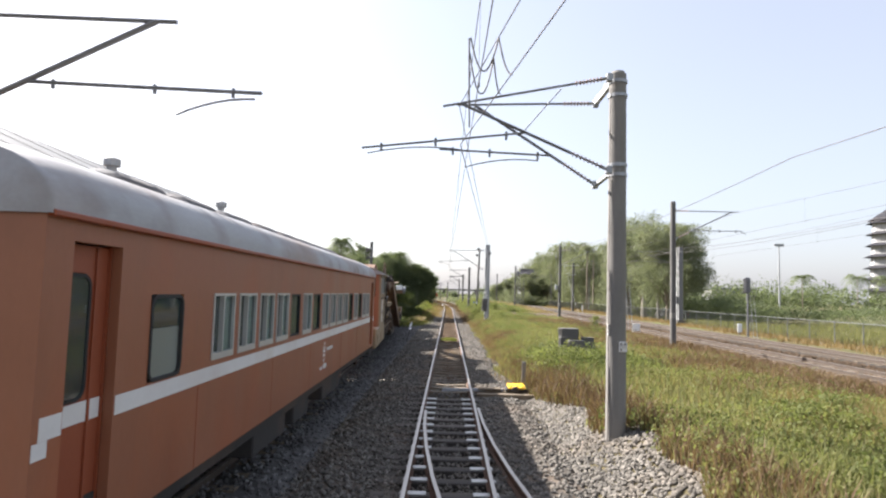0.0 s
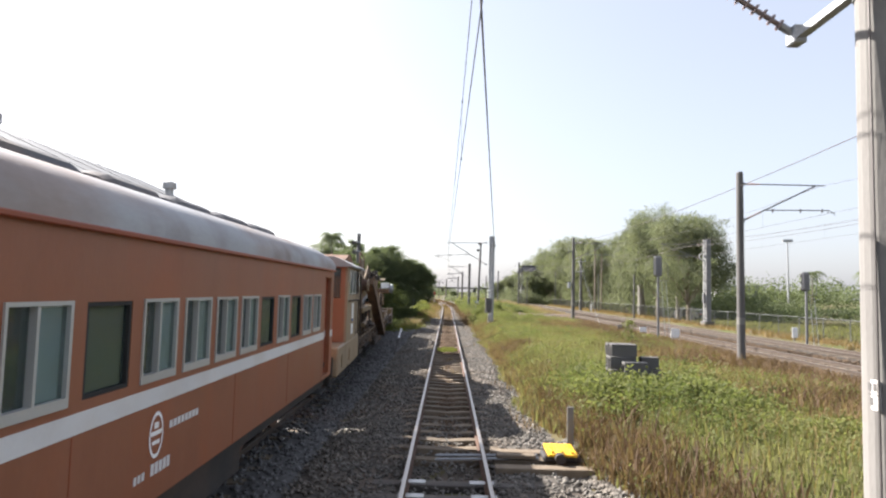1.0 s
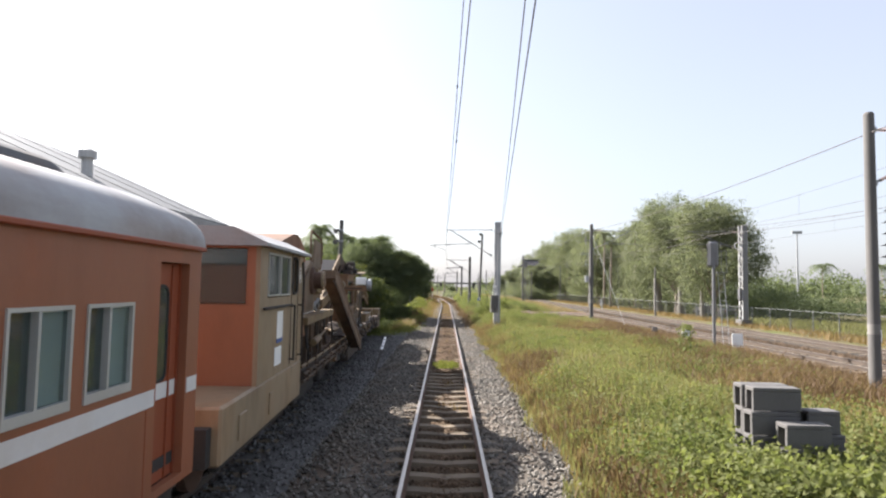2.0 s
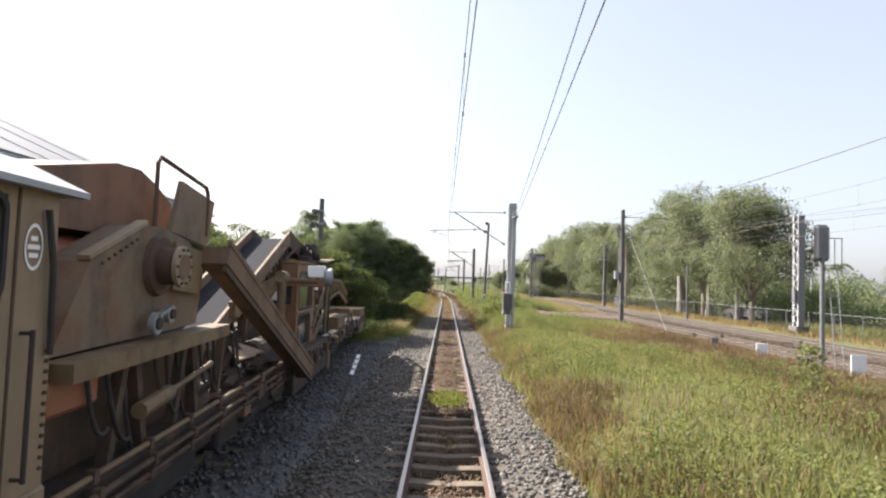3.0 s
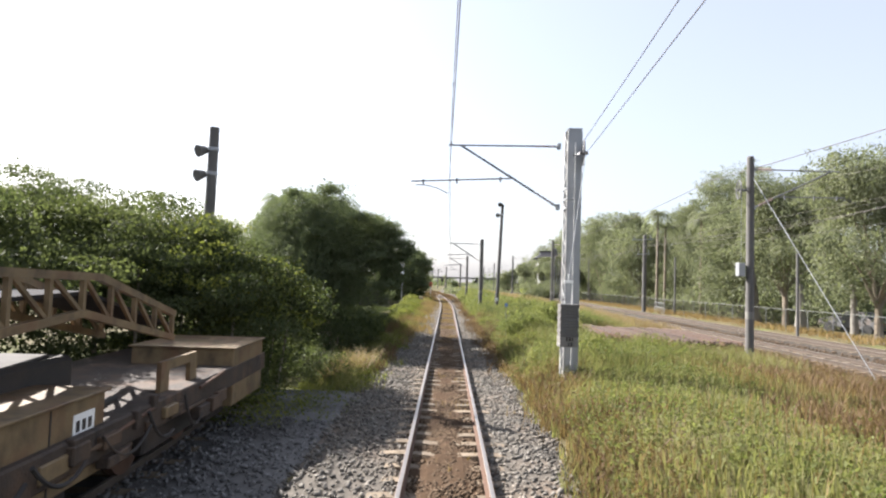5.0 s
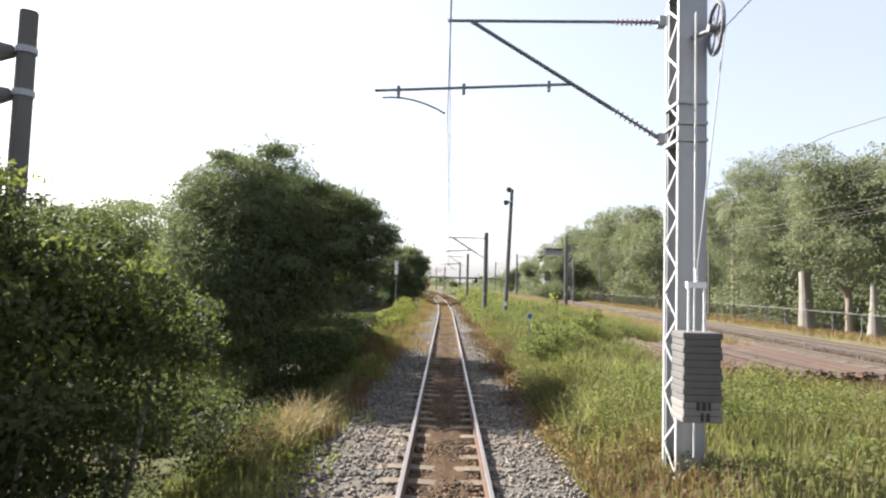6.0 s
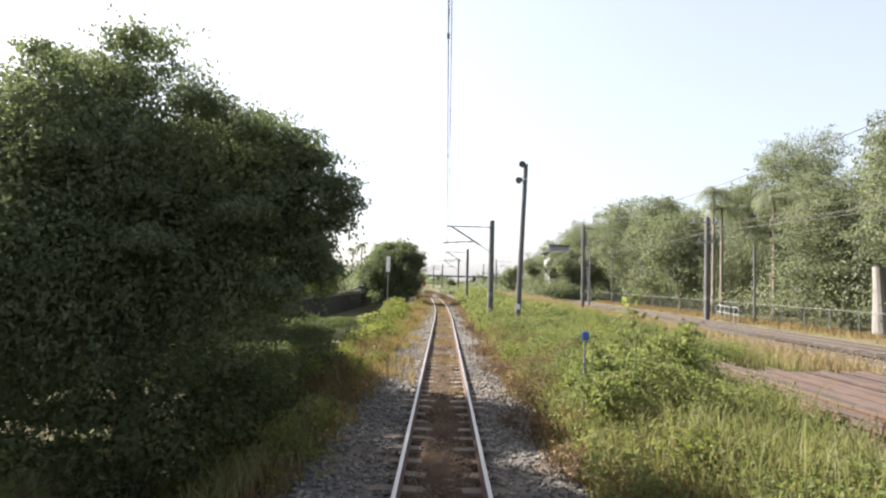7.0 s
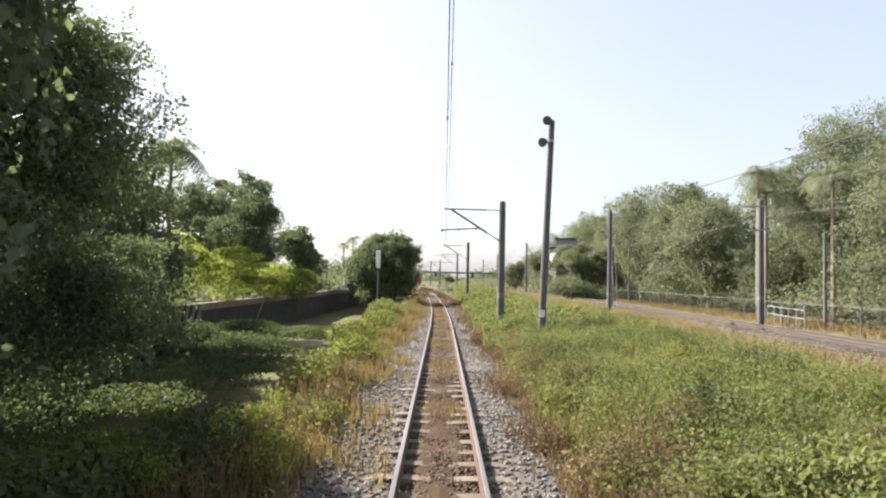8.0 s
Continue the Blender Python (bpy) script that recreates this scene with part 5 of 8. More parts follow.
    rod(fl, (MX + 0.06, 25.52, 2.63), (MX + 0.10, 25.52, 2.63), 0.19, 0.19, 26)
    rod(fl, (MX + 0.10, 25.52, 2.63), (MX + 0.112, 25.52, 2.63), 0.13, 0.125, 26)
    f = P("flange", fl, M_CREAM, "round bolted flange", parent=hs)
    P("flange_bore", rod(bmesh.new(), (MX + 0.112, 25.52, 2.63), (MX + 0.118, 25.52, 2.63), 0.115, 0.115, 22), M_BEAM, parent=hs)
    bolt_row(P, MX + 0.10, [(25.52 + 0.16 * math.cos(a), 2.63 + 0.16 * math.sin(a)) for a in [k * math.pi / 5 for k in range(10)]], hs)
    rp = bmesh.new()
    bar(rp, (MX - 0.10, 25.75, 2.64), (MX - 0.10, 26.45, 2.58), 0.04, 0.46)
    P("side_plate", rp, M_YELLOW, parent=hs)
    bolt_row(P, MX - 0.08, [(25.88 + 0.12 * (k % 3), 2.50 + 0.11 * (k // 3)) for k in range(9)], hs)
    # cover plate and guard rail on top
    P("cover_plate", slab([(25.92, 2.98), (26.14, 3.52), (27.12, 3.42), (26.93, 2.89)], MX - 0.20, MX - 0.25), M_HOUSING, "bent yellow cover plate")
    gr = [(MX - 0.20, 25.54, 2.95), (MX - 0.20, 25.54, 3.60), (MX - 0.20, 25.60, 3.66), (MX - 0.20, 26.82, 3.55), (MX - 0.20, 26.88, 3.48), (MX - 0.20, 26.88, 3.0)]
    P("guard_rail", tube(gr, 0.024), M_RUST, "bent tube guard rail")
    # girder and pulley pair
    gb = bmesh.new()
    bar(gb, (MX - 0.03, 23.85, 1.90), (MX - 0.03, 27.0, 1.93), 0.24, 0.13)
    P("girder", gb, M_YELLOW, "faded yellow girder")
    for yy, zz, r in ((25.28, 2.12, 0.10), (25.56, 2.19, 0.085)):
        pu = bmesh.new()
        rod(pu, (MX - 0.05, yy, zz), (MX + 0.0, yy, zz), r, r, 18)
        P("pulley", pu, M_GALV, "worn steel pulley")
        P("pulley_boss", rod(bmesh.new(), (MX, yy, zz), (MX + 0.02, yy, zz), r * 0.55, r * 0.55, 14), M_DARK)
    P("pulley_link", bar(bmesh.new(), (MX - 0.01, 25.28, 2.19), (MX - 0.01, 25.56, 2.26), 0.03, 0.05, (1, 0, 0)), M_GALV)
    P("orange_tank", bx(MX - 0.6, MX - 0.05, 23.80, 24.45, 1.60, 1.86, 0.03), M_ORANGE, "small orange tank")
    hp = bmesh.new()
    bar(hp, (MX - 0.42, 24.0, 1.45), (MX - 0.42, 27.4, 1.45), 0.05, 0.85)
    P("side_plate", hp, M_MACH)
    for k in range(5):
        y = 24.7 + k * 0.62
        vb = bmesh.new()
        bar(vb, (MX - 0.12, y, 1.02), (MX - 0.12, y + 0.22 * (-1) ** k, 1.86), 0.09, 0.09, (1, 0, 0))
        P("stay", vb, M_MACH)
    cy = bmesh.new()
    rod(cy, (MX - 0.0, 25.0, 1.42), (MX - 0.0, 25.6, 1.47), 0.07, 0.07, 12)
    rod(cy, (MX - 0.0, 25.6, 1.47), (MX - 0.0, 26.7, 1.58), 0.028, 0.028, 10)
    P("hydraulic_cylinder", cy, M_YELLOW, "hydraulic cylinder with bare rod")
    for k in range(11):
        a = Vector((MX - 0.02 - 0.05 * (k % 3), 24.2 + 0.36 * k, 1.86))
        b = a + Vector((0.02, 0.30 + 0.12 * (k % 2), -0.45 - 0.2 * (k % 3)))
        P("hose", tube(sag(a, b, 0.20, 10), 0.018), M_DARK)
    for z, o in ((1.10, 0.0), (0.97, 0.05), (0.84, 0.02)):
        sp_ = P("side_pipe", rod(bmesh.new(), (MX + o, 23.85, z), (MX + o, 30.2, z), 0.026, 0.026, 8), M_MACH if z < 1 else M_YELLOW, "long pipe along the frame")
        for k in range(7):
            P("pipe_clamp", bx(MX + o - 0.035, MX + o + 0.035, 24.3 + k * 0.9, 24.37 + k * 0.9, z - 0.05, z + 0.05), M_MACH, parent=sp_)
    # diagonal lifting beam: a channel with open end
    a, b = Vector((MX + 0.03, 26.55, 2.78)), Vector((MX + 0.16, 31.45, 0.78))
    db = bmesh.new()
    bar(db, a, b, 0.20, 0.30, (1, 0, 0))
    lb_ = P("lifting_beam", db, M_BEAM, "long faded yellow beam sloping to the ground")
    fb = bmesh.new()
    bar(fb, a + Vector((0.13, 0.06, 0.14)), b + Vector((0.13, 0.06, 0.14)), 0.06, 0.05, (1, 0, 0))
    P("beam_flange", fb, M_BEAM, parent=lb_)
    fb = bmesh.new()
    bar(fb, a + Vector((0.13, -0.06, -0.15)), b + Vector((0.13, -0.06, -0.15)), 0.06, 0.05, (1, 0, 0))
    P("beam_flange", fb, M_MACH, parent=lb_)
    bolt_row(P, MX + 0.27, [(31.05 + 0.12 * k, 0.95 - 0.05 * k) for k in range(4)], lb_)
    P("beam_shoe", bx(MX + 0.0, MX + 0.30, 31.38, 31.62, 0.66, 0.86, 0.02), M_MACH, parent=lb_)
    # main conveyor
    NB, FB = MX - 0.62, MX - 1.45
    a0, a1, b1 = Vector((0, 26.6, 0.95)), Vector((0, 33.15, 3.40)), Vector((0, 34.9, 3.12))
    for xs in (NB, FB):
        cb = bmesh.new()
        bar(cb, a0 + Vector((xs, 0, 0)), a1 + Vector((xs, 0, 0)), 0.05, 0.26, (0, 0, 1))
        sb = P("side_board", cb, M_HOUSING, "pale conveyor side board")
        cb = bmesh.new()
        bar(cb, a1 + Vector((xs, 0, -0.01)), b1 + Vector((xs, 0, -0.02)), 0.05, 0.36, (0, 0, 1))
        P("head_board", cb, M_MACH, parent=sb)
        # paler strip that paints the sunlit top edge of the board
        ct = bmesh.new()
        bar(ct, a0 + Vector((xs, 0, 0.14)), a1 + Vector((xs, 0, 0.14)), 0.045, 0.02, (0, 0, 1))
        P("board_lip", ct, M_CREAM, parent=sb)
    bb = bmesh.new()
    xm = (NB + FB) / 2
    bar(bb, a0 + Vector((xm, 0, -0.04)), a1 + Vector((xm, 0, -0.04)), NB - FB - 0.06, 0.03)
    P("belt", bb, M_BELT, "black conveyor belt")
    bb = bmesh.new()
    bar(bb, a1 + Vector((xm, 0, -0.04)), b1 + Vector((xm, 0, -0.06)), NB - FB - 0.06, 0.03)
    P("belt", bb, M_BELT)
    for xs in (NB, FB):
        lw = bmesh.new()
        bar(lw, a0 + Vector((xs, 0.6, -0.40)), a1 + Vector((xs, -0.1, -0.72)), 0.07, 0.09)
        P("truss_chord", lw, M_MACH)
        for k in range(13):
            p = a0.lerp(a1, (k + 0.5) / 13) + Vector((xs, 0, -0.12))
            q = a0.lerp(a1, (k + 0.8) / 13) + Vector((xs, 0, -0.42 - 0.025 * k))
            v = bmesh.new()
            bar(v, p, q, 0.05, 0.06, (1, 0, 0))
            P("truss_post", v, M_MACH)
    for k in range(13):
        p = a0.lerp(a1, (k + 0.5) / 13) + Vector((0, 0, -0.26))
        P("roller", rod(bmesh.new(), p + Vector((NB - 0.03, 0, 0)), p + Vector((FB + 0.03, 0, 0)), 0.05, 0.05, 10), M_GALV, "steel return roller")
    P("head_drum", rod(bmesh.new(), (NB + 0.06, 34.85, 3.15), (FB - 0.06, 34.85, 3.15), 0.17, 0.17, 18), M_BELT)
    mo = bmesh.new()
    box(mo, NB + 0.06, NB + 0.34, 34.45, 35.0, 3.05, 3.38, 0.04)
    dm = P("drum_motor", mo, M_DARK, "dark drive motor")
    P("motor_end", rod(bmesh.new(), (NB + 0.2, 34.30, 3.2), (NB + 0.2, 34.46, 3.2), 0.13, 0.13, 14), M_DARK, parent=dm)
    ch = bmesh.new()
    bar(ch, (NB + 0.05, 29.2, 2.02), (NB + 0.05, 33.0, 2.58), 0.10, 0.26, (0, 0, 1))
    P("long_girder", ch, M_YELLOW, "yellow girder below the conveyor")
    for y, z in ((28.0, 1.5), (29.8, 2.0), (31.2, 2.4)):
        for xs in (NB, FB):
            sup = bmesh.new()
            bar(sup, (xs, y, 1.0), (xs, y + 0.25, z), 0.14, 0.14, (1, 0, 0))
            P("conveyor_support", sup, M_MACH)
    # hopper, sump and loose plates, with a block added to darken the shade below
    P("hopper", slab([(28.4, 1.03), (28.0, 1.35), (29.4, 1.45), (30.2, 1.03)], NB - 0.1, xl + 0.3), M_MACH)
    P("engine_block", bx(xl + 0.2, MX - 0.85, 29.6, 32.3, 1.0, 1.6, 0.05), M_SHADEGRIME)
    P("sump", rod(bmesh.new(), (MX - 0.5, 29.9, 1.25), (MX - 0.5, 31.3, 1.25), 0.22, 0.22, 16), M_MACH)
    for k in range(16):
        s = bmesh.new()
        y = 26.6 + 0.30 * k
        x = MX - 0.15 - 0.12 * (k % 4)
        bar(s, (x, y, 1.10 + 0.05 * (k % 3)), (x - 0.15 + 0.2 * g.random(), y + 0.5 + 0.4 * g.random(), 1.12 + 0.16 * g.random()), 0.10 + 0.10 * g.random(), 0.04)
        P("loose_plate", s, M_SHADEGRIME if k % 5 else M_MACH)
    for dy, m in ((0.0, M_CREAM), (0.45, M_CREAM)):
        s = bmesh.new()
        vs = [s.verts.new(p) for p in ((MX - 0.10, 28.0 + dy, 1.42), (MX - 0.05, 28.75 + dy, 1.40), (MX - 0.45, 28.7 + dy, 1.52))]
        s.faces.new(vs)
        r = bmesh.ops.extrude_face_region(s, geom=list(s.faces))
        for v in [e for e in r["geom"] if isinstance(e, bmesh.types.BMVert)]:
            v.co.z += 0.02
        bmesh.ops.recalc_face_normals(s, faces=s.faces)
        P("bent_sheet", s, m, "pale bent metal sheet catching the sun")
    # second cab
    X2 = MX - 0.22
    y0, y1 = 32.50, 34.66
    XC = X2 - 0.05
    HU, HL = (32.78, 34.24, 1.88, 2.63), (32.80, 34.10, 1.04, 1.70)
    c2 = P("second_cab", holed_panel(y0, y1, 0.85, 2.84, XC, XC - 0.06, [HU, HL]), M_CABORANGE, "dull orange operator's cab")
    rounded_window(P, c2, XC, *HU)
    rounded_window(P, c2, XC, *HL)
    P("belt_rail", bx(XC, XC + 0.035, y0, y1, 1.755, 1.815, 0.012), M_CABORANGE, parent=c2)
    P("corner_post", bx(XC - 0.02, XC + 0.025, y0 - 0.02, y0 + 0.10, 0.85, 2.84, 0.012), M_CABORANGE, parent=c2)
    P("grab_rail", tube([(XC, 32.70, 1.08), (XC + 0.06, 32.70, 1.12), (XC + 0.06, 32.70, 1.48), (XC, 32.70, 1.52)], 0.012), M_GALV, parent=c2)
    P("cab_front", bx(XC - 1.6, XC - 0.06, y0, y0 + 0.05, 0.85, 2.00), M_CABORANGE, parent=c2)
    for a, b in ((XC - 1.6, XC - 0.60), (XC - 0.12, XC - 0.06)):
        P("front_pillar", bx(a, b, y0, y0 + 0.05, 2.00, 2.46), M_CABORANGE, parent=c2)
    P("front_header", bx(XC - 1.6, XC - 0.06, y0, y0 + 0.05, 2.46, 2.84), M_CABORANGE, parent=c2)
    P("front_pane", bx(XC - 0.61, XC - 0.11, y0 + 0.02, y0 + 0.03, 1.99, 2.47), M_GLASS, "front window", parent=c2)
    for a, b, za, zb in ((XC - 0.62, XC - 0.10, 1.98, 2.01), (XC - 0.62, XC - 0.59, 2.01, 2.46), (XC - 0.13, XC - 0.10, 2.01, 2.46)):
        P("front_gasket", bx(a, b, y0 - 0.012, y0, za, zb, 0.004), M_RUBBER, parent=c2)
    P("paper_sheet", slab_xz([(XC - 0.54, 2.07), (XC - 0.40, 2.05), (XC - 0.37, 2.14), (XC - 0.28, 2.10), (XC - 0.27, 2.44), (XC - 0.54, 2.44)], y0 + 0.008, y0 + 0.014), M_WHITE, "torn white paper in the front window", parent=c2)
    P("cab_inside", bx(XC - 1.50, XC - 1.45, y0 + 0.1, y1 - 0.1, 0.9, 2.8), M_INSIDE, parent=c2)
    P("operator_seat", bx(XC - 0.75, XC - 0.35, 33.9, 34.3, 1.0, 2.05, 0.08), M_DARK, parent=c2)
    P("cab_back", bx(XC - 1.6, XC - 0.06, y1 - 0.05, y1, 0.85, 2.84), M_CABORANGE, parent=c2)
    P("cab_roof", bx(XC - 1.62, XC + 0.05, y0 - 0.04, y1 + 0.04, 2.84, 2.89, 0.01), M_CABORANGE, parent=c2)
    for k in range(6):
        a = Vector((XC + 0.02 - 0.12 * (k % 3), 33.9 + 0.16 * k, 3.02 + 0.05 * (k % 2)))
        P("hose", tube(sag(a, a + Vector((-0.1, 0.35 + 0.1 * (k % 3), -0.02 - 0.08 * (k % 2))), -0.16 - 0.05 * (k % 3), 9), 0.022), M_DARK)
    P("valve_block", bx(XC - 0.34, XC - 0.04, 34.0, 34.5, 2.90, 3.06, 0.03), M_DARK)
    P("hydraulic_motor", rod(bmesh.new(), (XC - 0.30, 34.62, 3.02), (XC + 0.10, 34.62, 3.02), 0.12, 0.12, 16), M_DARK)
    P("roof_box", bx(XC - 0.9, XC - 0.45, 33.0, 33.8, 2.89, 3.02, 0.02), M_MACH)
    P("diagonal_stay", bar(bmesh.new(), (XC - 0.3, 32.6, 2.89), (XC - 0.3, 33.6, 3.20), 0.05, 0.05, (1, 0, 0)), M_MACH)
    hs2 = [(X2 - 0.85, y0 - 0.02, 2.0), (X2 - 0.80, y0 - 0.06, 1.45), (X2 - 0.55, y0 - 0.07, 1.25), (X2 - 0.30, y0 - 0.06, 1.5), (X2 - 0.22, y0 - 0.03, 1.9)]
    P("hose", tube(hs2, 0.012), M_DARK, parent=c2)
    sh = bmesh.new()
    bar(sh, (X2 + 0.05, 34.2, 2.92), (X2 + 0.05, 35.5, 3.02), 0.45, 0.03)
    P("sun_shield", sh, M_YELLOW, parent=c2)
    # cross arm with a white box and a work light, on a post
    P("cross_arm", bx(X2 - 0.40, X2 + 0.66, 31.82, 31.98, 2.37, 2.53, 0.015), M_CABORANGE, "orange cross arm")
    P("arm_slot", bx(X2 - 0.36, X2 + 0.50, 31.812, 31.818, 2.43, 2.465), M_DARK)
    P("white_box", bx(X2 + 0.30, X2 + 0.62, 31.80, 32.0, 2.56, 2.79, 0.012), M_WHITE, "small white metal box")
    la = bmesh.new()
    rod(la, (X2 + 0.62, 31.86, 2.56), (X2 + 0.72, 31.885, 2.56), 0.15, 0.19, 28)
    rod(la, (X2 + 0.72, 31.885, 2.56), (X2 + 0.755, 31.894, 2.56), 0.195, 0.195, 28)
    P("work_light", la, M_GALV, "grey rounded work light")
    po = bmesh.new()
    rod(po, (X2 - 0.05, 31.15, 0.95), (X2 - 0.05, 31.15, 2.50), 0.08, 0.08, 12)
    rod(po, (X2 - 0.05, 31.0, 2.55), (X2 - 0.05, 31.3, 2.55), 0.11, 0.11, 12)
    P("post", po, M_YELLOW, "thick yellow round post")
    # rods, bin with a sign, lattice conveyor
    for x, y, z0, z1, r in ((X2 + 0.06, 35.6, 0.55, 2.95, 0.022), (X2 + 0.02, 35.9, 0.7, 2.8, 0.016), (X2, 36.6, 0.6, 2.62, 0.05)):
        P("upright_rod", rod(bmesh.new(), (x, y, z0), (x, y, z1), r, r, 8), M_DARK)
    P("bin", slab([(34.5, 2.05), (34.5, 2.85), (35.9, 2.72), (36.25, 2.42), (35.4, 2.05)], X2 - 0.32, xl + 0.2), M_CABORANGE, "rust-orange steel bin")
    sg = P("sign", bx(X2 - 0.32, X2 - 0.31, 35.10, 35.80, 2.26, 2.60), M_WHITE, "white sign with dark marks")
    for j in range(2):
        for k in range(4):
            P("sign_mark", bx(X2 - 0.31, X2 - 0.305, 35.16 + k * 0.155, 35.26 + k * 0.155, 2.30 + j * 0.155, 2.40 + j * 0.155), M_RUST, parent=sg)
    pts_t = [(36.5, 2.55), (40.8, 2.45), (42.8, 1.95)]
    pts_b = [(36.5, 1.75), (40.5, 2.08), (42.8, 1.62)]
    TX = X2 - 0.25
    for xs in (TX, TX - 0.95):
        for p in (pts_t, pts_b):
            for a, b in zip(p, p[1:]):
                P("truss_chord", bar(bmesh.new(), (xs, *a), (xs, *b), 0.07, 0.08), M_YELLOW)
        n = 11
        for k in range(n + 1):
            y = 36.55 + 6.2 * k / n
            zt = float(np.interp(y, [p[0] for p in pts_t], [p[1] for p in pts_t]))
            zb = float(np.interp(y, [p[0] for p in pts_b], [p[1] for p in pts_b]))
            P("truss_post", bar(bmesh.new(), (xs, y, zb), (xs, y, zt), 0.05, 0.05, (1, 0, 0)), M_YELLOW)
            if k < n:
                yn = y + 6.2 / n
                zn = float(np.interp(yn, [p[0] for p in pts_b], [p[1] for p in pts_b]))
                P("truss_diagonal", bar(bmesh.new(), (xs, y, zt), (xs, yn, zn), 0.04, 0.04, (1, 0, 0)), M_YELLOW)
    for (ya, za), (yb, zb) in (((36.5, 2.18), (40.7, 2.28)), ((40.7, 2.28), (42.8, 1.80))):
        t = bmesh.new()
        bar(t, (TX - 0.48, ya, za), (TX - 0.48, yb, zb), 0.85, 0.04)
        P("truss_belt", t, M_BELT)
    for p, q, w in (((34.4, 1.35), (36.4, 2.50), 0.06), ((34.4, 1.0), (36.3, 1.75), 0.08)):
        P("strut", bar(bmesh.new(), (X2 - 0.02, *p), (X2 - 0.02, *q), 0.06, w, (1, 0, 0)), M_YELLOW)
    P("upright_column", bar(bmesh.new(), (X2 - 0.03, 36.15, 0.9), (X2 - 0.03, 36.5, 2.62), 0.10, 0.11, (1, 0, 0)), M_YELLOW)

    def locker(ya, yb, za, zb, x1, m, over=0.04, depth=1.7):
        l = P("locker", bx(x1 - depth, x1, ya, yb, za, zb, 0.015), m, "yellow sheet steel locker")
        P("locker_lid", bx(x1 - depth - over, x1 + over, ya - over, yb + over, zb, zb + 0.03, 0.008), M_YELLOW, parent=l)
        return l
    k1 = locker(38.15, 40.4, 0.55, 1.33, X2 + 0.09, M_YELLOW, depth=1.42)
    nt_ = P("notice", bx(X2 + 0.091, X2 + 0.098, 39.85, 40.2, 0.83, 1.20), M_WHITE, "white notice", parent=k1)
    for j in range(2):
        for k in range(3):
            P("notice_mark", bx(X2 + 0.098, X2 + 0.101, 39.89 + k * 0.10, 39.95 + k * 0.10, 0.89 + j * 0.15, 0.99 + j * 0.15), M_DARK, parent=nt_)
    P("lid_seam", bx(X2 + 0.09, X2 + 0.096, 39.50, 39.52, 0.57, 1.32), M_DARK, parent=k1)
    locker(37.3, 38.08, 0.62, 0.98, X2 + 0.08, M_YELLOW, depth=0.9)
    locker(44.3, 46.1, 0.36, 1.29, X2 + 0.16, M_YELLOW, depth=1.66)
    P("bracket_plate", holed_panel(41.9, 43.1, 0.72, 1.4, X2 + 0.0, X2 - 0.06, [(42.15, 42.85, 0.86, 1.28)]), M_YELLOW)
    # small gear along the frame
    for k in range(46):
        y = 28.0 + 15.4 * g.random()
        z = 0.62 + 0.42 * g.random()
        xo = MX - 0.04 - (0.0 if y < 31.5 else 0.02)
        l, hh, d = 0.10 + 0.38 * g.random(), 0.05 + 0.16 * g.random(), 0.03 + 0.09 * g.random()
        m = (M_MACH, M_SHADEGRIME, M_RUST, M_YELLOW, M_SHADEGRIME, M_MACH)[k % 6]
        if k % 3 == 2:
            P("fitting", rod(bmesh.new(), (xo + d * 0.6, y, z), (xo + d * 0.6, y + l * 2.4, z + 0.05 * g.normal()), 0.022, 0.022, 8), m)
        else:
            P("fitting", bx(xo - 0.03, xo + d, y, y + l, z - hh / 2, z + hh / 2, 0.012), m)
    for k in range(14):
        y = 29.0 + 1.0 * k + 0.4 * g.random()
        a = Vector((MX + 0.02, y, 0.98))
        P("hose", tube(sag(a, a + Vector((0.03, 0.5 + 0.5 * g.random(), -0.05 - 0.3 * g.random())), 0.12 + 0.15 * g.random(), 9), 0.014 + 0.008 * g.random()), M_DARK)
    # engine housings and gear that fill the rear half
    P("engine_housing", bx(xl + 0.1, X2 - 0.42, 34.5, 37.25, 0.95, 2.02, 0.05), M_MACH, "rusty brown engine housing")
    P("rear_housing", bx(xl + 0.1, X2 - 0.62, 37.25, 41.1, 0.75, 1.58, 0.05), M_DARK)
    for k in range(6):
        z = 1.08 + 0.15 * k
        P("cooling_rib", bx(X2 - 0.42, X2 - 0.36, 34.7, 36.2, z, z + 0.05), M_MACH)
    for k in range(7):
        a = Vector((X2 - 0.30 + 0.06 * (k % 3), 34.5 + 0.42 * k, 1.75 - 0.12 * (k % 2)))
        P("hose", tube(sag(a, a + Vector((0.12, 0.5 + 0.2 * (k % 3), -0.55 - 0.12 * (k % 3))), 0.16, 10), 0.022), M_DARK)
    for k, (ya, yb, za, zb) in enumerate(((34.6, 36.9, 1.22, 1.30), (34.5, 37.2, 0.98, 1.02), (36.2, 38.8, 1.72, 1.60), (39.4, 41.1, 1.10, 1.12))):
        P("pipe", rod(bmesh.new(), (X2 - 0.16, ya, za), (X2 - 0.16, yb, zb), 0.035, 0.035, 10), (M_MACH, M_DARK, M_YELLOW, M_DARK)[k])
    P("valve_block", bx(X2 - 0.34, X2 - 0.10, 35.5, 35.85, 1.05, 1.38, 0.02), M_MACH)
    P("filter", rod(bmesh.new(), (X2 - 0.14, 36.75, 1.0), (X2 - 0.14, 36.75, 1.32), 0.09, 0.08, 12), M_RUST)
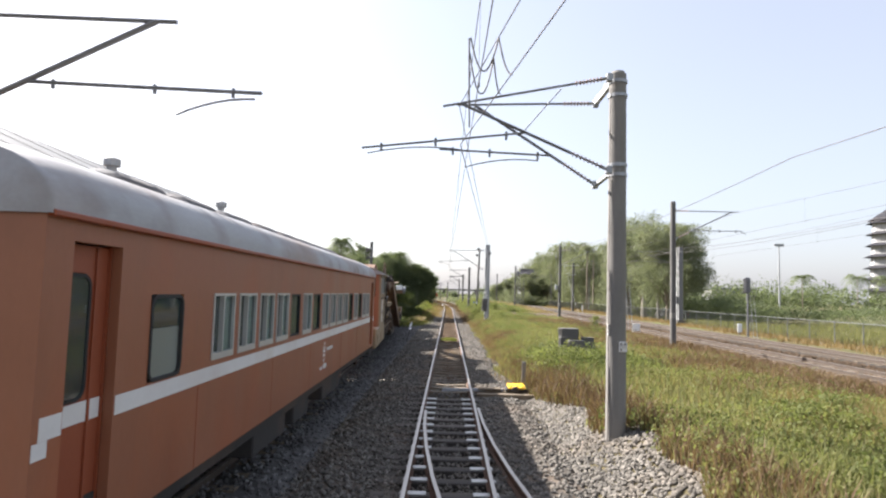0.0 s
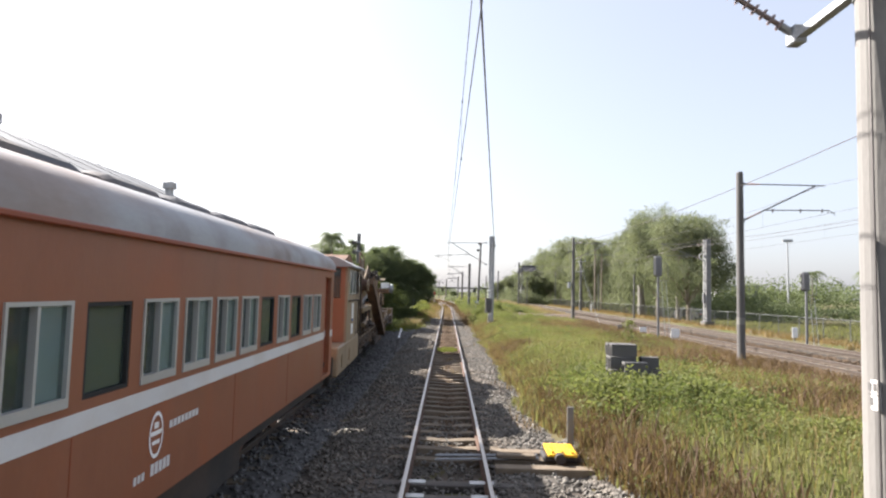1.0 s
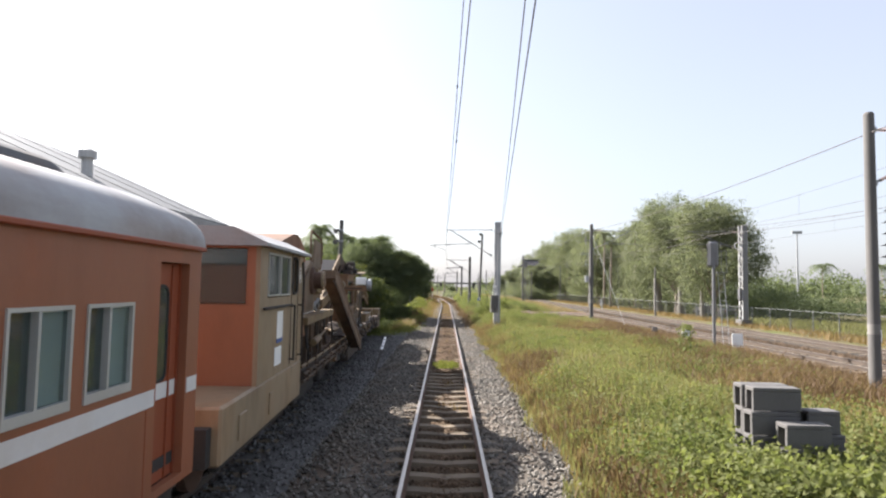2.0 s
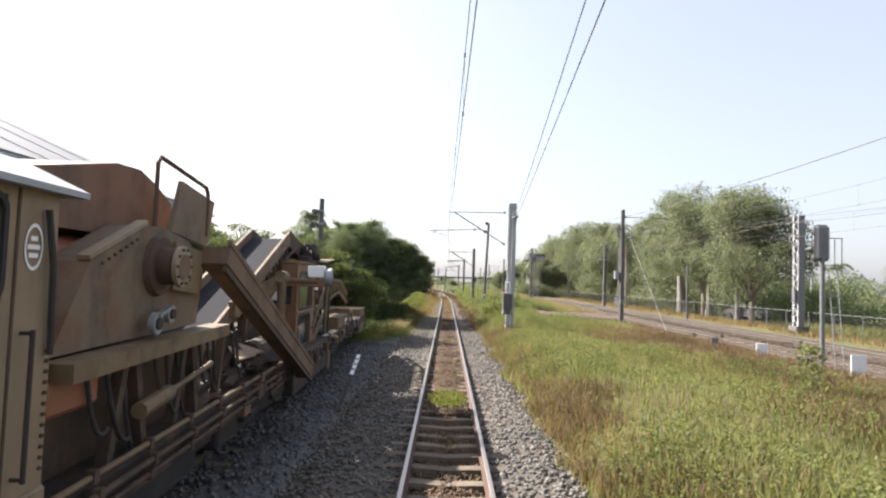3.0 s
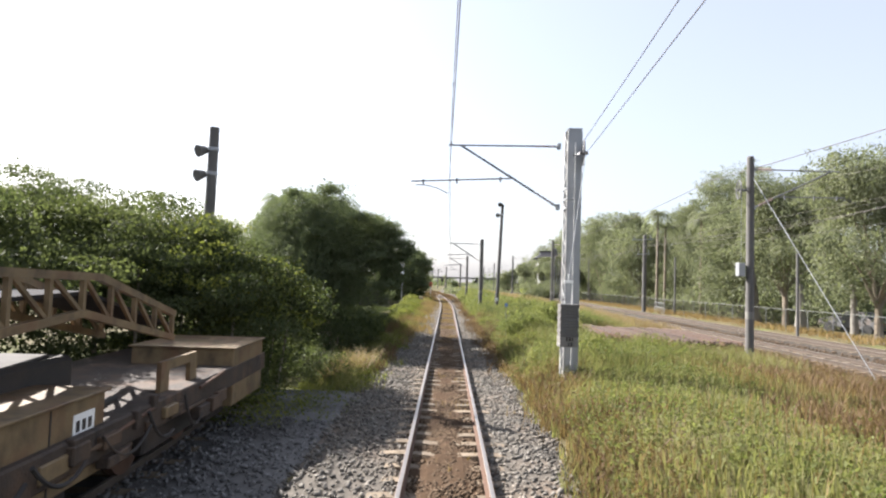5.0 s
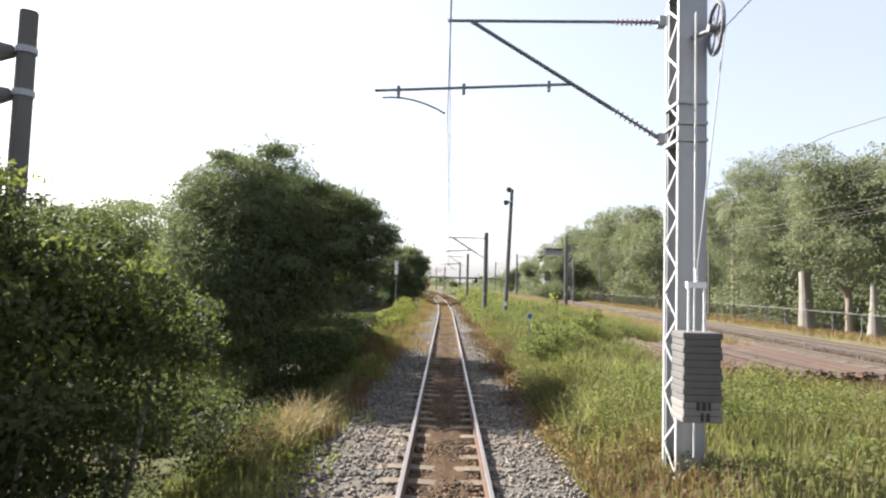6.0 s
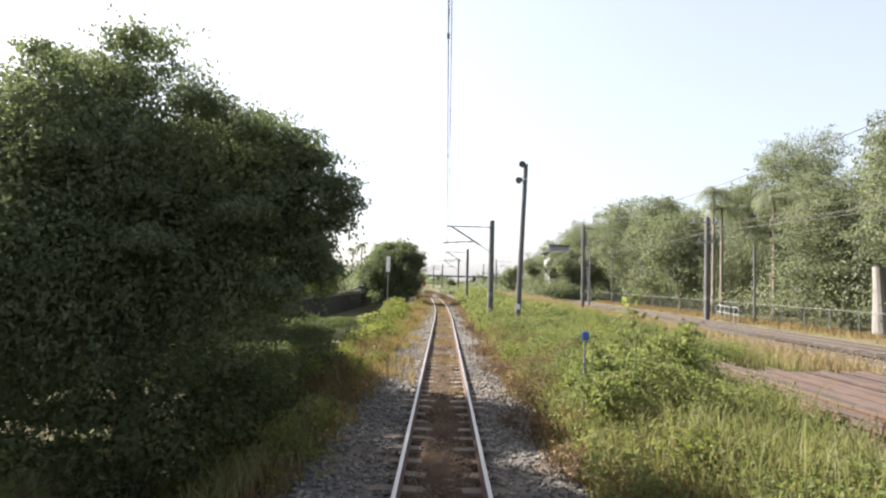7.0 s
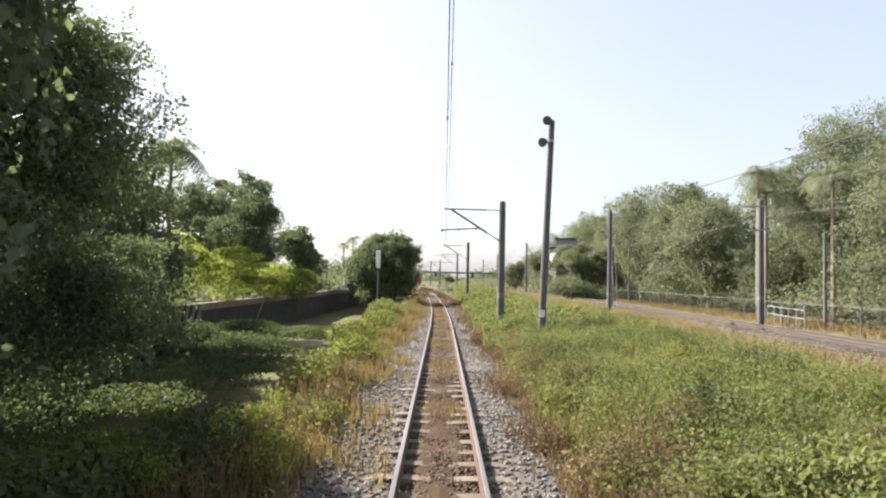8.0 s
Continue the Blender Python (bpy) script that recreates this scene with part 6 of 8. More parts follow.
    P("motor_ring", rod(bmesh.new(), (X2 - 0.12, 36.1, 1.18), (X2 - 0.02, 36.1, 1.18), 0.11, 0.11, 18), M_GALV, "worn steel ring")
    # unseen dark boxes added to fill the shade between the wheels
    for yc, w in ((37.6, 1.6), (39.6, 1.5), (44.6, 0.9), (26.5, 2.2), (29.0, 1.2), (33.0, 1.4)):
        P("under_box", bx(xl + 0.5, MX - 0.42, yc - w / 2, yc + w / 2, 0.12, 0.70, 0.04), M_DARK)
    # deck shade comes from its dark material
    P("platform", bx(MC, X2 + 0.02, 40.3, 46.25, 0.68, 0.745), M_SHADEGRIME)
    pp = bmesh.new()
    rod(pp, (X2 + 0.16, 35.75, 1.06), (X2 + 0.16, 37.7, 0.78), 0.075, 0.075, 14)
    ex = P("exhaust_pipe", pp, M_YELLOW, "thick yellow pipe")
    P("pipe_stub", rod(bmesh.new(), (X2 + 0.16, 34.9, 1.12), (X2 + 0.16, 35.75, 1.06), 0.03, 0.03, 10), M_GALV, parent=ex)
    P("side_panel", bx(X2 - 0.1, X2, 37.0, 37.4, 0.0, 0.7, 0.01), M_YELLOW)
    for yc in (21.8, 30.6, 43.0):
        P("bogie_frame", bx(MX - 0.45, MX - 0.30, yc - 1.3, yc + 1.3, 0.30, 0.62, 0.03), M_DARK)
        for dy in (-0.85, 0.85):
            for sx in (-0.566, 0.566):
                P("wheel", rod(bmesh.new(), (MC + sx - 0.06, yc + dy, 0.35), (MC + sx + 0.06, yc + dy, 0.35), 0.40, 0.40, 20), M_RUST)
    P("chain_trough", bx(MX - 0.9, MX - 0.12, 31.9, 36.2, 0.2, 0.9, 0.03), M_SHADEGRIME)
    # unseen dark fill added below the frame for its shade
    P("under_gear", bx(xl + 0.3, MX - 0.5, 24.0, 29.0, 0.25, 0.75, 0.04), M_DARK)
    return root


machine()
# striped stake leaning beside the siding
sk = empty("stake", -2.18, 33.45, -0.2, label="leaning white striped stake in the ballast", category="stake")
sk_a, sk_b = Vector((-0.08, -0.85, 0.0)), Vector((0.06, 0.98, 0.94))
part("stem", bar(bmesh.new(), sk_a, sk_a.lerp(sk_b, 0.62), 0.028, 0.07, (1, 0, 0)), M_TIMBER, sk)
part("board", bar(bmesh.new(), sk_a.lerp(sk_b, 0.62), sk_b, 0.03, 0.08, (1, 0, 0)), M_WHITE, sk)
for k in range(3):
    f = 0.70 + 0.10 * k
    part("dark_band", bar(bmesh.new(), sk_a.lerp(sk_b, f), sk_a.lerp(sk_b, f + 0.03), 0.034, 0.06, (1, 0, 0)), M_DARK, sk)


# ---- depot building beyond the siding ----
def building():
    root = empty("depot_building", -9.3, 10.0, -0.2, label="long grey rendered depot building with sheet roof and parapet", category="building")

    def P(n, bm, m, label="", parent=None):
        for v in bm.verts:
            v.co -= Vector((-9.3, 10.0, -0.2))
        return part(n, bm, m, parent or root, label)

    P("wall", bx(-28, -11.9, 8, 44.8, -0.3, 5.58), M_BUILD)
    gb = slab_xz([(-11.95, 5.6), (-20.0, 9.05), (-27.95, 5.6)], 8.0, 44.8)
    P("gable", gb, M_BUILD)
    rf = extrude_profile([(-11.5, 5.55), (-20.0, 9.2), (-28.5, 5.55), (-28.5, 5.45), (-20.0, 9.08), (-11.5, 5.45)], 7.5, 45.0)
    roof = P("roof", rf, M_ROOFSHEET, "pale grey sheet metal roof")
    for k in range(13):
        y = 8.2 + 2.9 * k
        P("roof_seam", bar(bmesh.new(), (-11.5, y, 5.58), (-20.0, y, 9.23), 0.04, 0.02), M_ROOFSHEET, parent=roof)
    for y in (12.6, 24.3, 36.0):
        vb = bmesh.new()
        rod(vb, (-13.9, y, 6.4), (-13.9, y, 7.22), 0.22, 0.20, 14)
        rod(vb, (-13.9, y, 7.22), (-13.9, y, 7.50), 0.33, 0.33, 14)
        rod(vb, (-13.9, y, 7.50), (-13.9, y, 7.60), 0.33, 0.14, 14)
        P("roof_vent", vb, M_LATTICE, "round metal roof ventilator", parent=roof)
    P("annex_wall", holed_panel(33.7, 41.9, -0.3, 4.4, -10.6, -10.8, [(38.9, 40.1, 3.42, 4.02)]), M_BUILD)
    P("annex_front", bx(-11.89, -10.6, 33.62, 33.7, -0.3, 4.4), M_BUILD)
    P("annex_end", bx(-11.89, -10.8, 41.7, 41.9, -0.3, 4.4), M_BUILD)
    P("parapet", bx(-11.89, -10.23, 33.5, 42.3, 4.3, 5.16, 0.02), M_BUILD, "stained concrete parapet")
    for y in (35.4, 38.1, 41.4):
        P("pilaster", bx(-10.62, -10.5, y, y + 0.45, -0.3, 4.3), M_BUILD)
    w = P("window", holed_panel(38.9, 40.1, 3.42, 4.02, -10.66, -10.74, [(38.96, 39.47, 3.48, 3.96), (39.53, 40.04, 3.48, 3.96)]), M_ALU)
    # opaque pale pane in place of the reflection on the glass
    P("pane", bx(-10.71, -10.70, 38.92, 40.08, 3.44, 4.0), M_CURTAIN, "window glass with a pale reflection put into its colour", parent=w)
    aw = bmesh.new()
    bar(aw, (-10.1, 28, 3.0), (-10.1, 42.0, 3.0), 1.1, 0.06)
    for k in range(46):
        bar(aw, (-10.62, 28.2 + 0.3 * k, 3.045), (-9.58, 28.2 + 0.3 * k, 3.045), 0.08, 0.03)
    P("awning", aw, M_GALV, "corrugated sheet awning")
    return root


building()

# ---- fence beyond the main line ----
def fence():
    root = empty("fence", 22.6, -10, 0, label="low grey wire mesh fence along the main line", category="fence")
    zb = 0.0
    n = 75
    post = rod(bmesh.new(), (0, 0, -0.2), (0, 0, 1.45), 0.03, 0.03, 6)
    p0 = part("post", post, M_FENCE, root)
    for k in range(1, n):
        p = p0.copy()
        scene.collection.objects.link(p)
        p.parent = root
        p.matrix_basis = pose(-0.012 * k, 2.4 * k, 0)
    for z in (1.42, 0.1):
        part("rail", rod(bmesh.new(), (0, 0, z), (-0.012 * n, 2.4 * n, z), 0.02, 0.02, 6), M_FENCE, root)
    v, f = [], []
    for k in range(int(2.4 * n / 0.11)):
        y = k * 0.11
        x = -0.012 * y / 2.4
        i = len(v)
        v += [(x - 0.008, y - 0.004, 0.1), (x + 0.008, y + 0.004, 0.1), (x + 0.008, y + 0.014, 1.42), (x - 0.008, y + 0.006, 1.42)]
        f.append((i, i + 1, i + 2, i + 3))
    tagged(raw("mesh_wire", v, f, M_FENCE, root), kind="stuff")
    return root


fence()

# white railing by the mast with cross arms
rl = empty("railing", 19.8, 91.5, 0.05, label="short pale grey tube railing", category="railing")
for k in range(6):
    part("post", rod(bmesh.new(), (0.25 * k, 1.2 * k - 2, 0), (0.25 * k, 1.2 * k - 2, 1.15), 0.03, 0.03, 8), M_GALV, rl)
for z in (1.12, 0.65):
    part("rail", rod(bmesh.new(), (0, -2, z), (1.25, 4, z), 0.025, 0.025, 8), M_GALV, rl)


# ---- signals ----
def signal(x, y, top, label, head_h=1.05, flip=1):
    zb = float(ground_z(x, y))
    root = empty("railway_signal", x, y, zb, label=label, category="signal")
    h = top - zb
    part("post", rod(bmesh.new(), (0, 0, -0.2), (0, 0, h - 0.2), 0.065, 0.06, 12), M_ARM, root)
    part("footing", bx(-0.25, 0.25, -0.25, 0.25, -0.1, 0.18, 0.02), M_CONC, root)
    hd = part("head", bx(-0.22, 0.22, -0.05, 0.12, h - head_h, h, 0.09), M_ARM, root, "grey rounded signal head seen from behind")
    for k in range(3):
        z = h - 0.18 - k * (head_h - 0.3) / 2
        part("hood", rod(bmesh.new(), (0, 0.12, z), (0, 0.34, z), 0.12, 0.12, 14, False), M_DARK, hd)
    lb = bmesh.new()
    zp = h - head_h - 0.2
    at = lambda k, z: (0.14 + 0.24 * k + 0.22 * (1 - z / zp), -0.05, z)
    for k in (0, 1):
        rod(lb, at(k, 0.05), at(k, zp), 0.016, 0.016, 6)
    for k in range(int(zp / 0.34)):
        z = 0.3 + 0.34 * k
        rod(lb, at(0, z), at(1, z), 0.009, 0.009, 5)
    pb = bmesh.new()
    bar(pb, (0.05, -0.05, zp), (0.45, -0.05, zp), 0.35, 0.03)
    for xx in (0.22, 0.42):
        rod(pb, (xx, -0.2, zp), (xx, -0.2, zp + 0.85), 0.012, 0.012, 5)
    rod(pb, (0.05, -0.2, zp + 0.85), (0.44, -0.2, zp + 0.85), 0.014, 0.014, 5)
    part("platform", pb, M_ARM, root, "small ladder platform with rail")
    part("ladder", lb, M_GALV, root, "thin steel ladder")
    return root


signal(10.55, 37.1, 4.55, "colour light signal on a steel post with ladder")
signal(18.8, 38.5, 3.97, "slim colour light signal near the fence", 1.0)
signal(10.9, 96.0, 6.3, "tall signal with round head beside the main line", 0.9)
# marker boards and small posts
def marker(x, y, w, h, z1, material, label, post=None):
    zb = float(ground_z(x, y))
    root = empty("marker_post", x, y, zb, label=label, category="marker")
    part("post", bx(-w * 0.12, w * 0.12, -0.02, 0.02, -0.2, z1 - zb - h * 0.5, 0.003), post or M_CONC, root)
    part("board", bx(-w / 2, w / 2, -0.06, -0.02, z1 - zb - h, z1 - zb, 0.01), material, root)
    return root


marker(11.2, 36.6, 0.42, 0.62, 0.95, M_WHITE, "white painted board on a short post")
marker(11.35, 41.9, 0.40, 0.55, 0.72, M_WHITE, "white painted board on a short post")
marker(10.6, 44.0, 0.30, 0.40, 0.70, M_CONC, "grey concrete marker stone")
marker(18.9, 39.8, 0.30, 0.55, 1.0, M_WHITE, "white capped box on a short post")
marker(2.02, 16.9, 0.11, 0.75, 0.66, M_CONC, "square concrete stub post in the ballast")
marker(2.45, 59.7, 0.12, 0.14, 1.68, M_BLUE, "small blue sign on a thin dark post among weeds", M_ARM)

# trough covers stacked in the grass
tc = empty("concrete_trough_stack", 4.04, 20.9, 0.42, label="stack of grey concrete cable troughs in the grass", category="concrete blocks")
def trough_bm(w, l, h):
    """An upturned channel: two side walls under a slab, open at the ends."""
    bm = bmesh.new()
    box(bm, -w / 2, w / 2, -l / 2, l / 2, h - 0.05, h, 0.008)
    box(bm, -w / 2, w / 2, -l / 2, -l / 2 + 0.045, 0, h - 0.051, 0.006)
    box(bm, -w / 2, w / 2, l / 2 - 0.045, l / 2, 0, h - 0.051, 0.006)
    return bm


for dx, dy, z, w in ((0, 0.0, -0.19, 0.60), (0.02, 0.25, -0.19, 0.60), (0.19, -0.35, -0.27, 0.55), (0.66, 0.11, -0.19, 0.50), (0, 0, 0.10, 0.60), (0.02, 0.25, 0.10, 0.60), (0, 0.01, 0.39, 0.60), (0.01, 0.26, 0.39, 0.58), (0.03, 0.02, 0.68, 0.58), (0.01, 0.27, 0.68, 0.60), (0.18, -0.34, 0.02, 0.55), (0.20, -0.33, 0.31, 0.54), (0.66, 0.10, 0.10, 0.50), (0.66, 0.12, 0.39, 0.40)):
    o = part("trough", trough_bm(w, 0.23, 0.28), M_CONC_D, tc)
    o.matrix_basis = pose(dx, dy, z, 0, 0, 3.0 * math.sin(9 * dx + 5 * dy + z * 7))

# switch machine
def switch_machine():
    root = empty("switch_machine", 1.72, 16.4, -0.13, label="switch machine with bright yellow cover beside the rails", category="switch machine")
    for y in (-0.45, 0.0, 0.45):
        part("bearer", bx(-1.0, 1.15, y - 0.11, y + 0.11, -0.12, 0.06, 0.01), M_SLEEPER, root, "pale weathered timber bearer")
    b = part("gearbox", bx(-0.24, 0.34, -0.20, 0.22, 0.06, 0.16, 0.03), M_DARK, root)
    cb = bmesh.new()
    bar(cb, (0.05, -0.24, 0.175), (0.05, 0.28, 0.215), 0.44, 0.035)
    c = part("cover", cb, M_BRIGHT, root, "bright yellow cover plate")
    for k in range(3):
        part("rib", bx(-0.12 + 0.15 * k, -0.09 + 0.15 * k, -0.20, 0.24, 0.205, 0.235), M_BRIGHT, c)
    m = part("motor", rod(bmesh.new(), (0.0, -0.33, 0.14), (0.0, -0.20, 0.14), 0.08, 0.08, 16), M_DARK, root)
    part("rod", rod(bmesh.new(), (-1.9, 0.05, 0.06), (-0.3, 0.05, 0.10), 0.022, 0.022, 8), M_GALV, root)
    part("rod", rod(bmesh.new(), (-1.9, -0.15, 0.05), (-0.3, -0.1, 0.10), 0.018, 0.018, 8), M_GALV, root)
    part("board", bx(0.45, 1.10, -0.14, 0.0, 0.06, 0.12, 0.01), M_SLEEPER, root, "bleached plank")
    part("board", bx(-0.95, -0.35, -0.14, 0.02, 0.08, 0.14, 0.01), M_SLEEPER, root, "bleached plank")
    return root


switch_machine()

# old rails stacked flat beside the line
def rail_pile():
    root = empty("rail_stack", 5.85, 56.6, 0.24, label="flat stack of old rusty rails lying in the grass", category="rails")
    g = np.random.default_rng(5)
    prof = [(-0.06, 0), (0.06, 0), (0.06, 0.012), (0.01, 0.024), (0.01, 0.10), (0.032, 0.108), (0.032, 0.138), (-0.032, 0.138), (-0.032, 0.108), (-0.01, 0.10), (-0.01, 0.024), (-0.06, 0.012)]
    for k in range(38):
        if k % 7 == 4:
            continue
        x = 0.1 + k * 0.128
        y0 = (1.6 if k < 2 else 0.7 if k < 9 else 0.1) + g.random() * 0.5 - 0.012 * k
        bm = extrude_profile([(x + a, 0.26 + b + (0.012 if k % 3 else 0)) for a, b in prof], y0, y0 + 6.0 + g.random() * 0.9)
        # the first rail's paler rust paints the sun on the stack's edge
        part("old_rail", bm, (M_OLDRAIL, M_RUST, M_OLDRAIL, M_SHADEGRIME)[k % 4] if k else M_BEAM, root)
    for y in (1.9, 4.0, 6.2):
        part("skid", bx(0, 4.9, y, y + 0.16, 0.02, 0.2), M_TIMBER, root)
    return root


rail_pile()
# bare dirt beside the main line
db = bmesh.new()
rows = []
for i in range(26):
    y = 52 + i * 0.6
    xa = 5.3 + 1.2 * (i / 25 - 0.5) ** 2 * 8 + 0.35 * math.sin(i * 1.3)
    xb = 11.9 + 0.2 * math.sin(i * 0.9)
    rows.append([db.verts.new((xa + (xb - xa) * k / 6, y, float(ground_z(xa + (xb - xa) * k / 6, y)) + (0.05 if 0 < k < 6 else -0.03))) for k in range(7)])
for r, s in zip(rows, rows[1:]):
    for k in range(6):
        db.faces.new((r[k], r[k + 1], s[k + 1], s[k]))
tagged(part("dirt_path", db, M_DIRT), label="bare reddish dirt under the stacked rails", category="dirt", kind="structure")


# ---- trees and bushes ----
def bush(name, blobs, leaf, count, material, label, seed, category="bush"):
    x, y = blobs[0][0], blobs[0][1]
    zb = float(ground_z(x, y))
    root = empty(name, x, y, zb, label=label, category=category)
    g = np.random.default_rng(seed)
    rel = [(b[0] - x, b[1] - y, b[2] - zb, *b[3:]) for b in blobs]
    for b in rel[:5]:
        part("stem", rod(bmesh.new(), (b[0] * 0.85, b[1] * 0.85, -0.6), (b[0], b[1], b[2]), 0.05, 0.02, 6), M_BARK, root)
    p, d, _ = crown_points(rel, count, g, 0.5)
    v, f = leaf_quads(p, d * 0.6 + np.array([0, 0, 0.6]), leaf * (0.6 + 0.8 * g.random(len(p))), seed=seed, droop=0.4)
    mesh_np("leaves", v, f, material, root)
    return root


def layered(blobs, n, seed, r0=0.30, r1=0.62):
    """Breaks rounded masses into many flat overlapping sprays over a hollow, darker core."""
    g = np.random.default_rng(seed)
    blobs = np.array(blobs, float)
    area = blobs[:, 3] * blobs[:, 5]
    out = [(b[0], b[1], b[2], b[3] * 0.84, b[4] * 0.84, b[5] * 0.84) for b in blobs]
    for k in g.choice(len(blobs), n, p=area / area.sum()):
        b = blobs[k]
        d = g.normal(size=3)
        d[2] = d[2] if d[2] > -0.3 else -0.3 * d[2]
        d /= np.linalg.norm(d)
        r = r0 + (r1 - r0) * g.random()
        q = b[:3] + d * b[3:] * (0.78 + 0.20 * g.random())
        out.append((q[0], q[1], q[2], r * 1.25, r * 1.25, r * 0.42))
    return out


# big dark trees close to the track
BIG = [(-1.5, 0.2, 4.85, 1.4, 1.5, 1.1), (-0.3, -0.1, 4.6, 1.7, 1.6, 1.5), (-1.9, 0.5, 4.0, 1.1, 1.8, 1.4), (1.1, 0.4, 3.9, 1.5, 1.2, 1.2), (2.1, 0.5, 3.7, 1.0, 0.9, 0.9), (0.9, 0.0, 2.4, 1.7, 1.3, 1.6), (-0.8, -0.8, 2.4, 1.9, 1.6, 2.0), (-1.9, -0.6, 2.2, 1.2, 1.5, 1.9),
       (-0.9, 2.4, 4.2, 1.7, 1.6, 1.4), (-1.9, 2.4, 3.9, 1.2, 1.6, 1.5), (-1.0, 2.4, 2.0, 1.3, 1.5, 1.8), (-1.9, 1.5, 2.0, 1.3, 1.6, 1.7)]
# drooping leafy boughs at the track side
TIPS = [(2.6, 0.8, 4.4), (3.0, 0.7, 4.0), (2.9, 0.9, 3.4), (2.7, 0.6, 3.0), (2.4, 0.8, 4.7), (2.8, 1.0, 2.6), (1.9, 0.2, 4.7), (2.3, 0.2, 2.3), (1.4, -0.5, 4.9), (3.2, 0.9, 3.7), (2.0, -0.3, 3.4)]
BIG += [(x, y - 0.6, z, 0.50, 0.50, 0.22) for x, y, z in TIPS]
g_b = np.random.default_rng(8)
for k in range(110):
    b = BIG[int(g_b.integers(12))]
    d = g_b.normal(size=3)
    d[2] = abs(d[2]) * 0.9 - 0.2
    d /= np.linalg.norm(d)
    r = 0.16 + 0.24 * g_b.random()
    ex, ey = b[0] + d[0] * b[3] + r * 1.5, b[1] + d[1] * b[4]
    if d[1] < -0.35 or ex > min(3.0, 2.3 - 0.8 * (ey - 1.6)) or ey > 3.6:
        continue
    BIG.append((b[0] + d[0] * b[3], b[1] + d[1] * b[4], b[2] + d[2] * b[5], r * 1.5, r * 1.5, r * 0.6))
tree("tree", -4.9, 58.5, 7.0, 4.4, 0.066, 290000, M_LEAF_DARK, "large dark broad-leaved tree overhanging the track edge", 11, shell=0.75, trunk_h=0.9, trunk_r=0.28, blobs=BIG, zbase=0.0, twigs=2600, twig_len=0.55,
     within=lambda p: p[:, 0] < 3.7 - 0.55 * np.clip(p[:, 1], 0, 9))
tree("tree", -6.7, 65.2, 8.0, 2.6, 0.07, 170000, M_LEAF_DARK, "dark leafy tree beside the ditch", 12, trunk_h=1.5, clusters=22, shell=0.75, twigs=1500, twig_len=0.7)
tree("tree", -11.5, 75.0, 7.2, 3.4, 0.16, 30000, M_LEAF_DARK, "broad-leaved tree behind the ditch", 13, trunk_h=1.5, clusters=16, twigs=500, twig_len=0.8)
tree("tree", -12.2, 62.5, 5.3, 3.4, 0.10, 50000, M_LEAF_DARK, "broad-leaved tree behind the bushes", 14, trunk_h=1.5, clusters=16, twigs=500, twig_len=0.8)
tree("tree", -15.5, 54.0, 5.9, 3.4, 0.24, 9000, M_LEAF_MID, "leafy tree behind the depot", 15, clusters=14)
tree("tree", -9.9, 74.0, 6.6, 2.4, 0.10, 50000, M_LEAF_DARK, "dark leafy tree standing in the ditch", 22, trunk_h=0.9, clusters=16, shell=0.6, twigs=500, twig_len=0.7)
tree("tree", -15.8, 103.0, 10.6, 3.8, 0.18, 40000, M_LEAF_DARK, "dark tree behind the ditch wall", 24, trunk_h=1.2, clusters=16, twigs=500, twig_len=0.8)
tree("tree", -20.2, 106.0, 10.4, 3.6, 0.2, 24000, M_LEAF_DARK, "dark tree by the ditch", 16, clusters=14)
tree("tree", -6.0, 116.0, 7.7, 4.1, 0.22, 36000, M_LEAF_DARK, "round dense dark tree", 17, trunk_h=1.2, clusters=16, twigs=500, twig_len=0.8)
tree("tree", -15.0, 120.0, 7.3, 3.4, 0.25, 14000, M_LEAF_DARK, "dark tree by the road", 18, clusters=12)
tree("tree", -5.5, 138.0, 5.5, 3.0, 0.3, 6000, M_LEAF_MID, "tree beside the distant track", 19, clusters=12)
SHRUB = [(-6.0, 47.9, 1.9, 2.2, 2.2, 1.9), (-7.5, 47.0, 2.3, 2.6, 2.6, 1.9), (-4.7, 48.6, 1.5, 1.7, 2.2, 1.6), (-7.0, 51.0, 2.1, 2.4, 2.2, 1.8), (-4.7, 50.8, 1.1, 1.3, 1.3, 1.3), (-9.5, 44.0, 2.7, 2.6, 2.6, 1.8), (-10.5, 49.0, 2.5, 3.0, 3.0, 2.0), (-8.2, 50.0, 3.0, 2.0, 2.0, 1.4), (-7.2, 48.6, 2.8, 1.9, 2.0, 1.5), (-10.0, 48.0, 3.2, 2.4, 2.2, 1.9), (-12.8, 47.5, 3.7, 2.4, 2.4, 2.0), (-12.5, 44.5, 3.2, 2.2, 2.4, 1.8), (-7.4, 45.0, 2.0, 1.6, 2.0, 1.5), (-5.2, 48.4, -0.1, 1.6, 2.0, 1.0), (-7.0, 48.0, -0.1, 2.0, 2.4, 1.2), (-5.6, 51.0, -0.3, 1.4, 1.4, 0.9), (-6.6, 45.6, 0.2, 1.4, 1.6, 1.0)]
bush("shrub", layered(SHRUB, 420, 5), 0.085, 270000, M_LEAF_SHRUB, "dense green shrub with layered leaves", 21)
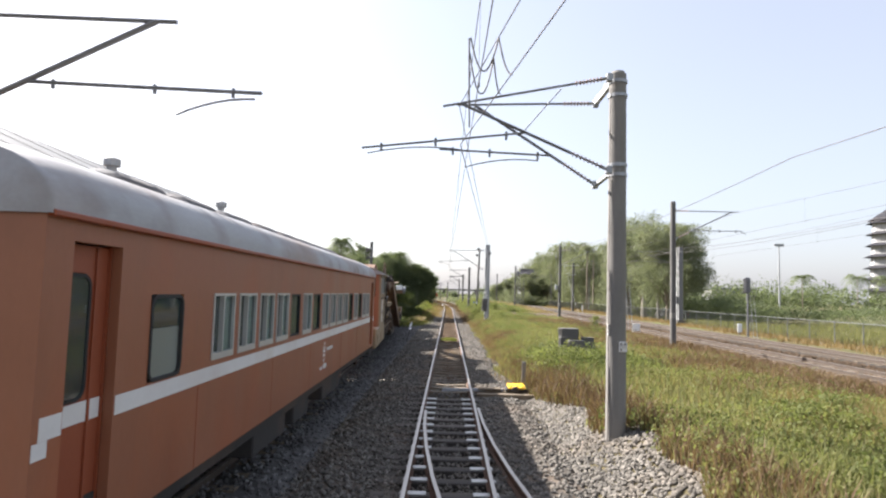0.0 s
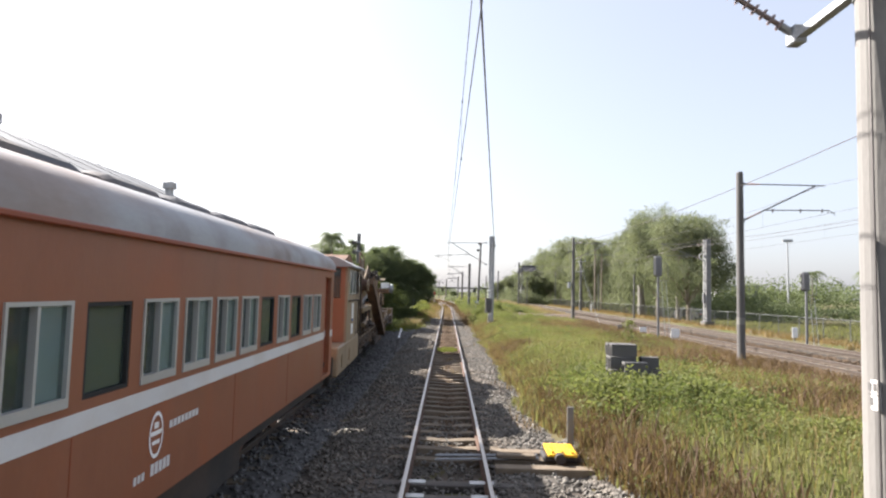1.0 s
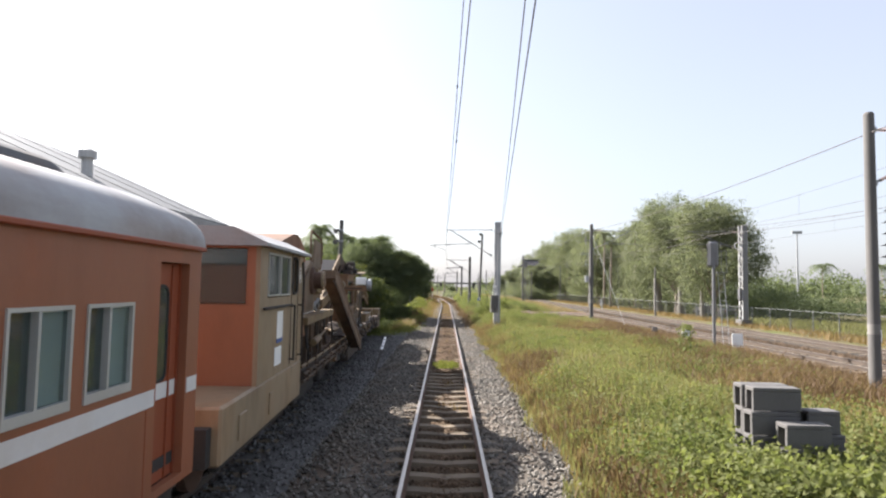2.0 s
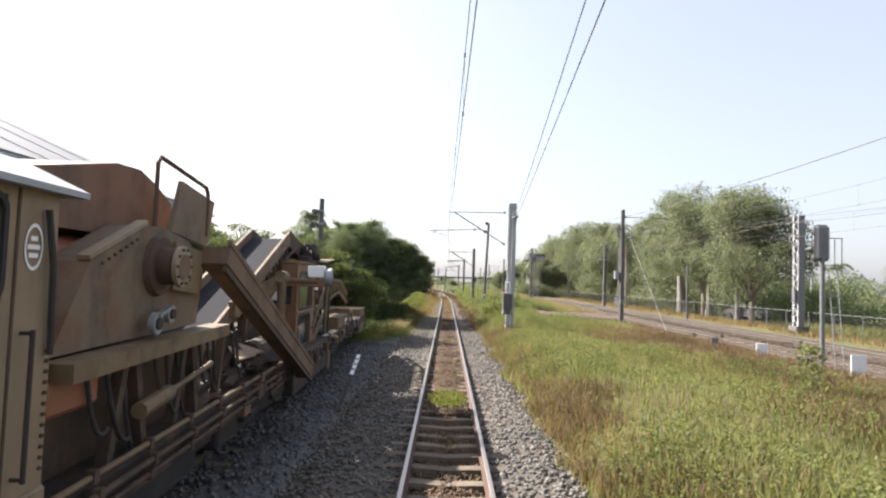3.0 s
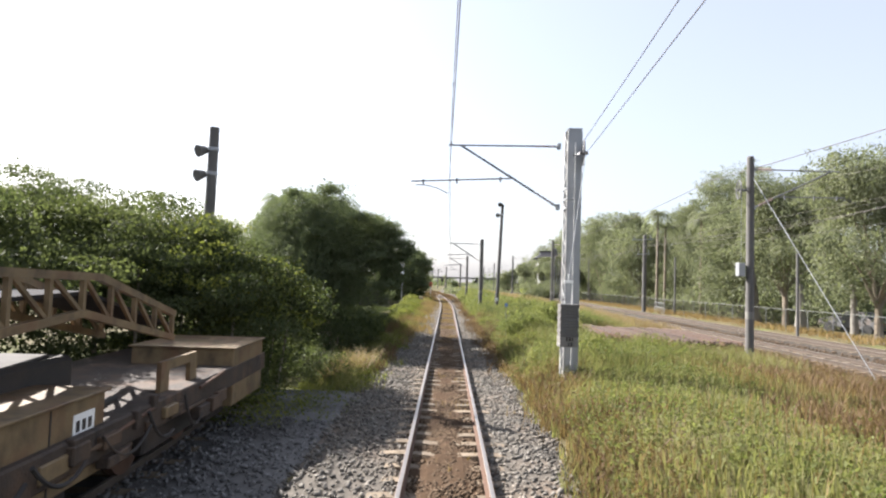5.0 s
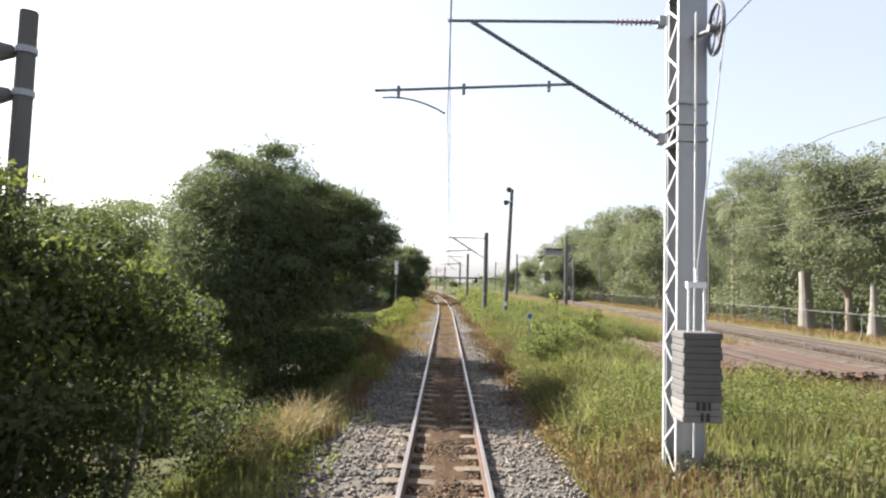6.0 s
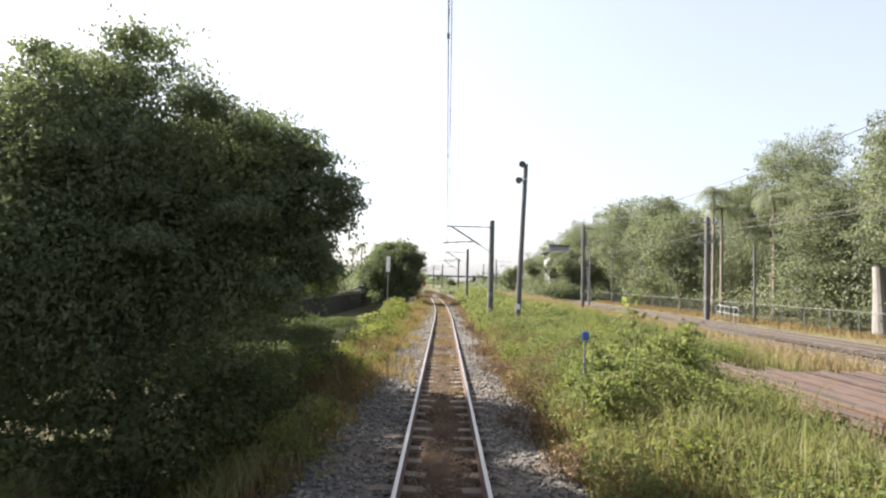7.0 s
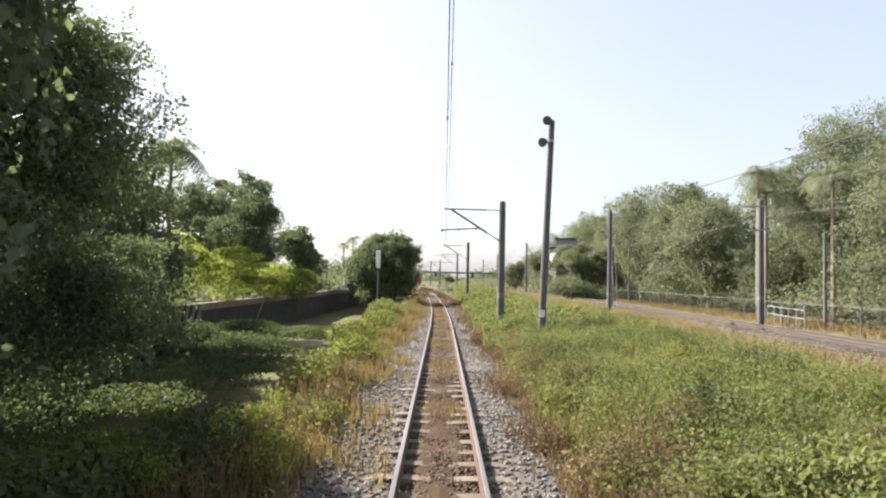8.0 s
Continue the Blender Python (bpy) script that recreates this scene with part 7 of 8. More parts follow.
bush("shrub", layered([(-12.7, 79.0, 2.3, 1.9, 2.0, 1.8), (-12.2, 84.5, 2.6, 1.7, 2.4, 1.8), (-11.6, 90.0, 2.3, 1.6, 2.6, 1.7), (-11.2, 96.0, 1.9, 1.5, 2.5, 1.4), (-11.0, 102.0, 1.7, 1.4, 2.5, 1.2)], 150, 6), 0.13, 52000, M_LEAF_SUNLIT, "bright green shrub trailing over the ditch wall", 22)
# these two low growths take darker leaves for the shade they lie in
bush("shrub", [(-3.1, 51.2, -0.1, 0.8, 1.2, 0.5), (-2.7, 53.2, -0.2, 0.6, 1.2, 0.4), (-3.9, 52.8, -0.2, 0.9, 1.2, 0.5), (-3.4, 54.9, -0.3, 0.8, 1.0, 0.5)], 0.07, 6000, M_LEAF_SHRUB, "low weeds beside the ballast with shade put into their dark leaves", 26)
bush("shrub", [(-3.4, 59.5, 0.3, 0.9, 1.6, 0.7), (-4.2, 57.5, 0.3, 1.2, 1.4, 0.8), (-3.2, 64.5, 0.2, 0.7, 1.4, 0.6), (-4.0, 62, 0.2, 1.2, 1.6, 0.7)], 0.10, 14000, M_LEAF_SHRUB, "low weeds on the bank with tree shade put into their leaf colour", 23)
bush("shrub", [(-3.0, 71.0, 0.1, 0.7, 2.0, 0.6), (-2.8, 75.5, 0.1, 0.6, 2.4, 0.55), (-3.4, 80.0, 0.2, 0.9, 2.4, 0.6), (-3.1, 86.5, 0.2, 0.8, 3.0, 0.6), (-3.6, 94, 0.3, 1.0, 3.4, 0.7)], 0.14, 12000, M_LEAF_BRIGHT, "row of bright green weeds along the ballast", 24)

bush("shrub", layered([(-3.6, 64.3, 0.15, 1.0, 1.3, 0.55), (-3.0, 65.6, 0.1, 0.8, 1.0, 0.45), (-4.5, 63.4, 0.1, 1.0, 1.0, 0.5)], 60, 9, 0.14, 0.3), 0.07, 16000, M_LEAF_BRIGHT, "sunlit green weeds mixed with brown seed heads", 27)

bush("shrub", layered([(3.5, 59.8, 0.85, 0.7, 0.9, 0.5), (4.3, 60.6, 0.95, 0.8, 0.9, 0.55), (3.4, 61.8, 0.85, 0.7, 0.9, 0.5), (4.9, 61.8, 0.9, 0.8, 0.9, 0.5), (4.2, 59.0, 0.7, 0.7, 0.7, 0.4), (2.75, 58.9, 0.65, 0.55, 0.6, 0.5), (2.9, 60.4, 0.7, 0.5, 0.7, 0.5)], 90, 12, 0.16, 0.3), 0.075, 15000, M_WEED, "bright leafy weed clump beside the blue sign", 28)

# row of trees beyond the main line
for k, (x, y, h, s) in enumerate(((25.5, 80, 12.2, 4.6), (25.0, 69.5, 10.4, 4.8), (27, 90, 11.5, 4.6), (29.5, 99, 11.0, 4.0), (29.5, 107, 12.8, 4.6), (25.5, 114, 12.0, 4.4), (26, 123, 13.6, 4.8), (25, 132, 14.0, 4.6), (25.5, 142, 14.5, 5.0), (25, 153, 14.0, 5.0), (24.5, 165, 13.5, 5.0), (24, 180, 11.0, 4.8), (23, 200, 11, 5.0), (33.5, 105, 16.5, 5.5), (36, 93, 14.0, 5.0), (34, 118, 14.5, 5.0), (34, 135, 14.0, 5.2))):
    tree("tree", x, y, h, s, 0.17 if y < 110 else 0.24, 38000 if y < 110 else 12000, M_LEAF_MID, "tall full-crowned green tree behind the fence", 40 + k, trunk_h=h * (0.22 if y < 85 else 0.12), trunk_r=0.26, clusters=20, flat=0.95, twigs=350, twig_len=1.3, group="trees behind the fence")


def palm(x, y, h, r, n, seed, label, zb=None, dark=False):
    """A ringed stem with arching fronds of paired leaflets."""
    g = np.random.default_rng(seed)
    zb = float(ground_z(x, y)) if zb is None else zb
    root = empty("palm_tree", x, y, zb, label=label, category="palm tree")
    bm = bmesh.new()
    for k in range(8):
        rod(bm, (0, 0, h * k / 8), (0, 0, h * (k + 1) / 8 + 0.02), 0.17 - 0.008 * k, 0.15 - 0.008 * k, 9)
    part("trunk", bm, M_BARK, root)
    v, f = [], []
    for k in range(n):
        a = 2 * math.pi * k / n + g.random() * 0.4
        up = 0.9 * g.random() + 0.05
        pts = []
        for i in range(9):
            t = i / 8
            rr = r * (t - 0.15 * t * t)
            pts.append(Vector((rr * math.cos(a), rr * math.sin(a), h + r * (up * t - 0.95 * t * t))))
        side = Vector((-math.sin(a), math.cos(a), 0))
        for i in range(1, 9):
            for j in (0.0, 0.5):
                p = pts[i - 1].lerp(pts[i], j)
                l = r * 0.32 * math.sin(math.pi * min(0.95, 0.15 + 0.8 * i / 9))
                for s in (-1, 1):
                    q = p + side * (s * l) + Vector((0, 0, -0.45 * l)) + (pts[i] - pts[i - 1]) * 0.8
                    w = (pts[i] - pts[i - 1]) * 0.28
                    b = len(v)
                    v += [tuple(p), tuple(p + w), tuple(q)]
                    f.append((b, b + 1, b + 2))
    mesh_np("fronds", np.array(v), np.array(f), M_LEAF_DARK if dark else M_LEAF_MID, root)
    return root


for k, (x, y, h) in enumerate(((22.8, 100, 10.6), (24.2, 101.5, 9.4), (26.3, 97, 9.8), (28, 100.5, 10.8))):
    palm(x, y, h, 2.0, 22, 60 + k, "tall fan palm among the trees")
palm(-32.7, 45, 13.0, 1.6, 20, 69, "tall palm behind the depot")
palm(-17.1, 94, 10.4, 2.7, 34, 67, "palm rising above the trees", dark=True)
palm(-21.8, 75, 6.4, 1.5, 18, 68, "feathery palm above the bushes")
for k, (x, y, h) in enumerate(((-14, 150, 8.5), (-12, 156, 8.8), (-17, 160, 8))):
    palm(x, y, h, 1.8, 14, 70 + k, "slender palm in the distance")


def pale_trunk(tree_x, x, y, h, r0, r1, lean):
    """A thick flared trunk under a tree of the row."""
    root = [o for o in bpy.data.objects if o.name.startswith("tree") and o.type == "EMPTY" and abs(o.location.x - tree_x[0]) < 0.01 and abs(o.location.y - tree_x[1]) < 0.01][0]
    ox, oy, oz = x - root.location.x, y - root.location.y, -root.location.z
    bm = bmesh.new()
    n = 6
    for k in range(n):
        t0, t1 = k / n, (k + 1) / n
        f = lambda t: r1 + (r0 - r1) * (1 - t) ** 1.4
        rod(bm, (ox + lean * t0, oy, oz + h * t0 - 0.3), (ox + lean * t1, oy, oz + h * t1 - 0.28), f(t0), f(t1), 14)
    part("side_trunk", bm, M_PALEBARK, root, "pale smooth flared trunk")


pale_trunk((25.5, 80), 24.5, 82.6, 4.2, 0.62, 0.33, -0.25)
pale_trunk((25.0, 69.5), 24.4, 70.6, 3.4, 0.26, 0.15, -0.1)
pale_trunk((27, 90), 26.5, 88.5, 4.5, 0.25, 0.14, 0.2)
pale_trunk((25.5, 80), 24.6, 76.3, 3.4, 0.52, 0.15, -0.15)


# ---- distance ----
def far_wood(name, n, xr, yr, hr, sr, leaf, material, label, seed, per=700):
    """Distant trees and thickets as one mass of leaves."""
    g = np.random.default_rng(seed)
    ps, ds = [], []
    for k in range(n):
        x, y = g.uniform(*xr), g.uniform(*yr)
        h, s = g.uniform(*hr), g.uniform(*sr)
        p, d, _ = crown_points([(x, y, h * 0.5, s, s, h * 0.5), (x + s * 0.5, y, h * 0.42, s * 0.8, s * 0.8, h * 0.42), (x - s * 0.6, y, h * 0.35, s * 0.8, s * 0.8, h * 0.36)], per, g)
        ps.append(p)
        ds.append(d)
    p, d = np.concatenate(ps), np.concatenate(ds)
    v, f = leaf_quads(p, d, leaf * (0.6 + 0.8 * g.random(len(p))), seed=seed)
    return tagged(mesh_np(name, v, f, material), label=label, category="trees", kind="stuff")


far_wood("undergrowth", 60, (24.5, 30.0), (74, 190), (3.0, 7.5), (1.8, 3.0), 0.24, M_LEAF_MID, "dark undergrowth below the trees", 107, 700)
# added dark leaves make the shade under the crowns
far_wood("undergrowth", 26, (27.5, 36.0), (66, 86), (2.2, 4.2), (1.8, 2.8), 0.18, M_LEAF_DARK, "dark undergrowth added for the shade behind the pale trunks", 110, 1500)
# dark leaves here stand in for the shade in the ditch
far_wood("ditch_growth", 70, (-10.5, -5.0), (50, 84), (0.2, 0.7), (0.8, 1.4), 0.075, M_LEAF_SHRUB, "green growth filling the ditch with shade put into its dark leaves", 108, 2200)
far_wood("roadside_growth", 60, (-45, -11), (88, 150), (1.5, 4.0), (2.0, 3.5), 0.35, M_LEAF_MID, "green growth beside the ditch road", 109, 500)
far_wood("thicket", 50, (38, 75), (40, 70), (0.7, 1.6), (1.5, 3.0), 0.16, M_LEAF_MID, "low green thicket beyond the fence", 101, 500)
far_wood("thicket", 40, (40, 130), (80, 150), (1.1, 2.3), (3, 6), 0.3, M_LEAF_DARK, "green thicket in the middle distance", 102, 1300)
far_wood("distant_trees", 60, (90, 330), (180, 330), (7, 13), (5, 9), 1.0, M_LEAF_DARK, "belt of distant trees", 103, 450)
far_wood("distant_trees", 46, (-120, -12), (150, 330), (5, 9), (4, 8), 0.9, M_LEAF_DARK, "belt of distant trees", 104, 450)
far_wood("distant_trees", 90, (-420, 300), (420, 640), (7, 12), (8, 16), 1.8, M_LEAF_DARK, "far line of trees at the horizon", 105, 300)
far_wood("distant_trees", 26, (-60, -16), (20, 60), (4, 6.5), (2.5, 4), 0.45, M_LEAF_MID, "trees behind the depot", 106, 500)

# viaduct across the horizon
vd = empty("viaduct", 0, 400, 0, label="dark concrete viaduct crossing the horizon", category="viaduct")
part("deck", bx(-260, 40, -5, 5, 4.3, 5.2), M_CONC_D, vd)
for k in range(14):
    part("pier", bx(-256 + 21 * k, -254.5 + 21 * k, -2, 2, -0.5, 4.3), M_CONC_D, vd)


def pagoda(x, y, h, r):
    root = empty("pagoda_tower", x, y, 0, label="tall pale octagonal tower with dark tiled roofs on each storey", category="tower")
    n = 8
    st = h / (n + 1.5)
    for k in range(n):
        z, rr = k * st, r * (1 - 0.035 * k)
        part("storey_wall", rod(bmesh.new(), (0, 0, z), (0, 0, z + st * 0.72), rr * 0.80, rr * 0.80, 8), M_BUILD, root, "pale storey wall")
        part("storey_roof", rod(bmesh.new(), (0, 0, z + st * 0.72), (0, 0, z + st), rr * 1.12, rr * 0.78, 8), M_TILE, root, "dark tiled roof")
    part("top_roof", rod(bmesh.new(), (0, 0, n * st), (0, 0, n * st + st * 1.1), r * 0.78, 0.3, 8), M_TILE, root)
    part("spire", rod(bmesh.new(), (0, 0, n * st + st), (0, 0, h + st * 0.6), 0.35, 0.1, 8), M_TILE, root)
    return root


pagoda(179.5, 246, 44, 9.5)
for x, y, h in ((112, 205, 22),):
    zb = 0
    fm = empty("floodlight_mast", x, y, 0, label="tall floodlight mast in the distance", category="mast")
    part("pole", rod(bmesh.new(), (0, 0, 0), (0, 0, h), 0.35, 0.2, 8), M_GALV, fm)
    part("lamp_bank", bx(-1.6, 1.6, -0.3, 0.3, h - 0.6, h + 0.3), M_GALV, fm)
for k in range(7):
    palm(118 + 11 * k + 3 * math.sin(k * 2.0), 196 + 6 * math.cos(k * 1.7), 11 + 2 * math.sin(k * 3.1), 5.5, 14, 110 + k, "large dark palm in the distance", dark=True)
far_h = empty("distant_house", 120, 260, 0, label="pale distant house with flat roof", category="house")
part("wall", bx(-9, 9, -5, 5, 0, 7.2), M_BUILD, far_h)
part("roof", bx(-9.6, 9.6, -5.6, 5.6, 7.2, 7.9), M_ROOFSHEET, far_h)

# temple-roofed house above the trees
th = empty("house", 19.6, 152, 0, label="white house with a dark curved tile roof", category="house")
part("wall", bx(-2.0, 2.0, -2.5, 2.5, -0.2, 7.45), M_BUILD, th)
for k, (x, y, h) in enumerate(((17.4, 142, 7.4), (20.0, 143, 7.9), (15.0, 148, 6.2), (22.3, 139, 8.6), (13.5, 165, 5.4), (18.6, 138, 7.0))):
    tree("tree", x, y, h, 2.7, 0.22, 9000, M_LEAF_MID, "leafy tree in front of the distant house", 140 + k, trunk_h=0.8, clusters=12)
rb = bmesh.new()
rings = [[rb.verts.new((sx * a, sy * b, z)) for sx, sy in ((-1, -1), (1, -1), (1, 1), (-1, 1))] for a, b, z in ((2.7, 3.1, 7.46), (2.75, 3.2, 7.60), (2.2, 2.3, 7.85), (1.75, 1.3, 8.25), (1.6, 0.5, 8.75), (1.65, 0.12, 8.95))]
for r, s in zip(rings, rings[1:]):
    for k in range(4):
        rb.faces.new((r[k], r[(k + 1) % 4], s[(k + 1) % 4], s[k]))
rb.faces.new(rings[0][::-1])
rb.faces.new(rings[-1])
bmesh.ops.recalc_face_normals(rb, faces=rb.faces)
rf = part("roof", rb, M_TILE, th, "dark curved tile roof")
part("ridge", bar(bmesh.new(), (-1.85, 0, 9.02), (1.85, 0, 9.02), 0.3, 0.2), M_TILE, rf)

# ditch wall, road barrier and parked car on the far side of the ditch
dw = empty("retaining_wall", -6, 84, 0, label="retaining wall with shade put into its dark face and tan parapet along the ditch road", category="wall")
for (xa, ya), (xb, yb) in (((-12.6, 72), (-11.9, 86)), ((-11.9, 86), (-10.9, 107)), ((-10.9, 107), (-9.7, 136))):
    # near-black material puts the shade of this face into the wall
    part("wall_section", bar(bmesh.new(), (xa + 6, ya - 84, -0.35), (xb + 6, yb - 84, -0.35), 0.3, 1.9), M_DARK, dw)
    part("parapet", bar(bmesh.new(), (xa + 6, ya - 84, 0.78), (xb + 6, yb - 84, 0.78), 0.36, 0.34), M_PARAPET, dw, "tan painted parapet")
bt = bmesh.new()
bar(bt, (-5.84, -3.6, 0.55), (-5.62, 1.8, 0.55), 0.06, 0.8)
part("barrier_board", bt, M_PARAPET, dw, "faded yellow and black striped board")
for k in range(8):
    sb = bmesh.new()
    y = -3.35 + 0.64 * k
    bar(sb, (-5.80 + 0.026 * k, y, 0.17), (-5.79 + 0.026 * k, y + 0.3, 0.93), 0.10, 0.26, (0, 1, 0))
    part("black_stripe", sb, M_RUBBER, dw)


def car(x, y, z, rot, paint, label):
    root = empty("car", x, y, z, label=label, category="car")
    root.matrix_basis = pose(x, y, z, 0, 0, rot)
    prof = [(-2.1, 0.35), (-2.15, 0.75), (-1.5, 0.95), (-0.9, 1.42), (0.7, 1.45), (1.35, 0.98), (2.1, 0.85), (2.15, 0.4)]
    bm = bmesh.new()
    vs = [[bm.verts.new((w * (0.82 if b > 1.2 else 1), a, b)) for a, b in prof] for w in (-0.85, 0.85)]
    for k in range(8):
        bm.faces.new((vs[0][k], vs[0][(k + 1) % 8], vs[1][(k + 1) % 8], vs[1][k]))
    bm.faces.new(vs[0][::-1])
    bm.faces.new(vs[1])
    bmesh.ops.recalc_face_normals(bm, faces=bm.faces)
    part("body", bm, paint, root)
    for s in (-0.62, 0.62):
        part("tail_light", bx(s - 0.14, s + 0.14, -2.17, -2.12, 0.62, 0.80, 0.01), M_RED, root, "red tail light")
    part("rear_window", bar(bmesh.new(), (0, -1.46, 1.0), (0, -0.96, 1.38), 1.2, 0.02), M_GLASS, root)
    for s in (-0.80, 0.80):
        part("side_window", bx(min(s, s * 1.01), max(s, s * 1.01), -0.9, 0.8, 1.0, 1.35), M_GLASS, root)
        for yy in (-1.3, 1.35):
            part("wheel", rod(bmesh.new(), (s - 0.1, yy, 0.33), (s + 0.1, yy, 0.33), 0.33, 0.33, 16), M_RUBBER, root)
    return root


car(-9.6, 124, 0.1, 80, M_GALV, "silver parked car by the road")
car(27.5, 75, -0.05, 20, M_VENT, "dark parked car with red tail lights under the trees")
# white post, red signal and road signs far ahead
sp = empty("marker_post", -5.9, 112, 0, label="narrow white panel on a tall post", category="marker")
part("post", rod(bmesh.new(), (0, 0.1, -0.2), (0, 0.1, 4.6), 0.06), M_GALV, sp)
part("panel", bx(-0.20, 0.20, -0.04, 0.04, 3.2, 4.8, 0.02), M_WHITE, sp, "white panel")
rs = empty("railway_signal", -2.6, 128, 0, label="small signal post beside the distant track", category="signal")
part("post", rod(bmesh.new(), (0, 0, -0.2), (0, 0, 2.2), 0.05), M_GALV, rs)
part("head", bx(-0.2, 0.2, -0.06, 0.06, 1.6, 2.3, 0.03), M_RED, rs)

# ---- sleepers ----
sm = sleeper_mesh()
for k in range(150):
    y = 16.6 + 0.62 * k
    ob = new("sleeper", sm)
    ob.parent = track
    ob.matrix_basis = pose(0.02 * math.sin(k * 2.1), y, -0.004 + 0.012 * math.sin(k * 1.3), 0.6 * math.sin(k * 0.7), 0, 0.7 * math.sin(k * 1.9))
tm = bpy.data.meshes.new("timber")
bm = bx(-1.15, 1.45, -0.11, 0.11, -0.36, -0.145, 0.012)
bm.to_mesh(tm)
bm.free()
tm.materials.append(M_TIMBER)
cm = bpy.data.meshes.new("chair_plate")
bm = bx(-0.17, 0.17, -0.07, 0.07, -0.145, -0.125, 0.004)
bm.to_mesh(cm)
bm.free()
cm.materials.append(M_PLATE)
for k in range(30):
    y = -1.5 + 0.58 * k
    if y > 15.9:
        break
    ob = new("timber", tm)
    ob.parent = track
    ob.matrix_basis = pose(0.12, y, 0, 0, 0, 0.5 * math.sin(k * 1.9))
    for sx in (-0.566, 0.566):
        c = new("chair_plate", cm)
        c.parent = track
        c.matrix_basis = pose(sx + (0.10 if sx < 0 else -0.08), y, 0.002)

# ---- loose ballast ----
def stones(name, n, xr, yr, z_of, size, seed, label, power=1.0, material=None):
    g = np.random.default_rng(seed)
    x = g.uniform(*xr, n)
    y = yr[0] + (yr[1] - yr[0]) * g.random(n) ** power
    z = z_of(x, y)
    base = np.array([(1, 0, 0), (-1, 0, 0), (0, 1, 0), (0, -1, 0), (0, 0, 1), (0, 0, -1)], float)
    tri = np.array([(0, 2, 4), (2, 1, 4), (1, 3, 4), (3, 0, 4), (2, 0, 5), (1, 2, 5), (3, 1, 5), (0, 3, 5)])
    s = size * (0.5 + 0.8 * g.random((n, 1, 1)))
    v = base[None] * (0.55 + 0.6 * g.random((n, 6, 1))) * s + 0.22 * s * g.normal(size=(n, 6, 3))
    a = g.random(n) * 6.28
    c, sn = np.cos(a)[:, None], np.sin(a)[:, None]
    v = np.stack([v[..., 0] * c - v[..., 1] * sn, v[..., 0] * sn + v[..., 1] * c, v[..., 2] * 0.8], -1)
    v += np.stack([x, y, z], 1)[:, None]
    f = (tri[None] + 6 * np.arange(n)[:, None, None]).reshape(-1, 3)
    return tagged(mesh_np(name, v.reshape(-1, 3), f, material or M_STONE), label=label, category="ballast", kind="stuff")


ballast_edge = lambda y: np.interp(y, [3, 8.7, 10.5, 12.8, 15, 17.4, 20], [3.15, 3.1, 2.95, 2.75, 2.45, 2.1, 1.75])
bedz_r = lambda x, y: np.interp(x, [0.5, 1.55, 2.2, 2.6], [-0.16, -0.13, -0.27, -0.25])
bedz_l = lambda x, y: np.interp(x, [-2.9, -2.35, -1.75, -0.5], [-0.27, -0.27, -0.14, -0.16])
stones("ballast_stones", 26000, (0.62, 2.35), (2, 78), bedz_r, 0.042, 201, "loose grey crushed stone beside the rail", 1.25)
stones("ballast_stones", 26000, (-2.7, -0.62), (2, 78), bedz_l, 0.042, 202, "loose grey crushed stone beside the rail", 1.25)
stones("ballast_stones", 4000, (-0.5, 0.5), (2, 20), lambda x, y: -0.18 + 0 * x, 0.034, 203, "grey stones between the rails", 1.2)
stones("rusty_stones", 40000, (-0.49, 0.49), (18, 100), lambda x, y: np.where(y < 32.4, -0.20, np.where(y < 43.5, -0.158, -0.160)) - 0.05 * np.abs(x) + 0.02 * patch(x, y, 3.0) + 0.014 * ((y > 32.4) & (y < 43.5)), 0.036, 205, "rusty brown gravel between the rails", 1.1, M_STONE_B)
stones("oily_stones", 12000, (-4.4, -2.2), (2, 46), lambda x, y: -0.20 + 0.04 * np.clip(-2.2 - x, 0, 1), 0.042, 206, "stones beside the siding with shade put into their dark colour", 1.1, M_STONE_SHADE)
stones("main_line_stones", 17000, (11.2, 16.2), (12, 52), lambda x, y: 0.125 + 0 * x, 0.055, 209, "grey-brown stones of the main line bed", 1.1, M_STONE_B)
stones("main_line_stones", 7000, (11.3, 16.2), (50, 80), lambda x, y: 0.125 + 0 * x, 0.05, 207, "rust-brown stones of the main line bed", 1.0, M_STONE_B)
stones("ballast_stones", 17000, (1.95, 3.75), (3, 18), lambda x, y: ground_z(x, y) + 0.02 - 0.3 * (x > ballast_edge(y) + 0.3), 0.045, 211, "pale crushed stones banked beside the switch", 1.0)
stones("ballast_stones", 9000, (10.9, 12.9), (18, 70), lambda x, y: 0.08 + 0 * x, 0.06, 204, "grey-brown stones of the main line bed", 1.0, M_STONE_B)

# ---- grass and weeds ----
def spread(n, xr, yr, seed, power=1.0, dens=None):
    g = np.random.default_rng(seed)
    x = g.uniform(*xr, n)
    y = yr[0] + (yr[1] - yr[0]) * g.random(n) ** power
    if dens is not None:
        k = g.random(n) < dens(x, y)
        x, y = x[k], y[k]
    return x, y, g


dirt_left = lambda y: 5.9 + 0.35 * np.sin(y * 2.2)
field = lambda x, y: (x > ballast_edge(y) + 0.35 * patch(x, y, 1.3, 2.0)) & (x < np.where((y > 55) & (y < 64.5), dirt_left(y), 11.4))
not_pile = lambda x, y: ~((x > 5.6) & (x < 11.2) & (y > 55.8) & (y < 64.6))
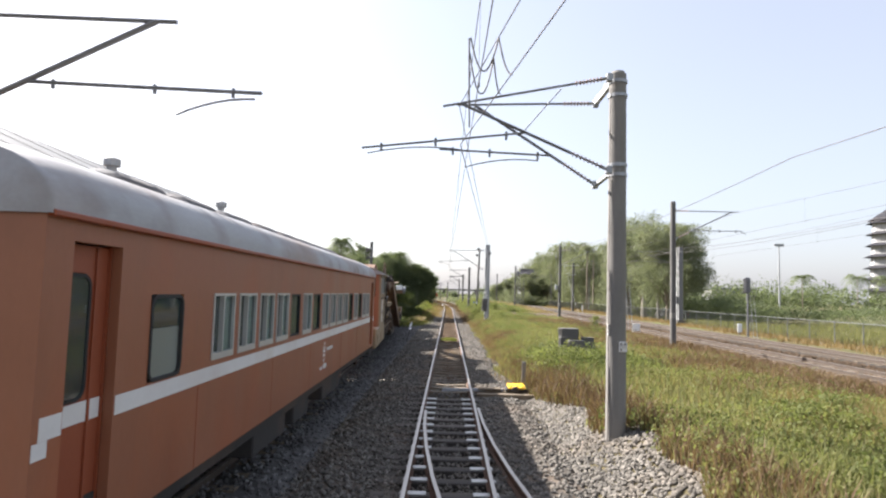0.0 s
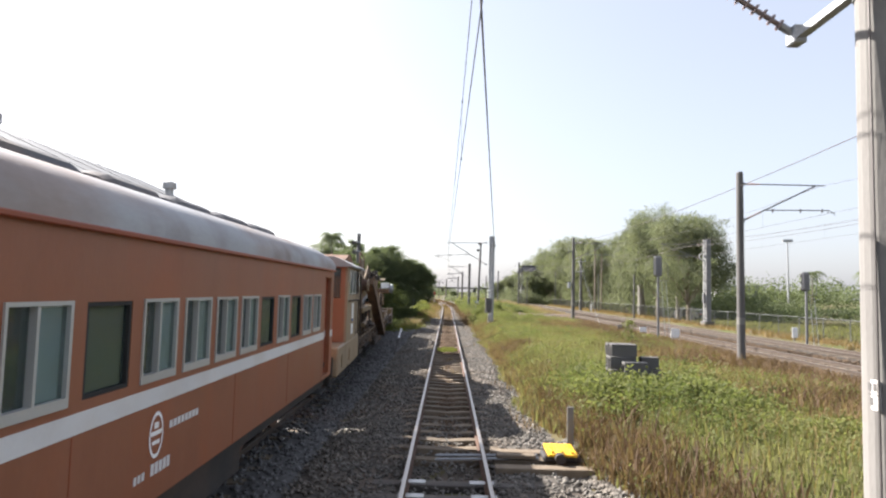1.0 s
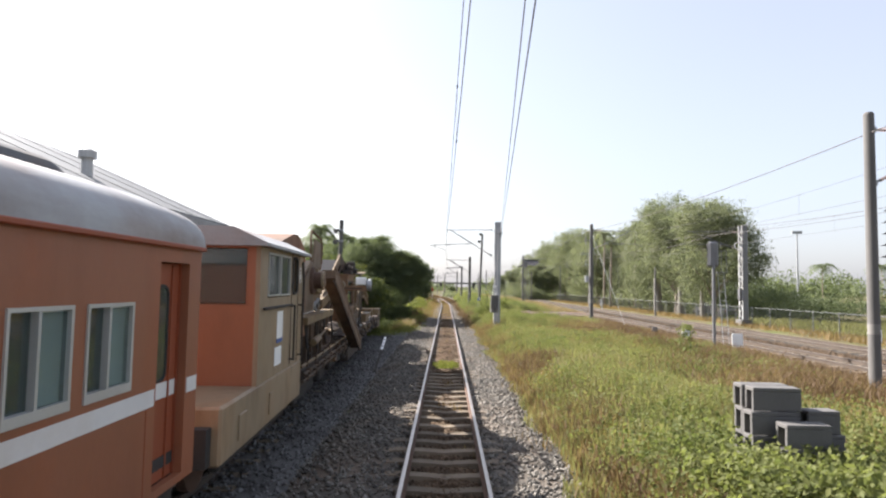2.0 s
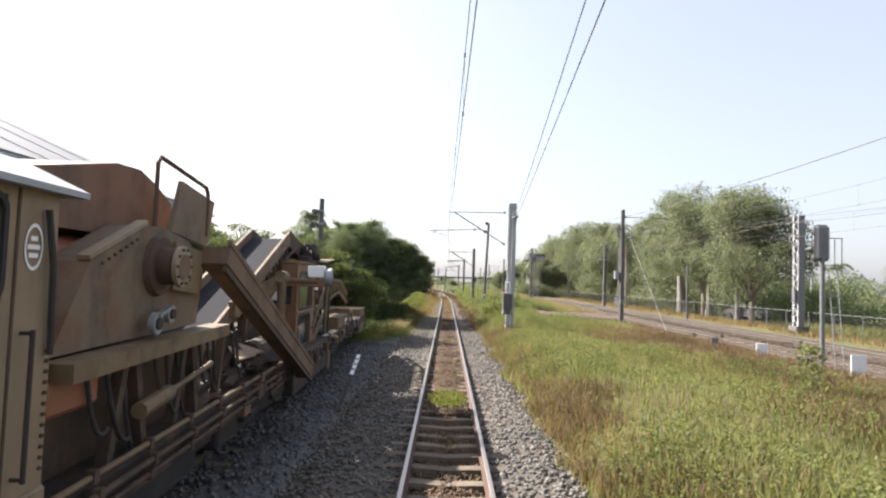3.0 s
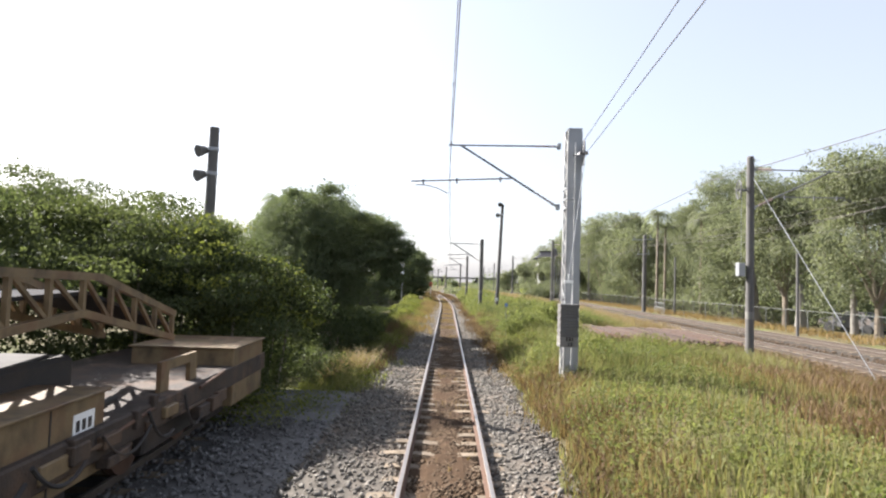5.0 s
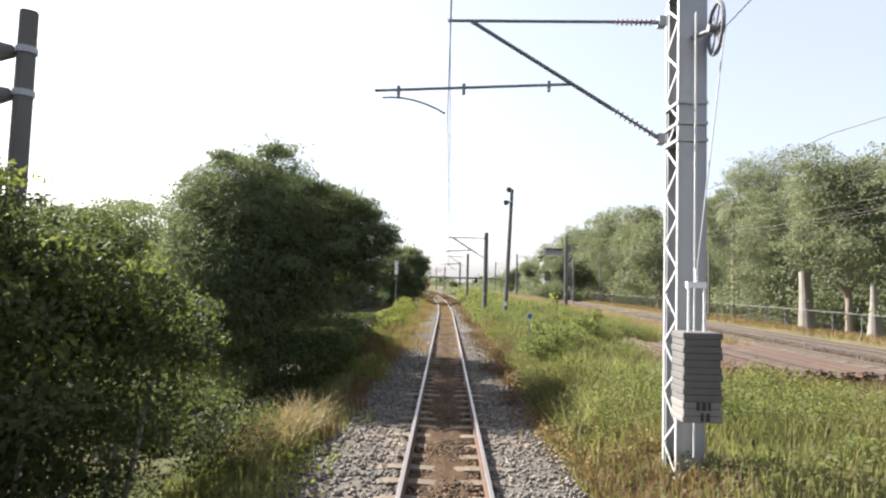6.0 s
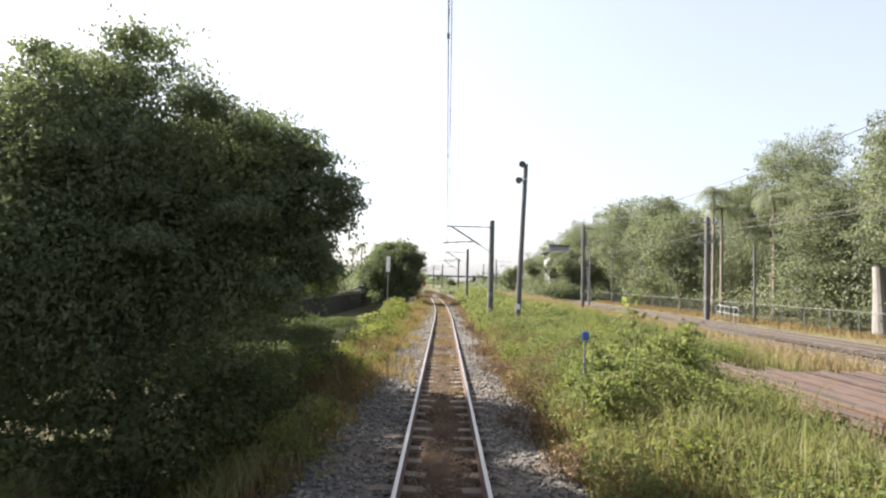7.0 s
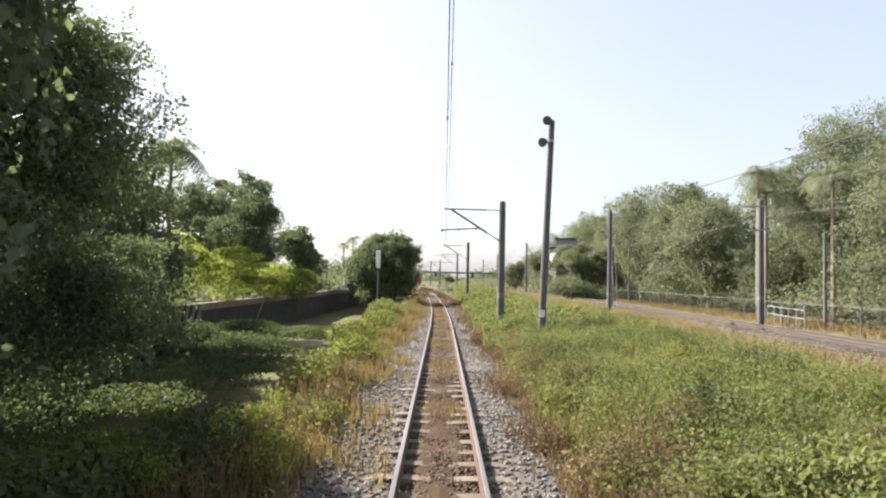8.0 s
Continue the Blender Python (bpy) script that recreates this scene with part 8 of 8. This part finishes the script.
x, y, g = spread(210000, (1.5, 11.5), (3, 84), 301, 1.15, lambda x, y: (field(x, y) & not_pile(x, y)) * np.clip(0.85 + 0.5 * patch(x, y, 0.5), 0.5, 1))
h = (0.10 + 0.18 * g.random(len(x))) * (1 + 0.45 * patch(x, y, 0.35, 1.0))
blades(len(x), x, y, h, 0.012 + 0.016 * g.random(len(x)), M_GRASS, "grass", "rough green grass beside the line", "grass", 302)
x, y, g = spread(110000, (1.6, 12.0), (3, 100), 303, 1.0, lambda x, y: (field(x, y) & not_pile(x, y)) * np.clip(0.25 + 1.0 * (x > 6.4) * (y < 60) - 0.5 * patch(x, y, 0.4, 1.0) + 0.9 * (x < 3.0) + 0.5 * (x < 2.2), 0.03, 1))
h = (0.16 + 0.26 * g.random(len(x)))
blades(len(x), x, y, h, 0.008 + 0.010 * g.random(len(x)), M_DRY, "dry_grass", "dry reddish-brown grass stalks", "grass", 304)
x, y, g = spread(60000, (6.6, 11.9), (64.5, 140), 305, 1.1, lambda x, y: np.clip(0.45 * (x - 8.3) + 0.02 * (y - 70) + 0.6 * patch(x, y, 0.4), 0, 1))
blades(len(x), x, y, 0.35 + 0.5 * g.random(len(x)), 0.018 + 0.015 * g.random(len(x)), M_STRAW, "straw_grass", "pale straw-coloured tall grass", "grass", 306)
x, y, g = spread(16000, (2.2, 3.9), (3, 22), 309, 1.0, lambda x, y: field(x, y) * np.clip(1.6 - 1.5 * (x - ballast_edge(y)), 0, 1) * np.clip(0.6 + patch(x, y, 0.7, 7.0), 0.2, 1))
blades(len(x), x, y, 0.16 + 0.36 * g.random(len(x)), 0.014 + 0.014 * g.random(len(x)), M_RUSTGRASS, "withered_grass", "withered dull brown grass round the mast foot", "grass", 311, lean=0.6)
x, y, g = spread(30000, (1.4, 9.5), (80, 230), 307, 1.3, field)
blades(len(x), x, y, 0.3 + 0.4 * g.random(len(x)), 0.05 + 0.04 * g.random(len(x)), M_GRASS, "grass", "distant green grass beside the line", "grass", 308)
x, y, g = spread(30000, (-4.0, -1.5), (52, 180), 309, 1.2, lambda x, y: (x < -1.8 + 0.35 * patch(x, y, 1.1)) * 1.0)
blades(len(x), x, y, 0.14 + 0.32 * g.random(len(x)), 0.016 + 0.016 * g.random(len(x)), M_RUSTGRASS, "straw_grass", "withered tall grass along the ballast", "grass", 310)
x, y, g = spread(20000, (-4.6, -2.3), (50, 100), 311, 1.0)
blades(len(x), x, y, 0.2 + 0.35 * g.random(len(x)), 0.015 + 0.015 * g.random(len(x)), M_GRASS, "grass", "green grass on the bank", "grass", 312)
# far sides of the main line
x, y, g = spread(15000, (20.2, 24.5), (10, 130), 313, 1.0)
blades(len(x), x, y, 0.12 + 0.25 * g.random(len(x)), 0.03 + 0.03 * g.random(len(x)), M_DRY, "grass", "dull grass along the fence", "grass", 314)


def weeds(n, xr, yr, seed, size, height, material, name, label, dens=None, power=1.0, leaves=9):
    """Leafy weeds: a few broad leaves round each stem."""
    x, y, g = spread(n, xr, yr, seed, power, dens)
    m = len(x)
    hh = height * (0.40 + 0.75 * g.random(m)) * (1 + 0.55 * patch(x, y, 0.8, 4.0))
    zz = ground_z(x, y)
    k = np.repeat(np.arange(m), leaves)
    u = g.random(len(k))
    p = np.stack([x[k] + g.normal(size=len(k)) * 0.09, y[k] + g.normal(size=len(k)) * 0.09, zz[k] + hh[k] * (0.25 + 0.75 * u)], 1)
    nrm = np.stack([g.normal(size=len(k)) * 0.5, g.normal(size=len(k)) * 0.5, np.ones(len(k))], 1)
    v, f = leaf_quads(p, nrm, size * (0.6 + 0.8 * g.random(len(k))), 0.6, 0.1, seed)
    return tagged(mesh_np(name, v, f, material), label=label, category="weeds", kind="stuff")


weeds(20000, (2.2, 10.5), (4, 50), 321, 0.056, 0.36, M_WEED, "weeds", "broad-leaved green weeds", lambda x, y: field(x, y) * np.clip(0.45 + 1.1 * patch(x, y, 0.33, 1.2), 0.05, 1), 1.1)
weeds(21000, (1.9, 10.2), (51, 84), 323, 0.058, 0.55, M_WEED, "weeds", "thick broad-leaved green weeds", lambda x, y: field(x, y) * not_pile(x, y) * np.clip(0.75 + 0.6 * patch(x, y, 0.5, 0.4) - 0.35 * np.clip(x - 7.0, 0, 3), 0, 1))
weeds(5000, (1.8, 6.0), (80, 150), 325, 0.16, 0.7, M_WEED, "weeds", "broad-leaved weeds further along", field)
weeds(9000, (-4.6, -1.9), (45, 110), 327, 0.055, 0.55, M_LEAF_BRIGHT, "weeds", "tall weeds at the foot of the tree", lambda x, y: np.clip(0.4 + patch(x, y, 0.7) + 0.5 * (x < -2.8), 0, 1))
tuft = lambda cx, cy, rx, ry, sd: lambda x, y: np.clip(1.4 * (1 - ((x - cx) / rx) ** 2 - ((y - cy) / ry) ** 2) + 0.5 * patch(x, y, 4.0, sd), 0, 1)
x, y, g = spread(2600, (-0.47, 0.47), (32.4, 35.6), 331, 1.0, tuft(0.0, 34.0, 0.5, 1.1, 1.0))
blades(len(x), x, y, 0.03 + 0.11 * g.random(len(x)), 0.016 + 0.015 * g.random(len(x)), M_LEAF_BRIGHT, "grass_tuft", "bright green tuft growing between the rails", "grass", 332, zoff=0.10)
x, y, g = spread(2500, (-0.47, 0.47), (22, 58), 333, 1.0, lambda x, y: np.clip(patch(x, y, 1.7, 5.0) - 0.35, 0, 1))
blades(len(x), x, y, 0.04 + 0.10 * g.random(len(x)), 0.012 + 0.012 * g.random(len(x)), M_DRY, "grass_tuft", "dry low growth between the rails", "grass", 334, zoff=0.10)
x, y, g = spread(14000, (-3.2, -1.0), (49, 110), 335, 1.1, lambda x, y: np.clip(0.9 * (-1.55 - x) + 0.7 * patch(x, y, 1.2, 3.0), 0, 1))
blades(len(x), x, y, 0.08 + 0.30 * g.random(len(x)), 0.014 + 0.012 * g.random(len(x)), M_GRASS, "grass", "ragged grass creeping over the ballast edge", "grass", 336, zoff=0.05)
x, y, g = spread(12000, (0.95, 2.4), (6, 110), 337, 1.1, lambda x, y: np.clip(0.8 * (x - 1.65) + 0.7 * patch(x, y, 1.3, 7.0), 0, 1) * (y > 18.5))
blades(len(x), x, y, 0.08 + 0.26 * g.random(len(x)), 0.010 + 0.010 * g.random(len(x)), M_DRY, "dry_grass", "dry brown stalks creeping over the ballast edge", "grass", 338, zoff=0.05)
weeds(1500, (-2.6, -1.5), (46, 100), 339, 0.08, 0.34, M_LEAF_BRIGHT, "weeds", "leafy weeds at the ballast edge", lambda x, y: np.clip(patch(x, y, 0.9, 8.0), 0, 1))


def tall_weed(x, y, h, seed, label):
    """A single stalk with broad leaves along it."""
    g = np.random.default_rng(seed)
    zb = float(ground_z(x, y))
    root = empty("weed_plant", x, y, zb, label=label, category="plant")
    sb = bmesh.new()
    for a in range(4):
        top = Vector((0.22 * g.normal(), 0.22 * g.normal(), h * (1.0 if a == 0 else 0.5 + 0.35 * g.random())))
        rod(sb, (0.04 * a, 0, -0.05), top, 0.012, 0.005, 6)
    part("stalk", sb, M_LEAF_MID, root)
    n = 190
    u = g.random(n) ** 0.8
    sp = 0.42 * (1.05 - 0.75 * u)
    p = np.stack([g.normal(size=n) * sp * 0.7, g.normal(size=n) * sp * 0.7, h * (0.12 + 0.9 * u)], 1)
    v, f = leaf_quads(p, np.stack([g.normal(size=n) * 0.5, g.normal(size=n) * 0.5, np.ones(n)], 1), 0.15 * (0.5 + 0.8 * g.random(n)), 0.5, 0.3, seed)
    mesh_np("leaves", v, f, M_WEED, root)
    return root


tall_weed(3.1, 59.2, 2.05, 351, "tall leafy weed standing above the others")
tall_weed(2.7, 59.9, 1.3, 352, "leafy weed plant beside the blue sign")
tall_weed(4.6, 60.6, 1.35, 353, "tall leafy weed standing above the others")
tall_weed(8.0, 33.5, 1.2, 354, "thin tall weed in the dry grass")

# withered growth along the ballast and towards the main line
x, y, g = spread(62000, (1.7, 3.9), (3, 58), 361, 1.15, lambda x, y: np.clip(1.15 - 0.75 * (x - 1.9) + 0.8 * patch(x, y, 0.9, 2.5), 0, 1) * (x > 1.95 + 0.25 * patch(x, y, 1.3, 2.0)) * (x > ballast_edge(y) + 0.3 * patch(x, y, 1.3, 2.0)))
blades(len(x), x, y, 0.09 + 0.22 * g.random(len(x)), 0.015 + 0.015 * g.random(len(x)), M_RUSTGRASS, "withered_grass", "withered reddish-brown grass along the ballast", "grass", 362, lean=0.9)
x, y, g = spread(52000, (5.8, 11.4), (14, 58), 363, 1.0, lambda x, y: np.clip(0.35 * (x - 6.3) + 0.7 * patch(x, y, 0.45, 6.0), 0, 1))
blades(len(x), x, y, 0.18 + 0.3 * g.random(len(x)), 0.016 + 0.016 * g.random(len(x)), M_RUSTGRASS, "withered_grass", "withered brown grass near the main line", "grass", 364, lean=0.6)
weeds(1300, (3.0, 5.6), (19.2, 20.6), 367, 0.07, 0.62, M_WEED, "weeds", "tall weeds before the stacked troughs")
weeds(900, (2.6, 6.4), (17.5, 22.2), 365, 0.08, 0.6, M_WEED, "weeds", "tall weeds round the stacked troughs")

x, y, g = spread(1500, (-3.7, -2.2), (50.6, 53.6), 371, 1.0, lambda x, y: np.clip(1.3 - ((x + 2.9) / 0.7) ** 2 - ((y - 52.1) / 1.3) ** 2, 0, 1))
blades(len(x), x, y, 0.35 + 0.5 * g.random(len(x)), 0.02 + 0.016 * g.random(len(x)), M_STRAW, "long_grass", "clump of long bleached grass beside the ballast", "grass", 372, lean=0.9)
x, y, g = spread(900, (2.0, 4.6), (51.0, 56.0), 373, 1.0, lambda x, y: np.clip(patch(x, y, 1.1, 9.0) + 0.2, 0, 1))
blades(len(x), x, y, 0.45 + 0.5 * g.random(len(x)), 0.02 + 0.016 * g.random(len(x)), M_GRASS, "long_grass", "long green grass among the weeds", "grass", 374, lean=0.8)
stones("dirt_stones", 3000, (5.8, 11.6), (53, 67), lambda x, y: ground_z(x, y) + 0.04, 0.04, 375, "loose stones on the bare dirt", 1.4, M_STONE_B)

# the ballast and its overgrown edges further on
stones("ballast_stones", 16000, (0.62, 2.2), (74, 150), bedz_r, 0.055, 381, "loose grey crushed stone along the distant track", 1.3)
stones("ballast_stones", 16000, (-2.2, -0.62), (74, 150), bedz_l, 0.055, 382, "loose grey crushed stone along the distant track", 1.3)
x, y, g = spread(22000, (-2.6, -0.9), (62, 190), 383, 1.2, lambda x, y: np.clip((-1.0 - x) * np.clip((y - 60) / 40, 0.25, 1.2) + 0.6 * patch(x, y, 0.8, 3.3), 0, 1))
x = x + np.array([far_bend(v) for v in y])
blades(len(x), x, y, 0.12 + 0.34 * g.random(len(x)), 0.02 + 0.03 * g.random(len(x)), M_DRY, "dry_grass", "golden-brown grass growing over the ballast", "grass", 384, zoff=0.08)
x, y, g = spread(16000, (0.9, 2.4), (66, 190), 385, 1.2, lambda x, y: np.clip((x - 1.15) * np.clip((y - 60) / 40, 0.25, 1.2) + 0.6 * patch(x, y, 0.8, 4.3), 0, 1))
x = x + np.array([far_bend(v) for v in y])
blades(len(x), x, y, 0.10 + 0.28 * g.random(len(x)), 0.02 + 0.03 * g.random(len(x)), M_RUSTGRASS, "withered_grass", "withered grass growing over the ballast", "grass", 386, zoff=0.08)
far_wood("undergrowth", 14, (12.5, 23), (132, 140), (2.0, 4.2), (1.6, 2.4), 0.24, M_LEAF_MID, "undergrowth below the distant house", 387, 700)
weeds(3800, (1.6, 3.4), (50, 100), 389, 0.065, 0.40, M_DRY, "weeds", "brown withered weeds at the ballast edge", lambda x, y: np.clip(patch(x, y, 0.9, 1.8) + 0.2, 0, 1))
weeds(2400, (-3.4, -1.7), (55, 100), 391, 0.07, 0.40, M_DRY, "weeds", "golden-brown weeds at the ballast edge", lambda x, y: np.clip(patch(x, y, 0.8, 2.8) + 0.3, 0, 1))

x, y, g = spread(9000, (7.2, 12.0), (57, 115), 393, 1.1, lambda x, y: np.clip(patch(x, y, 0.7, 5.5) - 0.1, 0, 1) * not_pile(x, y))
blades(len(x), x, y, 0.08 + 0.22 * g.random(len(x)), 0.014 + 0.014 * g.random(len(x)), M_DRY, "dry_grass", "dry tufts on the bare dirt", "grass", 394, lean=0.7)

# growth over the far stretch of the line
far_wood("distant_scrub", 70, (9, 60), (170, 360), (0.8, 2.4), (2.5, 5), 0.55, M_LEAF_MID, "low scrub on the distant flat", 401, 260)
far_wood("distant_scrub", 50, (-75, -24), (170, 330), (1.0, 3.0), (2.5, 5), 0.55, M_LEAF_MID, "low scrub on the distant flat", 402, 260)
far_wood("distant_scrub", 46, (-70, 50), (345, 395), (1.4, 3.2), (3, 6), 0.6, M_LEAF_DARK, "dark scrub before the viaduct", 403, 260)
x, y, g = spread(9000, (-0.47, 0.47), (60, 125), 405, 1.0, lambda x, y: np.clip(-0.1 + patch(x, y, 1.1, 3.3) + 0.012 * (y - 60), 0, 1))
x = x + np.array([far_bend(v) for v in y])
blades(len(x), x, y, 0.05 + 0.13 * g.random(len(x)), 0.014 + 0.012 * g.random(len(x)), M_DRY, "grass_tuft", "golden dry grass growing between the rails", "grass", 406, zoff=0.10)
x, y, g = spread(16000, (-2.5, -0.72), (60, 125), 407, 1.0, lambda x, y: np.clip(-0.25 + patch(x, y, 0.8, 5.1) + 0.35 * (x < -1.3) + 0.010 * (y - 60), 0, 1))
x = x + np.array([far_bend(v) for v in y])
blades(len(x), x, y, 0.10 + 0.28 * g.random(len(x)), 0.016 + 0.014 * g.random(len(x)), M_DRY, "grass_tuft", "golden dry grass spreading over the ballast", "grass", 408, zoff=0.08)
far_wood("distant_scrub", 60, (1.5, 12), (150, 340), (0.7, 1.4), (1.5, 3), 0.4, M_LEAF_MID, "low scrub beside the distant line", 413, 260)
far_wood("distant_scrub", 24, (-10, -6.8), (122, 165), (0.7, 1.5), (1.2, 2.0), 0.3, M_LEAF_MID, "low scrub beside the distant line", 414, 300)
palm(-0.8, 230, 4.6, 1.1, 14, 411, "lone small palm far along the line")
tree("tree", 2.2, 230, 2.9, 1.8, 0.25, 3000, M_LEAF_DARK, "small round tree far along the line", 412, trunk_h=0.5, clusters=8)
weeds(4200, (-4.4, -2.0), (58, 92), 409, 0.075, 0.50, M_GRASS, "weeds", "yellow-green weeds on the bank", lambda x, y: np.clip(0.2 + patch(x, y, 0.8, 6.0), 0, 1))


def clumps(name, n, xr, yr, rr, hr, leaf, per, material, label, seed, dens=None):
    """Rounded weed clumps of uneven size that stand out of the carpet of growth."""
    x, y, g = spread(n, xr, yr, seed, 1.0, dens)
    ps, ds = [], []
    for cx, cy in zip(x, y):
        r, h = g.uniform(*rr), g.uniform(*hr)
        zg = float(ground_z(cx, cy))
        b = [(cx + g.normal() * r * 0.5, cy + g.normal() * r * 0.5, zg + h * (0.35 + 0.35 * g.random()), r * g.uniform(0.5, 1.0), r * g.uniform(0.5, 1.0), h * 0.4) for _ in range(4)]
        p, d, _ = crown_points(b, int(per * r), g, 0.7)
        ps.append(p)
        ds.append(d)
    p, d = np.concatenate(ps), np.concatenate(ds)
    v, f = leaf_quads(p, d * 0.5 + np.array([0, 0, 0.7]), leaf * (0.5 + 0.9 * g.random(len(p))), 0.55, 0.3, seed)
    return tagged(mesh_np(name, v, f, material), label=label, category="weeds", kind="stuff")


on_field = lambda x, y: field(x, y) * not_pile(x, y) * 1.0
clumps("weeds", 110, (2.2, 8.5), (51, 96), (0.25, 0.7), (0.45, 0.95), 0.06, 1300, M_WEED, "tall rounded clumps of green weeds", 501, on_field)
clumps("weeds", 60, (2.0, 7.5), (52, 100), (0.25, 0.6), (0.35, 0.8), 0.075, 900, M_LEAF_BRIGHT, "darker green weed clumps", 502, on_field)
clumps("weeds", 40, (1.25, 2.3), (52, 100), (0.15, 0.42), (0.25, 0.6), 0.06, 1300, M_RUSTGRASS, "withered brown weed clumps at the ballast edge", 503)
clumps("weeds", 60, (-3.6, -1.75), (60, 112), (0.2, 0.55), (0.3, 0.85), 0.065, 1100, M_DRY, "golden-brown weed clumps at the ballast edge", 504)
clumps("weeds", 46, (-4.2, -2.0), (58, 112), (0.25, 0.6), (0.4, 0.9), 0.07, 1000, M_LEAF_BRIGHT, "green weed clumps on the bank", 505)
clumps("weeds", 70, (3.0, 10.0), (6, 50), (0.25, 0.7), (0.25, 0.5), 0.07, 800, M_WEED, "low clumps of broad-leaved weeds in the grass", 506, lambda x, y: field(x, y) * np.clip(0.5 + 1.2 * patch(x, y, 0.33, 1.2), 0, 1))
x, y, g = spread(80000, (2.0, 9.8), (50.5, 96), 511, 1.1, lambda x, y: on_field(x, y) * np.clip(0.55 + 0.7 * patch(x, y, 0.6, 2.2), 0.1, 1))
blades(len(x), x, y, (0.22 + 0.42 * g.random(len(x))) * (1 + 0.35 * patch(x, y, 0.5, 3.0)), 0.010 + 0.012 * g.random(len(x)), M_GRASS, "grass", "tall grass growing through the weeds", "grass", 512, lean=0.6)
x, y, g = spread(9000, (1.2, 2.2), (50, 96), 513, 1.0, lambda x, y: np.clip(patch(x, y, 1.0, 6.1) - 0.15 + 0.5 * (x - 1.5), 0, 1))
blades(len(x), x, y, 0.12 + 0.34 * g.random(len(x)), 0.010 + 0.010 * g.random(len(x)), M_RUSTGRASS, "withered_grass", "withered brown tufts at the ballast edge", "grass", 514, lean=0.8, zoff=0.05)
bush("shrub", layered([(-4.7, 48.7, 1.6, 1.75, 2.1, 1.65), (-6.0, 48.0, 2.1, 2.2, 2.1, 1.9), (-5.0, 50.6, 1.3, 1.5, 1.4, 1.4)], 150, 15, 0.2, 0.4)[3:], 0.085, 7000, M_LEAF_BRIGHT, "yellow-green leaf sprays over the dense shrub", 29)
# thicket added to darken the shaded bank
bush("shrub", layered([(-9.2, 70.6, 0.0, 2.0, 1.8, 1.5), (-8.4, 75.0, -0.3, 1.6, 2.4, 1.0), (-10.5, 73.0, 0.8, 2.0, 2.5, 1.8)], 120, 16, 0.25, 0.5), 0.10, 60000, M_LEAF_DARK, "dark leafy thicket added to deepen the shade on the ditch bank", 30)

clumps("weeds", 26, (-5.0, -2.4), (62.5, 67.5), (0.25, 0.6), (0.6, 1.25), 0.05, 2200, M_LEAF_SUNLIT, "feathery yellow-green weeds on the bank", 521)
x, y, g = spread(5200, (-5.2, -2.2), (62, 72), 523, 1.0, lambda x, y: np.clip(0.35 + patch(x, y, 1.2, 4.4), 0, 1))
blades(len(x), x, y, 0.4 + 0.7 * g.random(len(x)), 0.014 + 0.012 * g.random(len(x)), M_RUSTGRASS, "withered_grass", "tall brown weed stems on the bank", "grass", 524, lean=0.4)
x, y, g = spread(9000, (-3.2, -1.7), (64, 100), 525, 1.0, lambda x, y: np.clip(0.3 + patch(x, y, 0.9, 2.4), 0, 1))
blades(len(x), x, y, 0.25 + 0.55 * g.random(len(x)), 0.014 + 0.014 * g.random(len(x)), M_DRY, "dry_grass", "golden-brown weed stems along the ballast", "grass", 526, lean=0.5)
x, y, g = spread(9000, (1.5, 3.0), (58, 84), 527, 1.0, lambda x, y: np.clip(patch(x, y, 0.8, 3.9) + 0.1, 0, 1))
blades(len(x), x, y, 0.2 + 0.4 * g.random(len(x)), 0.012 + 0.012 * g.random(len(x)), M_RUSTGRASS, "withered_grass", "dark brown tufts beside the ballast", "grass", 528, lean=0.6)
x, y, g = spread(30000, (22.9, 44), (26, 64), 531, 1.0, lambda x, y: np.clip(0.6 + 0.5 * patch(x, y, 0.3, 1.4), 0.2, 1))
blades(len(x), x, y, 0.22 + 0.4 * g.random(len(x)), 0.03 + 0.03 * g.random(len(x)), M_GRASS, "grass", "pale green field grass beyond the fence", "grass", 532, lean=0.6)
clumps("weeds", 30, (2.4, 7.5), (59, 92), (0.4, 0.9), (0.4, 0.75), 0.06, 1500, M_LEAF_SHRUB, "dark green weed patches in the growth", 541, on_field)
clumps("weeds", 16, (1.7, 3.1), (61, 80), (0.3, 0.6), (0.45, 0.85), 0.05, 2200, M_RUSTGRASS, "withered brown weed clumps beside the ballast", 542)
x, y, g = spread(22000, (10.4, 12.2), (76, 130), 543, 1.0, lambda x, y: np.clip(0.55 + 0.8 * patch(x, y, 0.35, 2.7), 0, 1))
blades(len(x), x, y, 0.45 + 0.6 * g.random(len(x)), 0.016 + 0.016 * g.random(len(x)), M_STRAW, "straw_grass", "tall straw-gold grass before the main line", "grass", 544, lean=0.6)
